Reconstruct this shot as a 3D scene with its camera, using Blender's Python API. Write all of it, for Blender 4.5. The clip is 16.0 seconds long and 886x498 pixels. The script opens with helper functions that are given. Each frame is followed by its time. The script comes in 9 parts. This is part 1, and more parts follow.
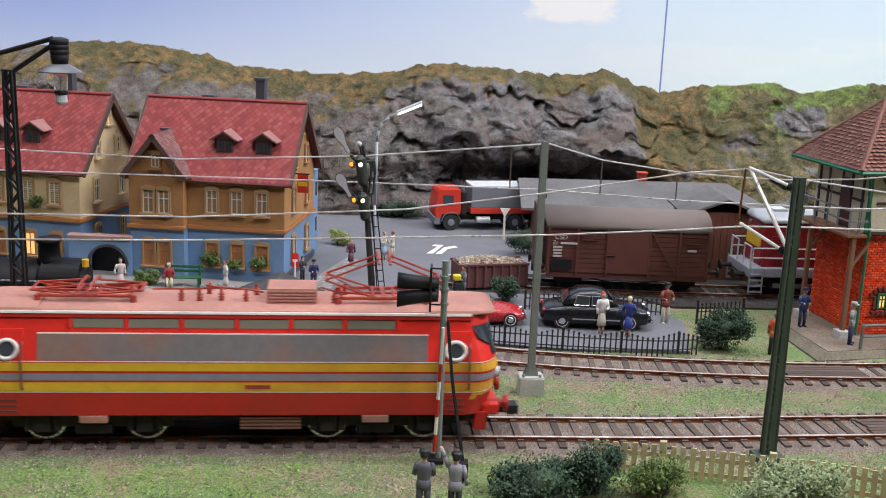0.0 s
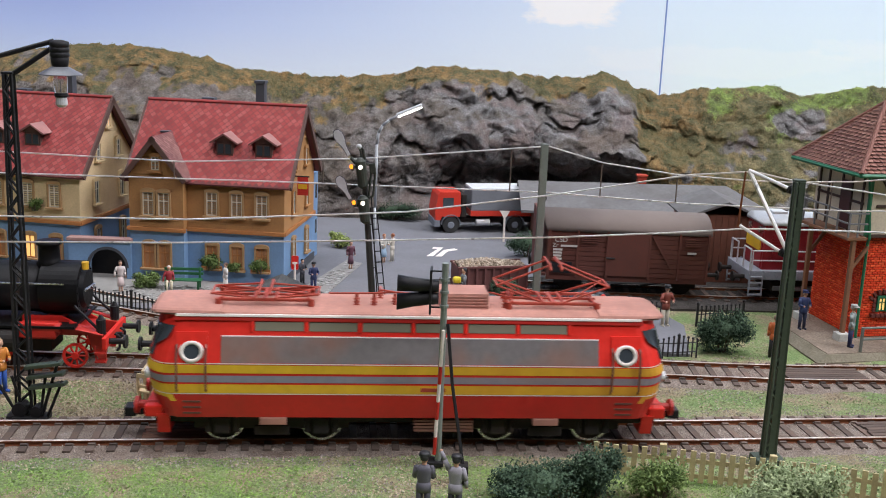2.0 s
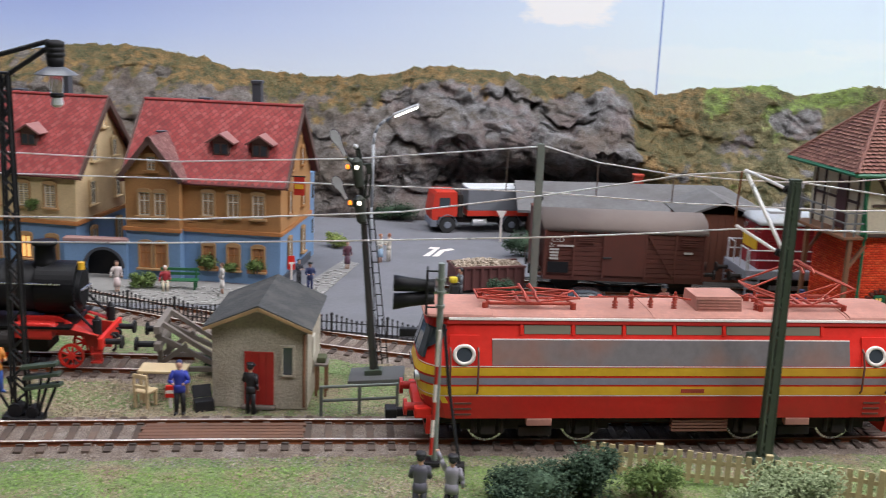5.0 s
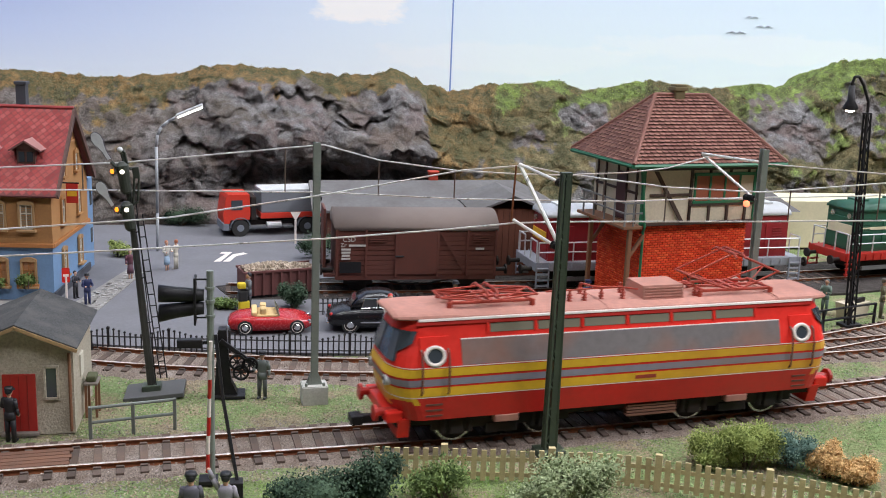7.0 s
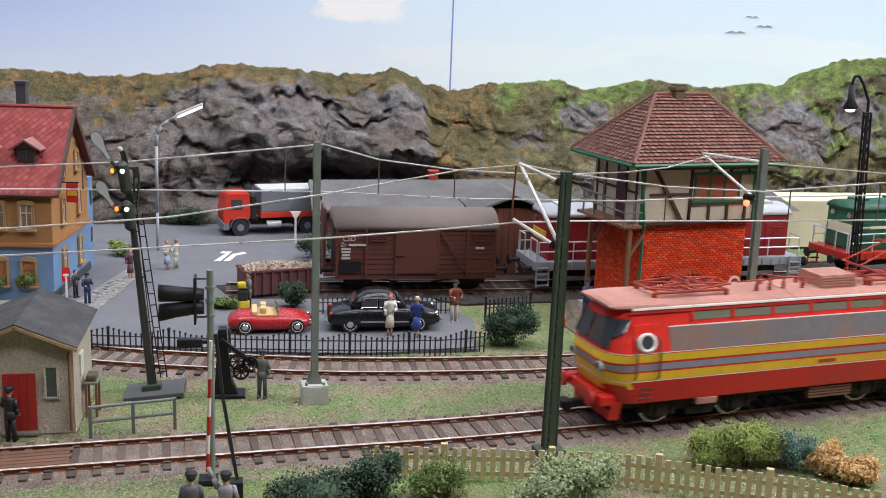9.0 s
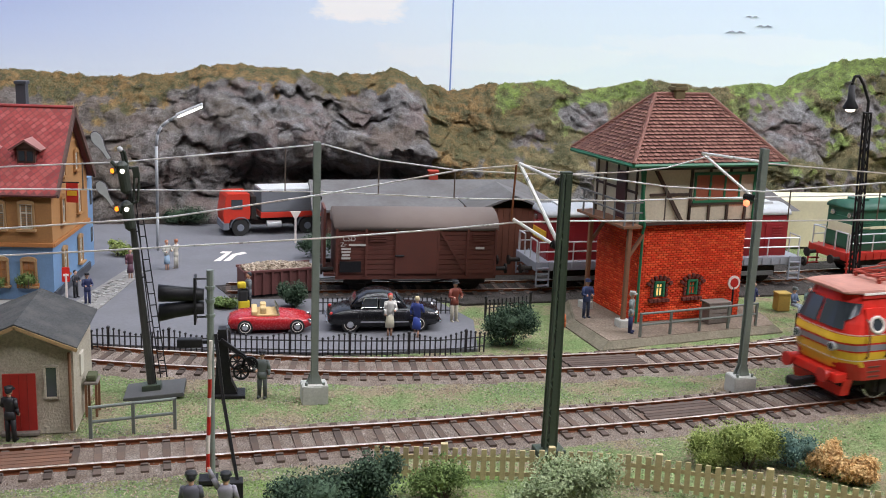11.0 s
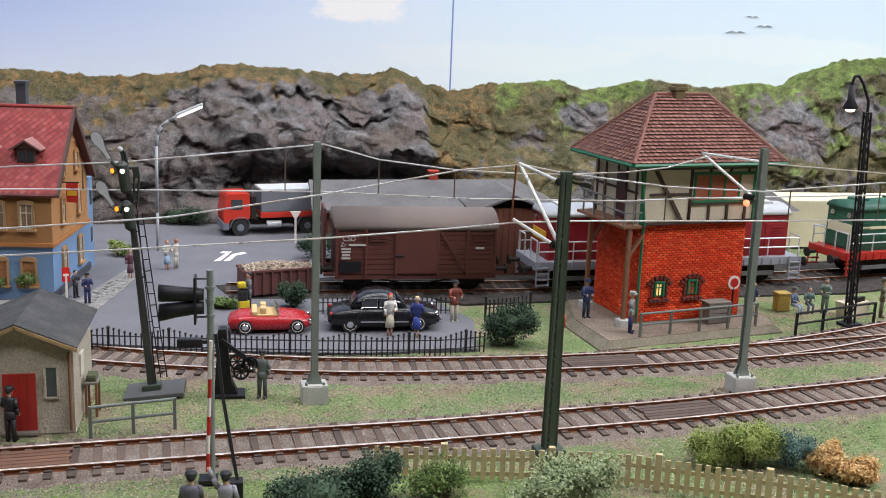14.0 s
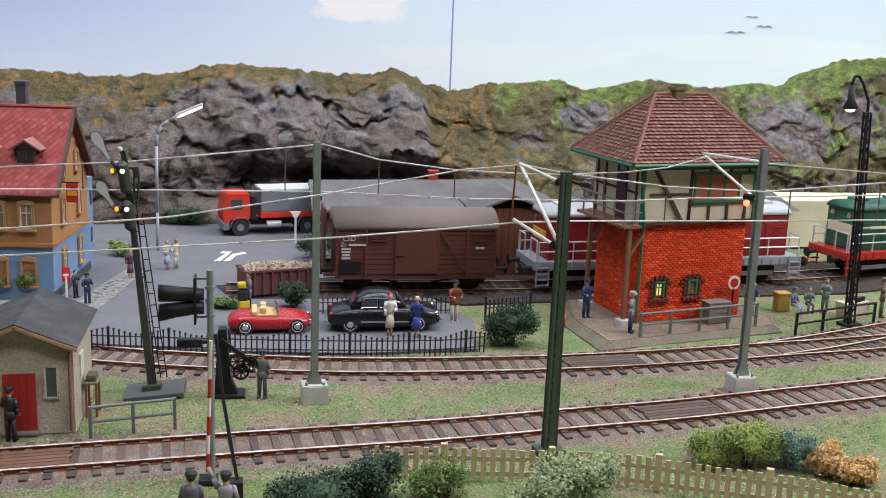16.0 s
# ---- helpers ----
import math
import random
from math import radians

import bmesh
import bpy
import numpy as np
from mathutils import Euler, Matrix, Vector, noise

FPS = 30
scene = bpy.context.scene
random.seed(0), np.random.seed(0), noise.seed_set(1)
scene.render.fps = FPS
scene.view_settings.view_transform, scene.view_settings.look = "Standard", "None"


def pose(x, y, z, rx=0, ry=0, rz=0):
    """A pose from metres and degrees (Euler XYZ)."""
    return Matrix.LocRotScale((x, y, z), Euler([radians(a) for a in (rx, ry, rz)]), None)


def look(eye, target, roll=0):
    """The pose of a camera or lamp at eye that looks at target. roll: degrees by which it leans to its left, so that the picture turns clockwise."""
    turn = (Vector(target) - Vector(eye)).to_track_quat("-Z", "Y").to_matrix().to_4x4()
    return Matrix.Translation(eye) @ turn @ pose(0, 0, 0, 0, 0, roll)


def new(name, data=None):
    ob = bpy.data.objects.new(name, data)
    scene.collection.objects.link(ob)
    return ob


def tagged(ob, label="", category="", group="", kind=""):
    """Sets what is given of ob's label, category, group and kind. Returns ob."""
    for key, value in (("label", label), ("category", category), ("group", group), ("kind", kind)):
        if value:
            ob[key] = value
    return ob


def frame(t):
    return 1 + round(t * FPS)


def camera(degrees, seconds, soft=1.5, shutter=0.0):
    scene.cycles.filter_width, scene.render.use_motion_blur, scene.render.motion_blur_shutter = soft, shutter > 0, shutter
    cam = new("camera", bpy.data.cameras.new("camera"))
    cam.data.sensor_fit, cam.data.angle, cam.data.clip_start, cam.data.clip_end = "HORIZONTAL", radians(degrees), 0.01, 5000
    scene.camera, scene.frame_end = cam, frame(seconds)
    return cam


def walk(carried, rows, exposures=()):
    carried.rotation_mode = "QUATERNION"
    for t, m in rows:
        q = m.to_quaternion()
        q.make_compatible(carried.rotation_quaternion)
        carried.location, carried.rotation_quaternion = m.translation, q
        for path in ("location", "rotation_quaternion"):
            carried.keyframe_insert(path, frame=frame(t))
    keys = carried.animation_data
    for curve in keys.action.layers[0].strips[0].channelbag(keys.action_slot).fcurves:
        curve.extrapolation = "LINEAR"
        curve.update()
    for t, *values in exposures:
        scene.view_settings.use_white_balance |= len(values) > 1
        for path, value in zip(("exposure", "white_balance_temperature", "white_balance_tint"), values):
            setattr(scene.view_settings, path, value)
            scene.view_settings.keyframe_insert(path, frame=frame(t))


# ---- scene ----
# A model railway in the scale 1:87. Numbers below are metres of the full-size place; K shrinks them to the true model.
K = 1 / 87

# ---- camera: a tripod pan to the right ----
EYE_A, EYE_B = (0.0, 0.0, 12.3), (1.27, 0.84, 12.22)
TURN_A, TURN_B = (0.0, -12.8, 2.3), (-10.357, -12.498, 2.248)


def pan(s, lift=0.0):
    e = [a + (b - a) * s for a, b in zip(EYE_A, EYE_B)]
    yaw, pitch, roll = [a + (b - a) * s for a, b in zip(TURN_A, TURN_B)]
    return pose(e[0] * K, e[1] * K, e[2] * K) @ pose(0, 0, 0, 0, 0, yaw) @ pose(0, 0, 0, 90 + pitch + lift, 0, 0) @ pose(0, 0, 0, 0, 0, roll)


cam = camera(45.93, 16.0, 1.0, 0.9)
walk(cam, [(t, pan(s, lift)) for t, s, lift in (
    (0.0, 0, -0.14), (0.5, 0, -0.14), (1.0, 0, -0.14), (1.6, 0, -0.13), (1.9, 0, 0), (2.5, 0, 0), (3.2, 0, 0), (4.4, 0, 0), (4.9, 0.0, 0),
    (5.1, 0.06, 0), (5.3, 0.215, 0.02), (5.5, 0.412, 0.0), (5.7, 0.54, 0), (5.9, 0.738, 0), (6.0, 0.856, 0), (6.1, 0.905, 0),
    (6.3, 0.995, 0), (6.5, 1, 0), (7.0, 1, 0.03), (8.0, 1, 0.04), (8.5, 1, 0), (9.0, 1, 0), (12.0, 1, 0), (16.0, 1, 0))],
    exposures=[(0.0, -0.24), (16.0, -0.24)])

# ---- light: the exhibition room's ceiling lights, and a lamp added for the backdrop ----
world = bpy.data.worlds.new("room_air")
scene.world = world
world.use_nodes = True
world.node_tree.nodes["Background"].inputs["Color"].default_value = (0.9, 0.95, 1.0, 1)
world.node_tree.nodes["Background"].inputs["Strength"].default_value = 0.005


def unseen_lamp(x, y, z, sx, sy, watts, target, colour=(0.952, 0.937, 1.0)):
    d = bpy.data.lights.new("unseen_lamp", "AREA")
    d.shape, d.size, d.size_y, d.energy, d.color = "RECTANGLE", sx, sy, watts, colour
    ob = new("unseen_lamp", d)
    ob.matrix_basis = look((x, y, z), target)


unseen_lamp(0.1, 0.34, 1.5, 2.2, 0.12, 19, (0.1, 0.40, 0.0))
unseen_lamp(-0.1, -0.45, 1.25, 1.6, 0.14, 11, (0.0, 0.75, 0.1))
unseen_lamp(1.5, -0.05, 1.30, 1.0, 0.14, 33, (0.1, 0.65, 0.05))
# Added bluish lamp, aimed at the backdrop only to brighten its sky.
unseen_lamp(0.15, 0.60, 1.15, 2.2, 0.08, 12.5, (0.15, 0.85, 0.22), (0.87, 0.94, 1.0))

# ---- builders ----
def bm_new():
    return bmesh.new()


def xf(bm, start, m):
    bm.verts.ensure_lookup_table()
    for v in bm.verts[start:]:
        v.co = m @ v.co


def box(bm, x, y, z, sx, sy, sz, bevel=0.0, m=None):
    """A box with its centre at x, y and its base at z."""
    n = len(bm.verts)
    r = bmesh.ops.create_cube(bm, size=1)
    for v in r["verts"]:
        v.co = Vector((v.co.x * sx + x, v.co.y * sy + y, (v.co.z + 0.5) * sz + z))
    if bevel:
        es = list({e for v in r["verts"] for e in v.link_edges})
        bmesh.ops.bevel(bm, geom=es, offset=bevel, segments=2, affect="EDGES", profile=0.6)
    if m:
        xf(bm, n, m)


def rod(bm, a, b, r, r2=None, seg=8, cap=True):
    a, b = Vector(a), Vector(b)
    r2 = r if r2 is None else r2
    q = (b - a).to_track_quat("Z", "Y").to_matrix()
    rings = []
    for p, rr in ((a, r), (b, r2)):
        rings.append([bm.verts.new(p + q @ Vector((rr * math.cos(2 * math.pi * i / seg), rr * math.sin(2 * math.pi * i / seg), 0))) for i in range(seg)])
    for i in range(seg):
        bm.faces.new((rings[0][i], rings[0][(i + 1) % seg], rings[1][(i + 1) % seg], rings[1][i]))
    if cap:
        bm.faces.new(rings[0][::-1])
        bm.faces.new(rings[1])


def wire(bm, pts, r, seg=5):
    for a, b in zip(pts, pts[1:]):
        rod(bm, a, b, r, seg=seg)


def prism(bm, pts, axis, a, b):
    """Extrudes an outline of 2-D points along an axis from a to b."""
    def at(p, t):
        return Vector({"x": (t, p[0], p[1]), "y": (p[0], t, p[1]), "z": (p[0], p[1], t)}[axis])
    lo, hi = [bm.verts.new(at(p, a)) for p in pts], [bm.verts.new(at(p, b)) for p in pts]
    n = len(pts)
    fs = [bm.faces.new(lo), bm.faces.new(hi[::-1])]
    for i in range(n):
        fs.append(bm.faces.new((lo[i], hi[i], hi[(i + 1) % n], lo[(i + 1) % n])))
    bmesh.ops.recalc_face_normals(bm, faces=fs)


def loft(bm, rings, close=True, cap=True):
    vs = [[bm.verts.new(p) for p in ring] for ring in rings]
    fs = []
    for a, b in zip(vs, vs[1:]):
        n = len(a)
        for i in range(n if close else n - 1):
            fs.append(bm.faces.new((a[i], a[(i + 1) % n], b[(i + 1) % n], b[i])))
    if cap:
        fs += [bm.faces.new(vs[0][::-1]), bm.faces.new(vs[-1])]
    bmesh.ops.recalc_face_normals(bm, faces=fs)


def slab(bm, a, b, c, d, t):
    """A plate with four corners and a thickness below them."""
    p = [Vector(q) for q in (a, b, c, d)]
    n = (p[1] - p[0]).cross(p[3] - p[0]).normalized() * t
    if n.z < 0:
        n = -n
    top, bot = [bm.verts.new(q) for q in p], [bm.verts.new(q - n) for q in p]
    fs = [bm.faces.new(top), bm.faces.new(bot[::-1])]
    for i in range(4):
        fs.append(bm.faces.new((top[i], bot[i], bot[(i + 1) % 4], top[(i + 1) % 4])))
    bmesh.ops.recalc_face_normals(bm, faces=fs)


def mesh_of(name, bm, material, smooth=False):
    for v in bm.verts:
        v.co *= K
    me = bpy.data.meshes.new(name)
    bm.to_mesh(me)
    bm.free()
    me.materials.append(material)
    if smooth:
        me.polygons.foreach_set("use_smooth", [True] * len(me.polygons))
    return me


def part(name, bm, material, parent=None, label="", smooth=False, at=None):
    ob = new(name, mesh_of(name, bm, material, smooth))
    if at is not None:
        ob.matrix_basis = at
    if parent is not None:
        ob.parent = parent
    return tagged(ob, label) if label else ob


def P(x, y, z=0, rz=0, rx=0, ry=0):
    return pose(x * K, y * K, z * K, rx, ry, rz)


def thing(name, x, y, z, rz, label, category, group=""):
    ob = new(name)
    ob.empty_display_size = 0.01
    ob.matrix_basis = P(x, y, z, rz)
    return tagged(ob, label, category, group)


# ---- materials ----
def tree_of(name):
    m = bpy.data.materials.new(name)
    m.use_nodes = True
    nt = m.node_tree
    return m, nt, nt.nodes["Principled BSDF"]


def ramp(nt, fac, stops):
    n = nt.nodes.new("ShaderNodeValToRGB")
    e = n.color_ramp.elements
    while len(e) < len(stops):
        e.new(0.5)
    for el, (p, c) in zip(e, stops):
        el.position, el.color = p, (*c, 1)
    nt.links.new(fac, n.inputs[0])
    return n.outputs[0]


def noise_of(nt, scale, detail=4, rough=0.6, coords="Object", stretch=(1, 1, 1)):
    tc, mp, nz = nt.nodes.new("ShaderNodeTexCoord"), nt.nodes.new("ShaderNodeMapping"), nt.nodes.new("ShaderNodeTexNoise")
    mp.inputs["Scale"].default_value = [87 * s for s in stretch]
    nz.inputs["Scale"].default_value, nz.inputs["Detail"].default_value, nz.inputs["Roughness"].default_value = scale, detail, rough
    nt.links.new(tc.outputs[coords], mp.inputs[0])
    nt.links.new(mp.outputs[0], nz.inputs["Vector"])
    return nz.outputs["Fac"]


def blend(nt, fac, a, b, kind="MIX"):
    n = nt.nodes.new("ShaderNodeMix")
    n.data_type, n.blend_type = "RGBA", kind
    for sock, val in ((n.inputs[0], fac), (n.inputs[6], a), (n.inputs[7], b)):
        if isinstance(val, (int, float)):
            sock.default_value = val
        elif isinstance(val, tuple):
            sock.default_value = (*val, 1)
        else:
            nt.links.new(val, sock)
    return n.outputs[2]


def bump_of(nt, bsdf, fac, strength, depth):
    b = nt.nodes.new("ShaderNodeBump")
    b.inputs["Strength"].default_value, b.inputs["Distance"].default_value = strength, depth * K
    nt.links.new(fac, b.inputs["Height"])
    nt.links.new(b.outputs[0], bsdf.inputs["Normal"])


def mat(name, colour, rough=0.6, metal=0.0, vary=0.18, scale=3.0, dirt=None, dirt_amount=0.35, bump=0.15, depth=0.03, stretch=(1, 1, 1), spec=0.5, random_piece=0.0):
    """A painted or plain surface: its colour, a coarse and a fine variation, a shade of dirt, a little relief."""
    m, nt, b = tree_of(name)
    fine = noise_of(nt, scale * 6, 4, 0.65, stretch=stretch)
    coarse = noise_of(nt, scale * 0.5, 3, 0.55, stretch=stretch)
    lo, hi = tuple(c * (1 - vary) for c in colour), tuple(min(1, c * (1 + vary)) for c in colour)
    col = ramp(nt, fine, ((0.3, lo), (0.7, hi)))
    dirt = dirt or tuple(c * 0.6 + 0.02 for c in colour)
    f = ramp(nt, coarse, ((0.42, (0, 0, 0)), (0.75, (dirt_amount,) * 3)))
    col = blend(nt, f, col, dirt)
    if random_piece:
        oi = nt.nodes.new("ShaderNodeObjectInfo")
        r = ramp(nt, oi.outputs["Random"], ((0.0, (1 - random_piece,) * 3), (1.0, (1 + random_piece * 0.5,) * 3)))
        col = blend(nt, 1.0, col, r, "MULTIPLY")
    nt.links.new(col, b.inputs["Base Color"])
    rr = ramp(nt, fine, ((0.3, (max(0.03, rough - 0.1),) * 3), (0.7, (min(1, rough + 0.1),) * 3)))
    nt.links.new(rr, b.inputs["Roughness"])
    b.inputs["Metallic"].default_value, b.inputs["Specular IOR Level"].default_value = metal, spec
    if bump:
        bump_of(nt, b, fine, bump, depth)
    return m


def glow(name, colour, strength):
    m, nt, b = tree_of(name)
    b.inputs["Base Color"].default_value = (*colour, 1)
    b.inputs["Emission Color"].default_value, b.inputs["Emission Strength"].default_value = (*colour, 1), strength
    return m


def glass(name, tint=(0.05, 0.06, 0.07), rough=0.08):
    """A dark shiny pane."""
    m, nt, b = tree_of(name)
    b.inputs["Base Color"].default_value = (*tint, 1)
    b.inputs["Roughness"].default_value, b.inputs["Specular IOR Level"].default_value = rough, 0.8
    return m


def turf(name, stops, scale=1.2, fine=14, bump=0.8, depth=0.12, low=0.35):
    m, nt, b = tree_of(name)
    a, c = noise_of(nt, scale, 5, 0.65), noise_of(nt, fine, 5, 0.75)
    col = ramp(nt, a, stops)
    d = ramp(nt, c, ((0.28, (low,) * 3), (0.72, (1.85 - low,) * 3)))
    nt.links.new(blend(nt, 1.0, col, d, "MULTIPLY"), b.inputs["Base Color"])
    b.inputs["Roughness"].default_value, b.inputs["Specular IOR Level"].default_value = 0.95, 0.1
    bump_of(nt, b, c, bump, depth)
    return m


M_GRASS = turf("grass", ((0.30, (0.33, 0.25, 0.175)), (0.42, (0.37, 0.315, 0.20)), (0.50, (0.28, 0.33, 0.155)), (0.62, (0.21, 0.305, 0.12)), (0.8, (0.33, 0.33, 0.19))), 0.55, 12, 0.9, 0.14, 0.4)
M_BALLAST = turf("ballast", ((0.3, (0.24, 0.18, 0.145)), (0.6, (0.36, 0.295, 0.25)), (0.8, (0.47, 0.41, 0.36))), 1.5, 22, 1.0, 0.1)
M_ASPHALT = mat("asphalt", (0.165, 0.165, 0.18), 0.9, 0, 0.12, 1.2, (0.125, 0.125, 0.13), 0.5, 0.2, 0.02, spec=0.2)
M_RUST = mat("rusty_rail", (0.15, 0.047, 0.02), 0.6, 0, 0.3, 3, (0.33, 0.12, 0.04), 0.6, spec=0.2)
M_RAILTOP = mat("bare_rail", (0.78, 0.70, 0.62), 0.36, 0.55, 0.2, 2, (0.32, 0.17, 0.09), 0.8)
M_SLEEPER = mat("sleeper", (0.11, 0.078, 0.062), 0.85, 0, 0.3, 3, (0.20, 0.12, 0.08), 0.5, random_piece=0.45)
M_CONCRETE = mat("concrete", (0.50, 0.50, 0.46), 0.85, 0, 0.14, 2.5, (0.30, 0.28, 0.24), 0.4)

# ---- room, layout board, backdrop ----
def setting(name, bm, material, label, category, smooth=False):
    return tagged(part(name, bm, material, None, "", smooth), label, category, "", "structure")


M_PLASTER = mat("room_plaster", (0.07, 0.07, 0.07), 0.9, 0, 0.04, 0.05, bump=0.05)
M_FLOOR = mat("room_floor", (0.07, 0.066, 0.062), 0.6, 0, 0.1, 0.05, bump=0.05)
for nm, a in (("wall_west", (-230, 0, -87, 8, 400, 240)), ("wall_east", (230, 0, -87, 8, 400, 240)), ("wall_south", (0, -200, -87, 460, 8, 240)), ("wall_north", (0, 200, -87, 460, 8, 240))):
    bm = bm_new(); box(bm, *a)
    setting(nm, bm, M_PLASTER, "plain dark plastered wall of the exhibition room", "wall")
bm = bm_new(); box(bm, 0, 0, -95, 470, 410, 8)
setting("floor", bm, M_FLOOR, "plain dull floor of the exhibition room", "floor")
bm = bm_new(); box(bm, 0, 0, 145, 470, 410, 6)
setting("ceiling", bm, M_PLASTER, "plain dark ceiling of the exhibition room", "ceiling")


def sky_paint():
    m, nt, b = tree_of("sky_paint")
    tc, sep = nt.nodes.new("ShaderNodeTexCoord"), nt.nodes.new("ShaderNodeSeparateXYZ")
    nt.links.new(tc.outputs["Object"], sep.inputs[0])
    mr = nt.nodes.new("ShaderNodeMapRange")
    mr.inputs["From Min"].default_value, mr.inputs["From Max"].default_value = 7 * K, 15 * K
    nt.links.new(sep.outputs["Z"], mr.inputs["Value"])
    # Painted blue of the left sky; its top stop is also darkened as lens vignetting.
    col = ramp(nt, mr.outputs[0], ((0.0, (0.72, 0.82, 1.0)), (0.45, (0.50, 0.62, 0.97)), (1.0, (0.29, 0.38, 0.78))))
    pale = ramp(nt, mr.outputs[0], ((0.0, (0.86, 0.94, 1.0)), (0.45, (0.80, 0.91, 1.0)), (1.0, (0.72, 0.85, 1.0))))
    side = nt.nodes.new("ShaderNodeMapRange")
    side.inputs["From Min"].default_value, side.inputs["From Max"].default_value = -26 * K, 12 * K
    nt.links.new(sep.outputs["X"], side.inputs["Value"])
    col = blend(nt, side.outputs[0], col, pale)
    n = noise_of(nt, 0.35, 6, 0.62, stretch=(0.6, 1, 1.6))
    for cx, cz, rx, rz, k in ((8.3, 13.6, 2.3, 1.3, 1.0), (-3.6, 14.5, 2.4, 0.7, 0.7), (29, 16.4, 4.0, 0.8, 0.4), (38, 10.8, 7, 0.7, 0.3), (19, 9.6, 6, 0.7, 0.25)):
        vm = nt.nodes.new("ShaderNodeVectorMath"); vm.operation = "MULTIPLY_ADD"
        nt.links.new(tc.outputs["Object"], vm.inputs[0])
        vm.inputs[1].default_value, vm.inputs[2].default_value = (1 / (rx * K), 0, 1 / (rz * K)), (-cx / rx, 0, -cz / rz)
        ln = nt.nodes.new("ShaderNodeVectorMath"); ln.operation = "LENGTH"
        nt.links.new(vm.outputs[0], ln.inputs[0])
        ad = nt.nodes.new("ShaderNodeMath"); ad.operation = "MULTIPLY_ADD"
        nt.links.new(n, ad.inputs[0]); ad.inputs[1].default_value = -2.6
        nt.links.new(ln.outputs["Value"], ad.inputs[2])
        f = ramp(nt, ad.outputs[0], ((0.0, (k,) * 3), (0.18, (k * 0.6,) * 3), (0.42, (0, 0, 0))))
        col = blend(nt, f, col, (0.97, 0.97, 0.98))
    nt.links.new(col, b.inputs["Base Color"])
    b.inputs["Roughness"].default_value, b.inputs["Specular IOR Level"].default_value = 0.7, 0.3
    bump_of(nt, b, noise_of(nt, 1.5, 4), 0.15, 0.05)
    return m


BACK_Y = 74
bm = bm_new(); box(bm, 5, BACK_Y + 1, -3, 190, 2, 60)
setting("backdrop", bm, sky_paint(), "backdrop board painted as a pale blue sky", "backdrop")


# ---- ground ----
def ground_z(x, y):
    z = -0.22 + 0.05 * noise.noise((x * 0.5, y * 0.5, 3)) + 0.03 * noise.noise((x * 2.1, y * 2.1, 7))
    return z


# track centre lines
def spline(pts, step):
    """A smooth line through points, at even steps."""
    out, p = [], [Vector((a, b, 0)) for a, b in pts]
    p = [2 * p[0] - p[1], *p, 2 * p[-1] - p[-2]]
    for i in range(1, len(p) - 2):
        for k in range(40):
            t = k / 40
            out.append(0.5 * (2 * p[i] + (p[i + 1] - p[i - 1]) * t + (2 * p[i - 1] - 5 * p[i] + 4 * p[i + 1] - p[i + 2]) * t * t + (3 * p[i] - p[i - 1] - 3 * p[i + 1] + p[i + 2]) * t ** 3))
    res, acc, last = [out[0]], 0.0, out[0]
    for q in out[1:]:
        while (q - last).length >= step:
            last = last + (q - last).normalized() * step
            res.append(last.copy())
    return res


NEAR = [(-40, 24.6), (-25, 26.7), (-12.6, 28.2), (-5.7, 29.05), (-1.2, 29.5), (2, 29.8), (7.1, 30.25), (10.9, 30.77), (14.9, 31.3), (19.3, 32.1), (23, 32.75), (34, 35.0), (60, 41.5)]
SECOND = [(-40, 55), (-20, 45), (-10, 40.5), (-4.55, 38.25), (0.2, 37.05), (4.15, 36.4), (8.2, 36.2), (12.5, 36.25), (17, 36.65), (22, 37.35), (26.5, 38.0), (40, 40.5), (60, 45)]
STUB = [(-40, 33.2), (-20, 34.1), (-12.3, 34.5), (-8.2, 34.7)]
FREIGHT = [(0.0, 47.4), (4.2, 47.4), (14, 47.5), (28, 49.0), (40, 51.5), (60, 57)]
FAN_A = [(21.2, 37.35), (24, 38.2), (28, 39.7), (34, 42.0), (44, 46), (56, 51)]

# the ground sheet
bm = bm_new()
NX, NY = 190, 90
X0, X1, Y0, Y1 = -60.0, 75.0, 14.0, BACK_Y
vs = []
for j in range(NY + 1):
    y = Y0 + (Y1 - Y0) * (j / NY) ** 1.25
    vs.append([bm.verts.new((X0 + (X1 - X0) * i / NX, y, ground_z(X0 + (X1 - X0) * i / NX, y))) for i in range(NX + 1)])
for j in range(NY):
    for i in range(NX):
        bm.faces.new((vs[j][i], vs[j][i + 1], vs[j + 1][i + 1], vs[j + 1][i]))
setting("ground", bm, M_GRASS, "layout ground of flocked green and brown turf", "ground", True)
bm = bm_new(); box(bm, 7.5, 44, -6, 140, 62, 5.3)
setting("layout_board", bm, mat("board", (0.3, 0.22, 0.14), 0.7), "wooden board that carries the layout", "board")

# the asphalt yard
bm = bm_new()
prism(bm, [(-20, 39.5), (-10, 41.9), (-4.6, 39.6), (0.5, 38.4), (5, 37.9), (9.6, 38.2), (10.2, 42), (9.0, 45.5), (0.2, 45.6), (-0.6, 48), (9, 50.5), (16, 51.5), (16, 62), (3, 64.5), (-6, 66), (-12, 64), (-14, 57), (-20, 53)], "z", -0.5, -0.10)
setting("road", bm, M_ASPHALT, "grey asphalt yard between house and tracks", "road")


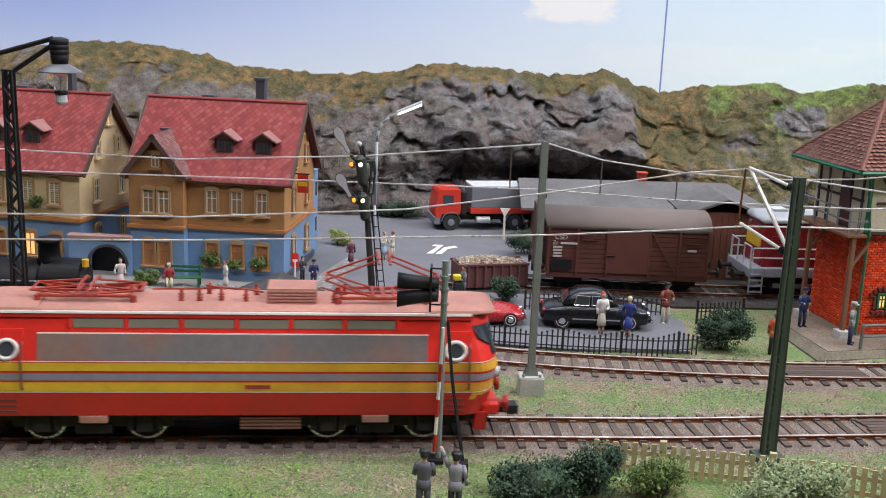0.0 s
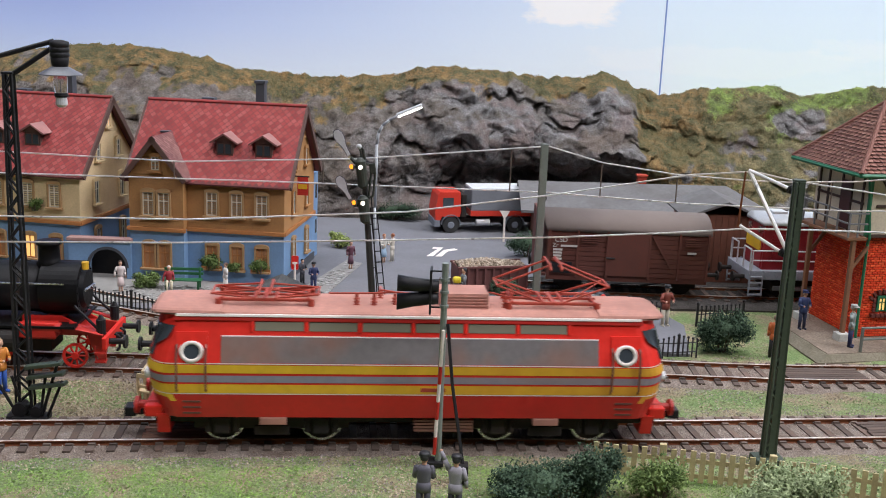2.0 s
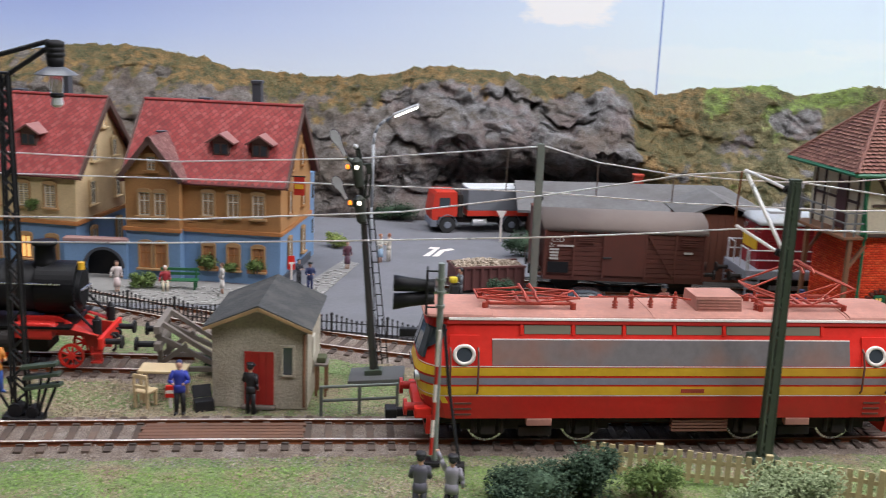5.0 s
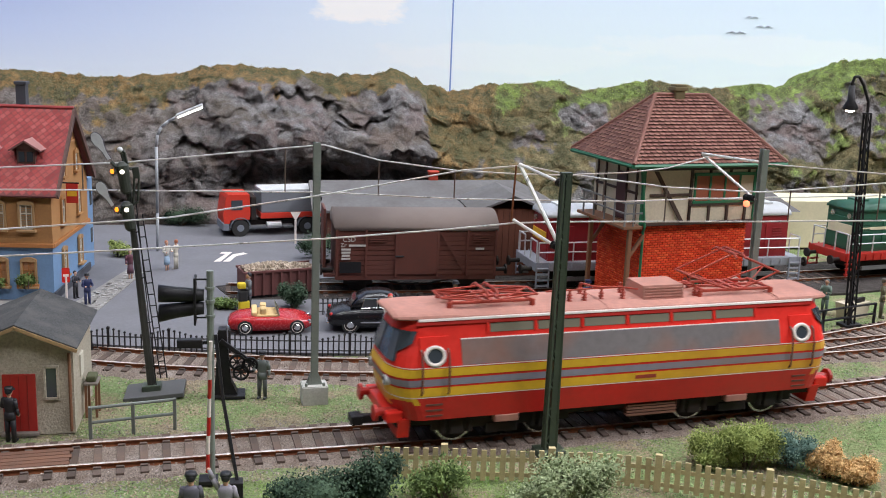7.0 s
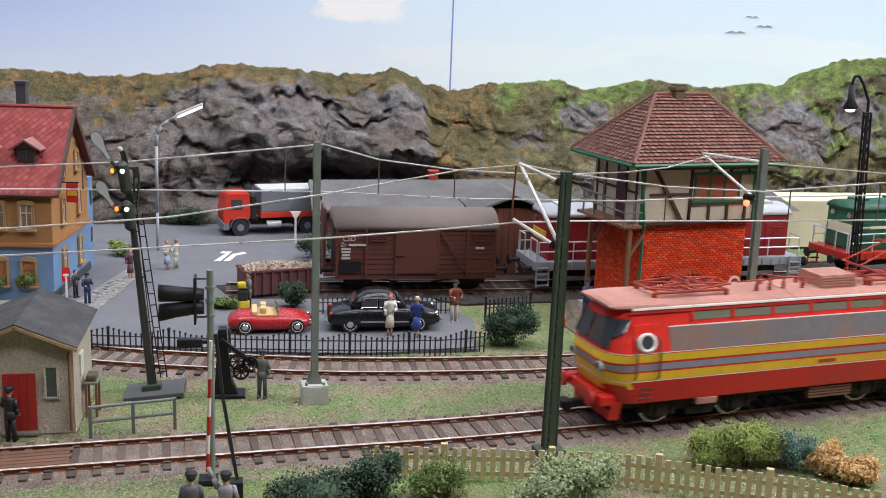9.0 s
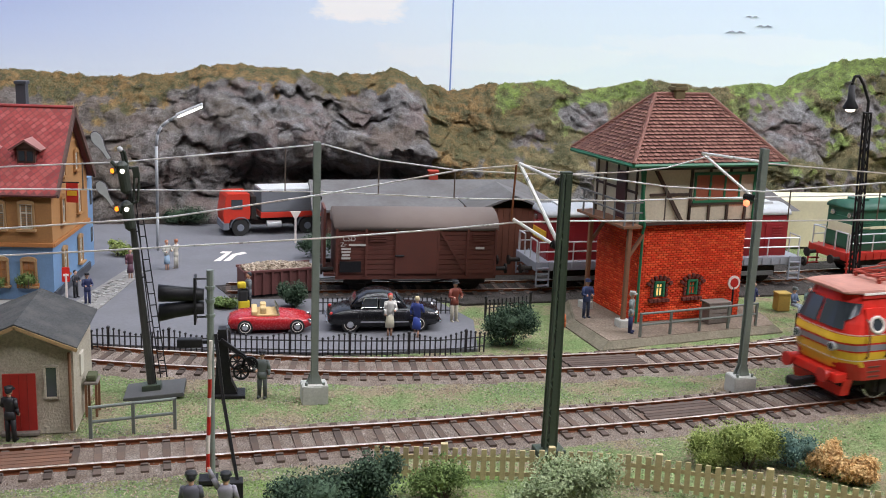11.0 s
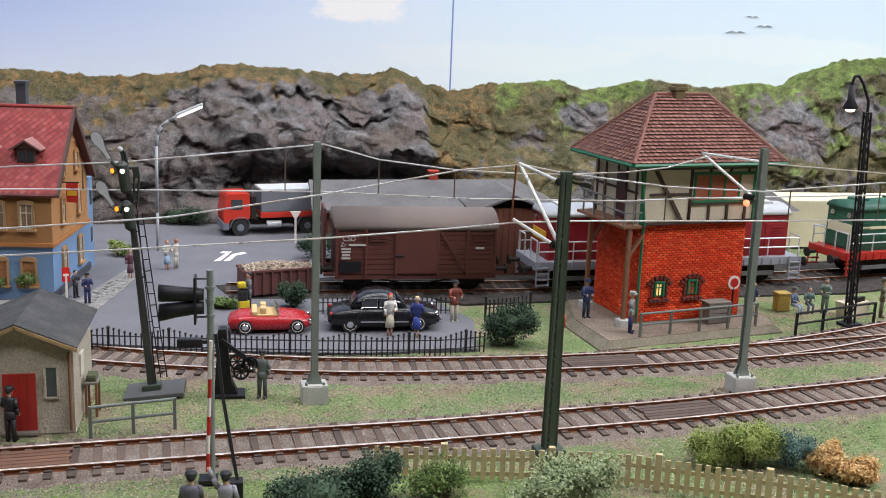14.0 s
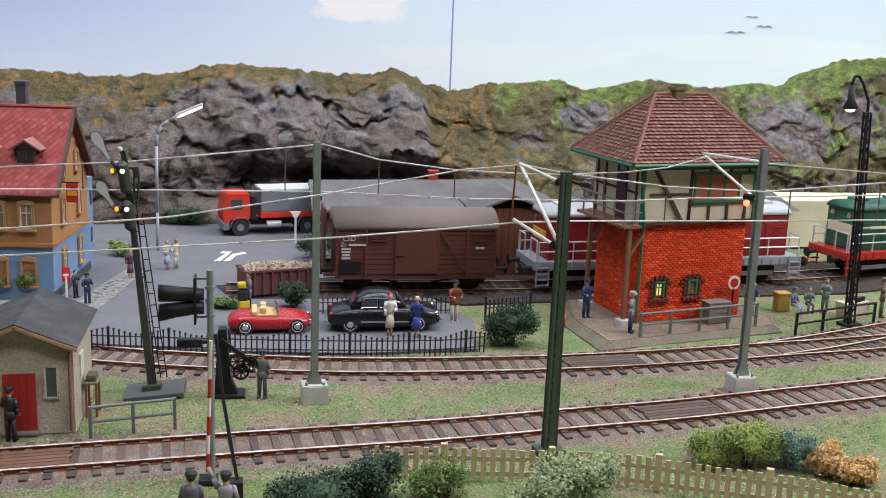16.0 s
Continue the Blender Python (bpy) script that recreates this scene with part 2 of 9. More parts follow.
# Dark ground colour stands in for the shade under and between the goods vehicles.
M_SHADEDGROUND = turf("shaded_ground", ((0.3, (0.05, 0.045, 0.04)), (0.6, (0.085, 0.075, 0.07)), (0.8, (0.13, 0.12, 0.11))), 1.5, 22, 0.8, 0.08)
bm = bm_new()
prism(bm, [(0.3, 45.65), (9.1, 45.55), (10.3, 44.6), (30, 46), (48, 51.5), (48, 57), (30, 52), (16.1, 51.4), (9, 50.4), (-0.5, 47.9)], "z", -0.5, -0.13)
setting("goods_yard_ground", bm, M_SHADEDGROUND, "goods track ground coloured dark for the shade under the wagons", "ground")


def track(name, pts, label, z=0.0, bed=None):
    """Ballast bed, sleepers and two rails along a centre line."""
    line = spline(pts, 0.25)
    nrm = []
    for i, p in enumerate(line):
        a, b = line[max(0, i - 1)], line[min(len(line) - 1, i + 1)]
        d = (b - a).normalized()
        nrm.append(Vector((-d.y, d.x, 0)))
    ob = thing(name, 0, 0, 0, 0, label, "railway track")
    ob["kind"] = "structure"
    # ballast
    bm = bm_new()
    prof = [(-2.1, -0.34), (-1.3, -0.17), (0.0, -0.14), (1.3, -0.17), (2.1, -0.34)]
    rings = []
    for i, (p, n) in enumerate(zip(line, nrm)):
        rings.append([p + n * (o + 0.12 * noise.noise((i * 0.3, o, 1))) + Vector((0, 0, z + h + 0.03 * noise.noise((i * 0.9, o * 3, 5)))) for o, h in prof])
    loft(bm, rings, False, False)
    part("ballast_bed", bm, bed or M_BALLAST, ob, "brown-grey stone ballast", True)
    # rails
    for side in (-1, 1):
        bm = bm_new()
        web = [(-0.07, -0.17), (-0.02, -0.13), (-0.02, -0.05), (-0.052, -0.04), (-0.052, -0.004), (0.052, -0.004), (0.052, -0.04), (0.02, -0.05), (0.02, -0.13), (0.07, -0.17)]
        loft(bm, [[p + n * (side * 0.75 + o) + Vector((0, 0, z + h)) for o, h in web] for p, n in zip(line, nrm)])
        rail = part("rail", bm, M_RUST, ob, "rusty brown steel rail")
        bm = bm_new()
        loft(bm, [[p + n * (side * 0.75 + o) + Vector((0, 0, z + h)) for o, h in ((-0.05, -0.004), (-0.042, 0), (0.042, 0), (0.05, -0.004))] for p, n in zip(line, nrm)], False, False)
        part("rail_head", bm, M_RAILTOP, rail, "worn bright running surface")
    # sleepers
    bm = bm_new()
    box(bm, 0, 0, -0.26, 0.22, 2.55, 0.155, 0.012)
    for s in (-0.75, 0.75):
        box(bm, 0, s - 0.13, -0.11, 0.2, 0.1, 0.05)
        box(bm, 0, s + 0.13, -0.11, 0.2, 0.1, 0.05)
    me = mesh_of("sleeper", bm, M_SLEEPER)
    step = 0.62
    for k in range(int((len(line) - 1) * 0.25 / step)):
        i = int(k * step / 0.25)
        p, n = line[i].lerp(line[i + 1], k * step / 0.25 - i), nrm[i]
        if not (-17 < p.x < 31):
            continue
        s = new("sleeper", me)
        s.matrix_basis = P(p.x, p.y, z + 0.01 * random.uniform(-1, 1), math.degrees(math.atan2(n.y, n.x)) - 90 + random.uniform(-1.5, 1.5))
        s.parent = ob
    return line


LINE_NEAR = track("railway_track_near", NEAR, "main railway track with rusty rails on dark sleepers", 0.0)
LINE_SECOND = track("railway_track_second", SECOND, "curved second railway track with rusty rails", 0.0)
track("railway_track_stub", STUB, "short stub track that ends at a buffer stop", 0.0)
# The goods track's bed takes the same dark colour, painted in as shade.
track("railway_track_freight", FREIGHT, "goods track with rusty rails behind the yard", 0.0, M_SHADEDGROUND)
track("railway_track_fan", FAN_A, "branching track beside the signal box", -0.012)


# ---- the rock hill ----
RIDGE = [(-60, 8.6), (-28.9, 8.4), (-26.7, 9.0), (-23.5, 9.4), (-19.8, 9.4), (-16.2, 8.9), (-13.7, 8.25), (-10.8, 8.05), (-7.4, 7.9), (-4, 8.2), (-0.6, 8.9), (2.9, 8.7), (6.4, 8.4), (8.6, 8.5), (10, 8.9), (11.2, 8.4),
         (12.2, 7.9), (13.7, 7.6), (16.3, 8.1), (20.5, 8.4), (22.8, 7.9), (27.1, 8.6), (31.6, 8.2), (34.4, 8.6), (37.3, 8.4), (39.3, 9.3), (40.9, 10.3), (44.2, 10.6), (75, 11)]


def along(pts, x):
    for (a, p), (b, q) in zip(pts, pts[1:]):
        if x <= b:
            t = max(0, (x - a) / (b - a))
            t = t * t * (3 - 2 * t)
            return p + (q - p) * t
    return pts[-1][1]


def fractal(x, y, z, octaves=5):
    return noise.fractal((x, y, z), 0.9, 2.1, octaves)


def step_to(a, b, x):
    t = min(1, max(0, (x - a) / (b - a)))
    return t * t * (3 - 2 * t)


def rock_relief(u, z):
    """Blocks of rock with their own depth and tilt, and cracks between them, at three sizes."""
    out = 0.0
    wu, wz = 0.45 * fractal(u * 0.45, 3, z * 0.5, 3), 0.45 * fractal(u * 0.45, 17, z * 0.5, 3)
    for scale, amp, seed in ((0.30, 1.15, 0.4), (0.72, 0.42, 1.7), (1.9, 0.12, 5.1)):
        px_, pz_ = u * scale + wu, z * scale * 1.3 + wz
        d, c = noise.voronoi((px_, seed, pz_))
        c = c[0]
        gap = step_to(0, 0.5, d[1] - d[0])
        h = noise.noise((c.x * 3.7 + 11, seed, c.z * 3.7))
        tx, tz = noise.noise((c.x * 2.9, seed + 7, c.z * 2.9)), noise.noise((c.x * 2.9, seed + 23, c.z * 2.9)) - 0.25
        out += amp * (0.42 * gap + 0.45 * h * gap + 1.1 * tx * (px_ - c.x) + 1.1 * tz * (pz_ - c.z))
    return out


def hill_point(u, v):
    """u runs along the hill, v from its foot to its top and back to the backdrop."""
    top = along(RIDGE, u)
    foot_y = 62.0 + 1.6 * noise.noise((u * 0.13, 4, 0)) + max(0, u - 16) * 0.06
    if u < -8:
        foot_y -= min(6, (-8 - u) * 0.35)
    craggy = math.exp(-((u - 3.5) / 10) ** 4) + 0.75 * math.exp(-((u - 37.5) / 7) ** 2) + 0.45 * math.exp(-((u + 19) / 8) ** 2) + 0.35 * math.exp(-((u - 22) / 4) ** 2)
    if v <= 0.8:
        w = v / 0.8
        steep = 0.3 + 0.5 * min(1, craggy)
        y = foot_y + (68 - foot_y) * (w ** (1 + steep * 1.6))
        z = -0.3 + (top + 0.3) * (w ** (0.85 + 0.25 * max(0, 1 - craggy)))
        # overhang and hollow low on the crag
        hollow = math.exp(-((u - 5.5) / 7.5) ** 4) * math.exp(-((w - 0.25) / 0.14) ** 2)
        y += 4.6 * hollow * max(0.2, 0.75 + noise.noise((u * 0.22, 9, 0)))
    else:
        w = (v - 0.8) / 0.2
        y = 68 + w * (BACK_Y - 68)
        z = top - w * 1.3
    edge = min(1, v * 6) * (1 if v < 0.68 else max(0.08, 1 - (v - 0.68) * 9))
    r1 = fractal(u * 0.28, y * 0.3, z * 0.42, 6)
    y -= edge * (0.55 * r1 + (0.28 + 0.85 * min(1, craggy)) * rock_relief(u, z) + 0.16 * abs(fractal(u * 1.6, 2, z * 2.0, 4)))
    z += edge * 0.3 * fractal(u * 0.6, 11, z * 0.7, 4)
    z += (0.22 if v > 0.7 else 0.1) * noise.noise((u * 1.7, y * 1.3, 2)) + 0.08 * noise.noise((u * 4.5, y * 3, 2))
    return Vector((u, y, max(z, -0.4)))


def hill_material():
    m, nt, b = tree_of("rock_and_turf")
    coarse, mid, fine = noise_of(nt, 0.3, 5, 0.6), noise_of(nt, 1.3, 6, 0.7), noise_of(nt, 9, 6, 0.75)
    grain = ramp(nt, fine, ((0.3, (0.62,) * 3), (0.7, (1.3,) * 3)))
    rock = ramp(nt, mid, ((0.30, (0.09, 0.082, 0.078)), (0.42, (0.17, 0.16, 0.158)), (0.50, (0.245, 0.235, 0.235)), (0.60, (0.32, 0.31, 0.31)), (0.74, (0.50, 0.49, 0.49))))
    # rosy and brown veins in the grey
    vein = noise_of(nt, 0.55, 4, 0.6, stretch=(1, 1, 1.5))
    rock = blend(nt, ramp(nt, vein, ((0.49, (0, 0, 0)), (0.60, (0.6,) * 3))), rock, (0.30, 0.225, 0.21))
    rock = blend(nt, ramp(nt, coarse, ((0.50, (0, 0, 0)), (0.62, (0.6,) * 3))), rock, (0.18, 0.145, 0.11))
    # the flank before the crag is earthy brown
    tc, pos, flank = nt.nodes.new("ShaderNodeTexCoord"), nt.nodes.new("ShaderNodeSeparateXYZ"), nt.nodes.new("ShaderNodeMapRange")
    nt.links.new(tc.outputs["Object"], pos.inputs[0])
    nt.links.new(pos.outputs["X"], flank.inputs["Value"])
    flank.inputs["From Min"].default_value, flank.inputs["From Max"].default_value, flank.inputs["To Min"].default_value, flank.inputs["To Max"].default_value = -6 * K, 0 * K, 0.55, 0.0
    rock = blend(nt, flank.outputs[0], rock, ramp(nt, mid, ((0.35, (0.10, 0.082, 0.062)), (0.65, (0.27, 0.225, 0.185)))))
    rock = blend(nt, 1.0, rock, grain, "MULTIPLY")
    dry = ramp(nt, mid, ((0.30, (0.085, 0.085, 0.045)), (0.42, (0.135, 0.13, 0.065)), (0.48, (0.21, 0.16, 0.075)), (0.54, (0.31, 0.195, 0.08)), (0.66, (0.42, 0.265, 0.10))))
    dry = blend(nt, ramp(nt, coarse, ((0.46, (0, 0, 0)), (0.60, (0.7,) * 3))), dry, (0.135, 0.135, 0.065))
    # olive rather than ochre towards the green end
    olive = nt.nodes.new("ShaderNodeMapRange")
    nt.links.new(pos.outputs["X"], olive.inputs["Value"])
    olive.inputs["From Min"].default_value, olive.inputs["From Max"].default_value, olive.inputs["To Min"].default_value, olive.inputs["To Max"].default_value = 14 * K, 20 * K, 0.0, 0.65
    dry = blend(nt, olive.outputs[0], dry, ramp(nt, mid, ((0.36, (0.10, 0.105, 0.055)), (0.52, (0.20, 0.19, 0.10)), (0.68, (0.33, 0.31, 0.17)))))
    dry = blend(nt, 1.0, dry, grain, "MULTIPLY")
    green = ramp(nt, mid, ((0.32, (0.105, 0.115, 0.05)), (0.44, (0.165, 0.205, 0.075)), (0.56, (0.25, 0.34, 0.095)), (0.7, (0.40, 0.52, 0.13))))
    green = blend(nt, 1.0, green, grain, "MULTIPLY")
    lush = nt.nodes.new("ShaderNodeAttribute")
    lush.attribute_name = "lush"
    add = nt.nodes.new("ShaderNodeMath"); add.operation = "MULTIPLY_ADD"
    nt.links.new(mid, add.inputs[0]); add.inputs[1].default_value = 0.9
    nt.links.new(lush.outputs["Fac"], add.inputs[2])
    veg = blend(nt, ramp(nt, add.outputs[0], ((0.78, (0, 0, 0)), (1.0, (1, 1, 1)))), dry, green)
    # turf where the cover says so, its edge broken up
    at = nt.nodes.new("ShaderNodeAttribute")
    at.attribute_name = "turf"
    h = nt.nodes.new("ShaderNodeMath"); h.operation = "MULTIPLY_ADD"
    nt.links.new(blend(nt, 0.5, mid, fine), h.inputs[0]); h.inputs[1].default_value = 1.1
    nt.links.new(at.outputs["Fac"], h.inputs[2])
    tf = ramp(nt, h.outputs[0], ((0.80, (0, 0, 0)), (1.0, (0.5, 0.5, 0.5))))
    nt.links.new(blend(nt, ramp(nt, tf, ((0.0, (0, 0, 0)), (0.5, (0.92,) * 3))), rock, veg), b.inputs["Base Color"])
    b.inputs["Roughness"].default_value, b.inputs["Specular IOR Level"].default_value = 0.95, 0.1
    bump_of(nt, b, blend(nt, 0.6, mid, fine), 1.0, 0.4)
    return m


def turf_at(p, v):
    """How much turf covers the hill at a place: the crown, both flanks of the crag, and the green end but for its bare crags."""
    n = 0.55 * fractal(p.x * 0.35, p.y * 0.35, p.z * 0.5, 5) + 0.3 * noise.noise((p.x * 1.8, 3, p.z * 1.8))
    crag = step_to(-5, -1.5, p.x) * (1 - step_to(10.5, 12.5, p.x))
    left = 1 - step_to(-6, -3, p.x)
    right = step_to(10.5, 12.5, p.x)
    t = crag * ((v - 0.72) * 6 + 1.1 * n) + left * (-0.12 + (v - 0.58) * 2.2 + 1.5 * n) + right * (0.52 + (v - 0.5) * 0.8 + 1.5 * n) + (1 - crag - left - right) * ((v - 0.6) * 4 + 1.2 * n)
    t += max(0, (v - 0.72)) * 5
    for cx, cz, sx, sz, k in ((36.2, 6.4, 2.8, 1.3, 2.2), (42, 7.3, 2.2, 1.3, 1.6), (22.3, 6.3, 1.5, 0.9, 1.7), (27, 4.5, 2.0, 0.9, 1.0), (18.5, 4.9, 1.5, 0.9, 1.1)):
        t -= k * math.exp(-((p.x - cx) / sx) ** 2 - ((p.z - cz) / sz) ** 2)
    return min(1.0, max(0.0, 0.38 + t))


def lush_at(p, v):
    """How green the turf is: the crown and patches of the far end."""
    n = fractal(p.x * 0.3, 6, p.z * 0.5, 4)
    k = step_to(14, 18, p.x)
    return min(1.0, max(0.0, k * (0.16 + 1.6 * (v - 0.62) + 0.8 * n) + 0.3 * step_to(30, 38, p.x) + 0.10 * n))


M_HILL = hill_material()
bm = bm_new()
NU, NV = 860, 140
rows = [[bm.verts.new(hill_point(-42 + 100 * i / NU, j / NV)) for i in range(NU + 1)] for j in range(NV + 1)]
for j in range(NV):
    for i in range(NU):
        bm.faces.new((rows[j][i], rows[j][i + 1], rows[j + 1][i + 1], rows[j + 1][i]))
cover = [turf_at(rows[j][i].co, j / NV) for j in range(NV + 1) for i in range(NU + 1)]
lushness = [lush_at(rows[j][i].co, j / NV) for j in range(NV + 1) for i in range(NU + 1)]
hill_ob = setting("rock_hill", bm, M_HILL, "grey rock cliff topped with brown and green turf", "hill", True)
hill_ob.data.attributes.new("turf", "FLOAT", "POINT").data.foreach_set("value", cover)
hill_ob.data.attributes.new("lush", "FLOAT", "POINT").data.foreach_set("value", lushness)


# ---- the electric locomotive ----
M_RED = mat("loco_red", (0.76, 0.028, 0.018), 0.42, 0, 0.08, 0.8, (0.30, 0.035, 0.022), 0.45, 0.04, spec=0.35)
M_REDDARK = mat("loco_skirt_red", (0.50, 0.02, 0.014), 0.45, 0, 0.1, 0.8, (0.22, 0.03, 0.02), 0.5, 0.04)
M_YELLOW = mat("loco_yellow", (0.78, 0.47, 0.03), 0.42, 0, 0.1, 0.35, (0.58, 0.20, 0.035), 0.9, 0.03)
M_GREYBAND = mat("loco_grey_panel", (0.165, 0.15, 0.15), 0.5, 0, 0.12, 0.8, (0.30, 0.12, 0.07), 0.9, 0.05)
M_BLUEGREY = mat("loco_blue_grey", (0.27, 0.26, 0.32), 0.5, 0, 0.1, 0.5, (0.30, 0.16, 0.10), 0.6, 0.03)
M_WHITELINE = mat("white_line", (0.80, 0.72, 0.66), 0.5, 0, 0.08, 2)
M_ROOFPINK = mat("roof_oxide", (0.47, 0.22, 0.17), 0.75, 0, 0.16, 0.9, (0.27, 0.12, 0.09), 0.75, 0.15)
M_HANDRAIL = mat("rusty_handrail", (0.15, 0.055, 0.04), 0.6, 0.1, 0.2, 3)
M_PANTO = mat("pantograph_red", (0.42, 0.06, 0.035), 0.55, 0.1, 0.2, 3, (0.2, 0.05, 0.03), 0.5)
M_BLACK = mat("black_paint", (0.014, 0.014, 0.016), 0.5, 0, 0.3, 2, (0.035, 0.03, 0.027), 0.4, spec=0.25)
M_DARKGEAR = mat("running_gear", (0.022, 0.02, 0.019), 0.7, 0.1, 0.3, 2, (0.06, 0.036, 0.026), 0.5, spec=0.25)
M_STEEL = mat("bright_steel", (0.6, 0.6, 0.6), 0.25, 1.0, 0.1, 3)
M_SILVER = mat("silver_paint", (0.62, 0.63, 0.64), 0.4, 0.3, 0.1, 2, (0.4, 0.4, 0.4), 0.3)
M_GLASS = glass("dark_glass")
M_WINSTRIP = glass("side_window_glass", (0.22, 0.2, 0.15), 0.12)


def loco_length(z):
    pts = [(0.2, 7.35), (0.95, 7.5), (1.7, 7.72), (2.3, 7.82), (2.62, 7.75), (3.75, 7.5), (4.05, 7.4), (4.4, 7.2)]
    return along(pts, z) - 0.42


def loco_outline(z, grow=0.0, cut=None, half=1.47):
    """The body's plan at a height, as a ring of points."""
    L, W = loco_length(z) + grow, half - max(0, z - 2.7) * 0.05 + grow
    r, ring = 0.85, []
    for sx, sy, a0 in ((1, 1, 0), (-1, 1, 90), (-1, -1, 180), (1, -1, 270)):
        for k in range(7):
            a = radians(a0 + 15 * k)
            ex, ey = math.cos(a), math.sin(a)
            ring.append(Vector((sx * (L - r * 0.75) + r * 0.75 * ex, sy * (W - r) + r * ey, z)))
    # a slightly bowed nose
    for p in ring:
        if abs(p.x) > L - 0.75:
            p.x += math.copysign(0.10 * (1 - (p.y / W) ** 2), p.x)
    return ring


def loco_band(bm, z0, z1, grow, steps=3):
    loft(bm, [loco_outline(z0 + (z1 - z0) * k / steps, grow) for k in range(steps + 1)], True, False)


def electric_loco():
    loco = thing("electric_locomotive", 0, 0, 0, 0, "red electric locomotive with yellow stripes and grey side panels", "locomotive")

    def shell(name, bm, material, parent, label="", smooth=False, at=None):
        """A part of the body, whose sides lean in above the waist."""
        for v in bm.verts:
            z = v.co.z
            v.co.y *= 1 - 0.26 * min(1.43, max(0.0, z - 2.62)) / 1.47
            if z > 0.95:
                v.co.z = 0.97 + 0.93 * (min(z, 2.62) - 0.95) + 0.87 * (min(max(z, 2.62), 3.45) - 2.62) + max(0.0, z - 3.45)
        return part(name, bm, material, parent, label, smooth, at)

    bm = bm_new()
    loft(bm, [loco_outline(z) for z in (0.95, 1.3, 1.67, 2.0, 2.3, 2.62, 3.0, 3.4, 3.75, 4.05)])
    shell("body", bm, M_RED, loco, "glossy red body shell")
    bm = bm_new(); loco_band(bm, 0.95, 1.64, 0.012)
    shell("skirt", bm, M_REDDARK, loco, "dark red lower body")
    for z0, z1, m, n, lab in ((1.69, 1.97, M_YELLOW, "lower_stripe", "yellow stripe"), (2.03, 2.25, M_BLUEGREY, "middle_stripe", "blue-grey stripe"), (2.32, 2.58, M_YELLOW, "upper_stripe", "yellow stripe stained with rust")):
        bm = bm_new(); loco_band(bm, z0, z1, 0.012)
        shell(n, bm, m, loco, lab)
    for z in (1.655, 2.605):
        bm = bm_new(); loco_band(bm, z, z + 0.03, 0.014, 1)
        shell("trim_line", bm, M_WHITELINE, loco, "thin pale line")
    # yellow chevrons on the noses
    for s in (-1, 1):
        bm = bm_new()
        ring = [p for p in loco_outline(1.3, 0.02) if p.x * s > 6.35]
        ring.sort(key=lambda p: p.y)
        lo = []
        for p in ring:
            w = abs(p.y) / 1.47
            lo.append((p, 1.66, 1.15 + 0.28 * w))
        top = [bm.verts.new((math.copysign(abs(p.x) + 0.12, p.x), p.y, a)) for p, a, b in lo]
        bot = [bm.verts.new((p.x, p.y, b)) for p, a, b in lo]
        for i in range(len(top) - 1):
            bm.faces.new((top[i], top[i + 1], bot[i + 1], bot[i]))
        shell("nose_chevron", bm, M_YELLOW, loco, "yellow nose panel")
    # roof
    bm = bm_new()
    def roof_ring(x, h, w):
        return [Vector((x, w * math.cos(a), 4.02 + h * math.sin(a) ** 0.6)) for a in [math.pi * k / 12 for k in range(13)]]
    xs = [(-7.22, 0.08, 1.15), (-7.12, 0.14, 1.32), (-6.6, 0.16, 1.46), (-2, 0.16, 1.48), (2, 0.16, 1.48), (6.6, 0.16, 1.46), (7.12, 0.14, 1.32), (7.22, 0.08, 1.15)]
    loft(bm, [roof_ring(*q) for q in xs])
    roof = shell("roof", bm, M_ROOFPINK, loco, "dusty faded red roof")
    for x in (-5.3, -0.6, 5.3):
        bm = bm_new()
        loft(bm, [[p + Vector((0, 0, 0.02)) for p in roof_ring(x + d, 0.155, 1.49)] for d in (-0.04, 0.04)])
        shell("roof_seam", bm, M_ROOFPINK, roof)
    # raised visor plates over both cabs
    for e in (-1, 1):
        bm = bm_new()
        loft(bm, [[p + Vector((0, 0, 0.05)) for p in roof_ring(e * x, h, w)] for x, h, w in ((5.36, 0.15, 1.49), (6.6, 0.16, 1.49), (7.16, 0.14, 1.38), (7.3, 0.08, 1.2))])
        shell("cab_roof", bm, M_ROOFPINK, roof, "flaking pale red cab roof")
    for s in (-1, 1):
        # The strip's darker red paints in the shadow line above the side windows.
        bm = bm_new(); box(bm, 0, s * 1.452, 3.88, 13.3, 0.06, 0.1, 0.01)
        shell("cornice", bm, M_REDDARK, loco, "cornice strip painted dark red as the shadow line under the roof")
        bm = bm_new(); box(bm, 0, s * 1.47, 3.99, 13.2, 0.1, 0.07, 0.015)
        shell("gutter", bm, M_WHITELINE, roof, "pale rain gutter")
        bm = bm_new(); box(bm, 0, s * 1.455, 3.45, 10.7, 0.03, 0.025)
        shell("trim_line", bm, M_WHITELINE, loco, "thin pale line")
        bm = bm_new(); box(bm, 0, s * 1.445, 2.64, 10.7, 0.06, 0.8, 0.012)
        shell("side_panel", bm, M_GREYBAND, loco, "dark grey ribbed panel with rust haze")
        for k in range(6):
            x = -3.75 + 1.5 * k
            bm = bm_new(); box(bm, x, s * 1.415, 3.6, 1.36, 0.06, 0.25, 0.02)
            shell("side_window", bm, M_WINSTRIP, loco, "narrow tinted side window")
        for k in range(7):
            bm = bm_new(); box(bm, -4.5 + 1.5 * k, s * 1.44, 3.58, 0.09, 0.07, 0.3, 0.02)
            shell("window_post", bm, M_RED, loco)
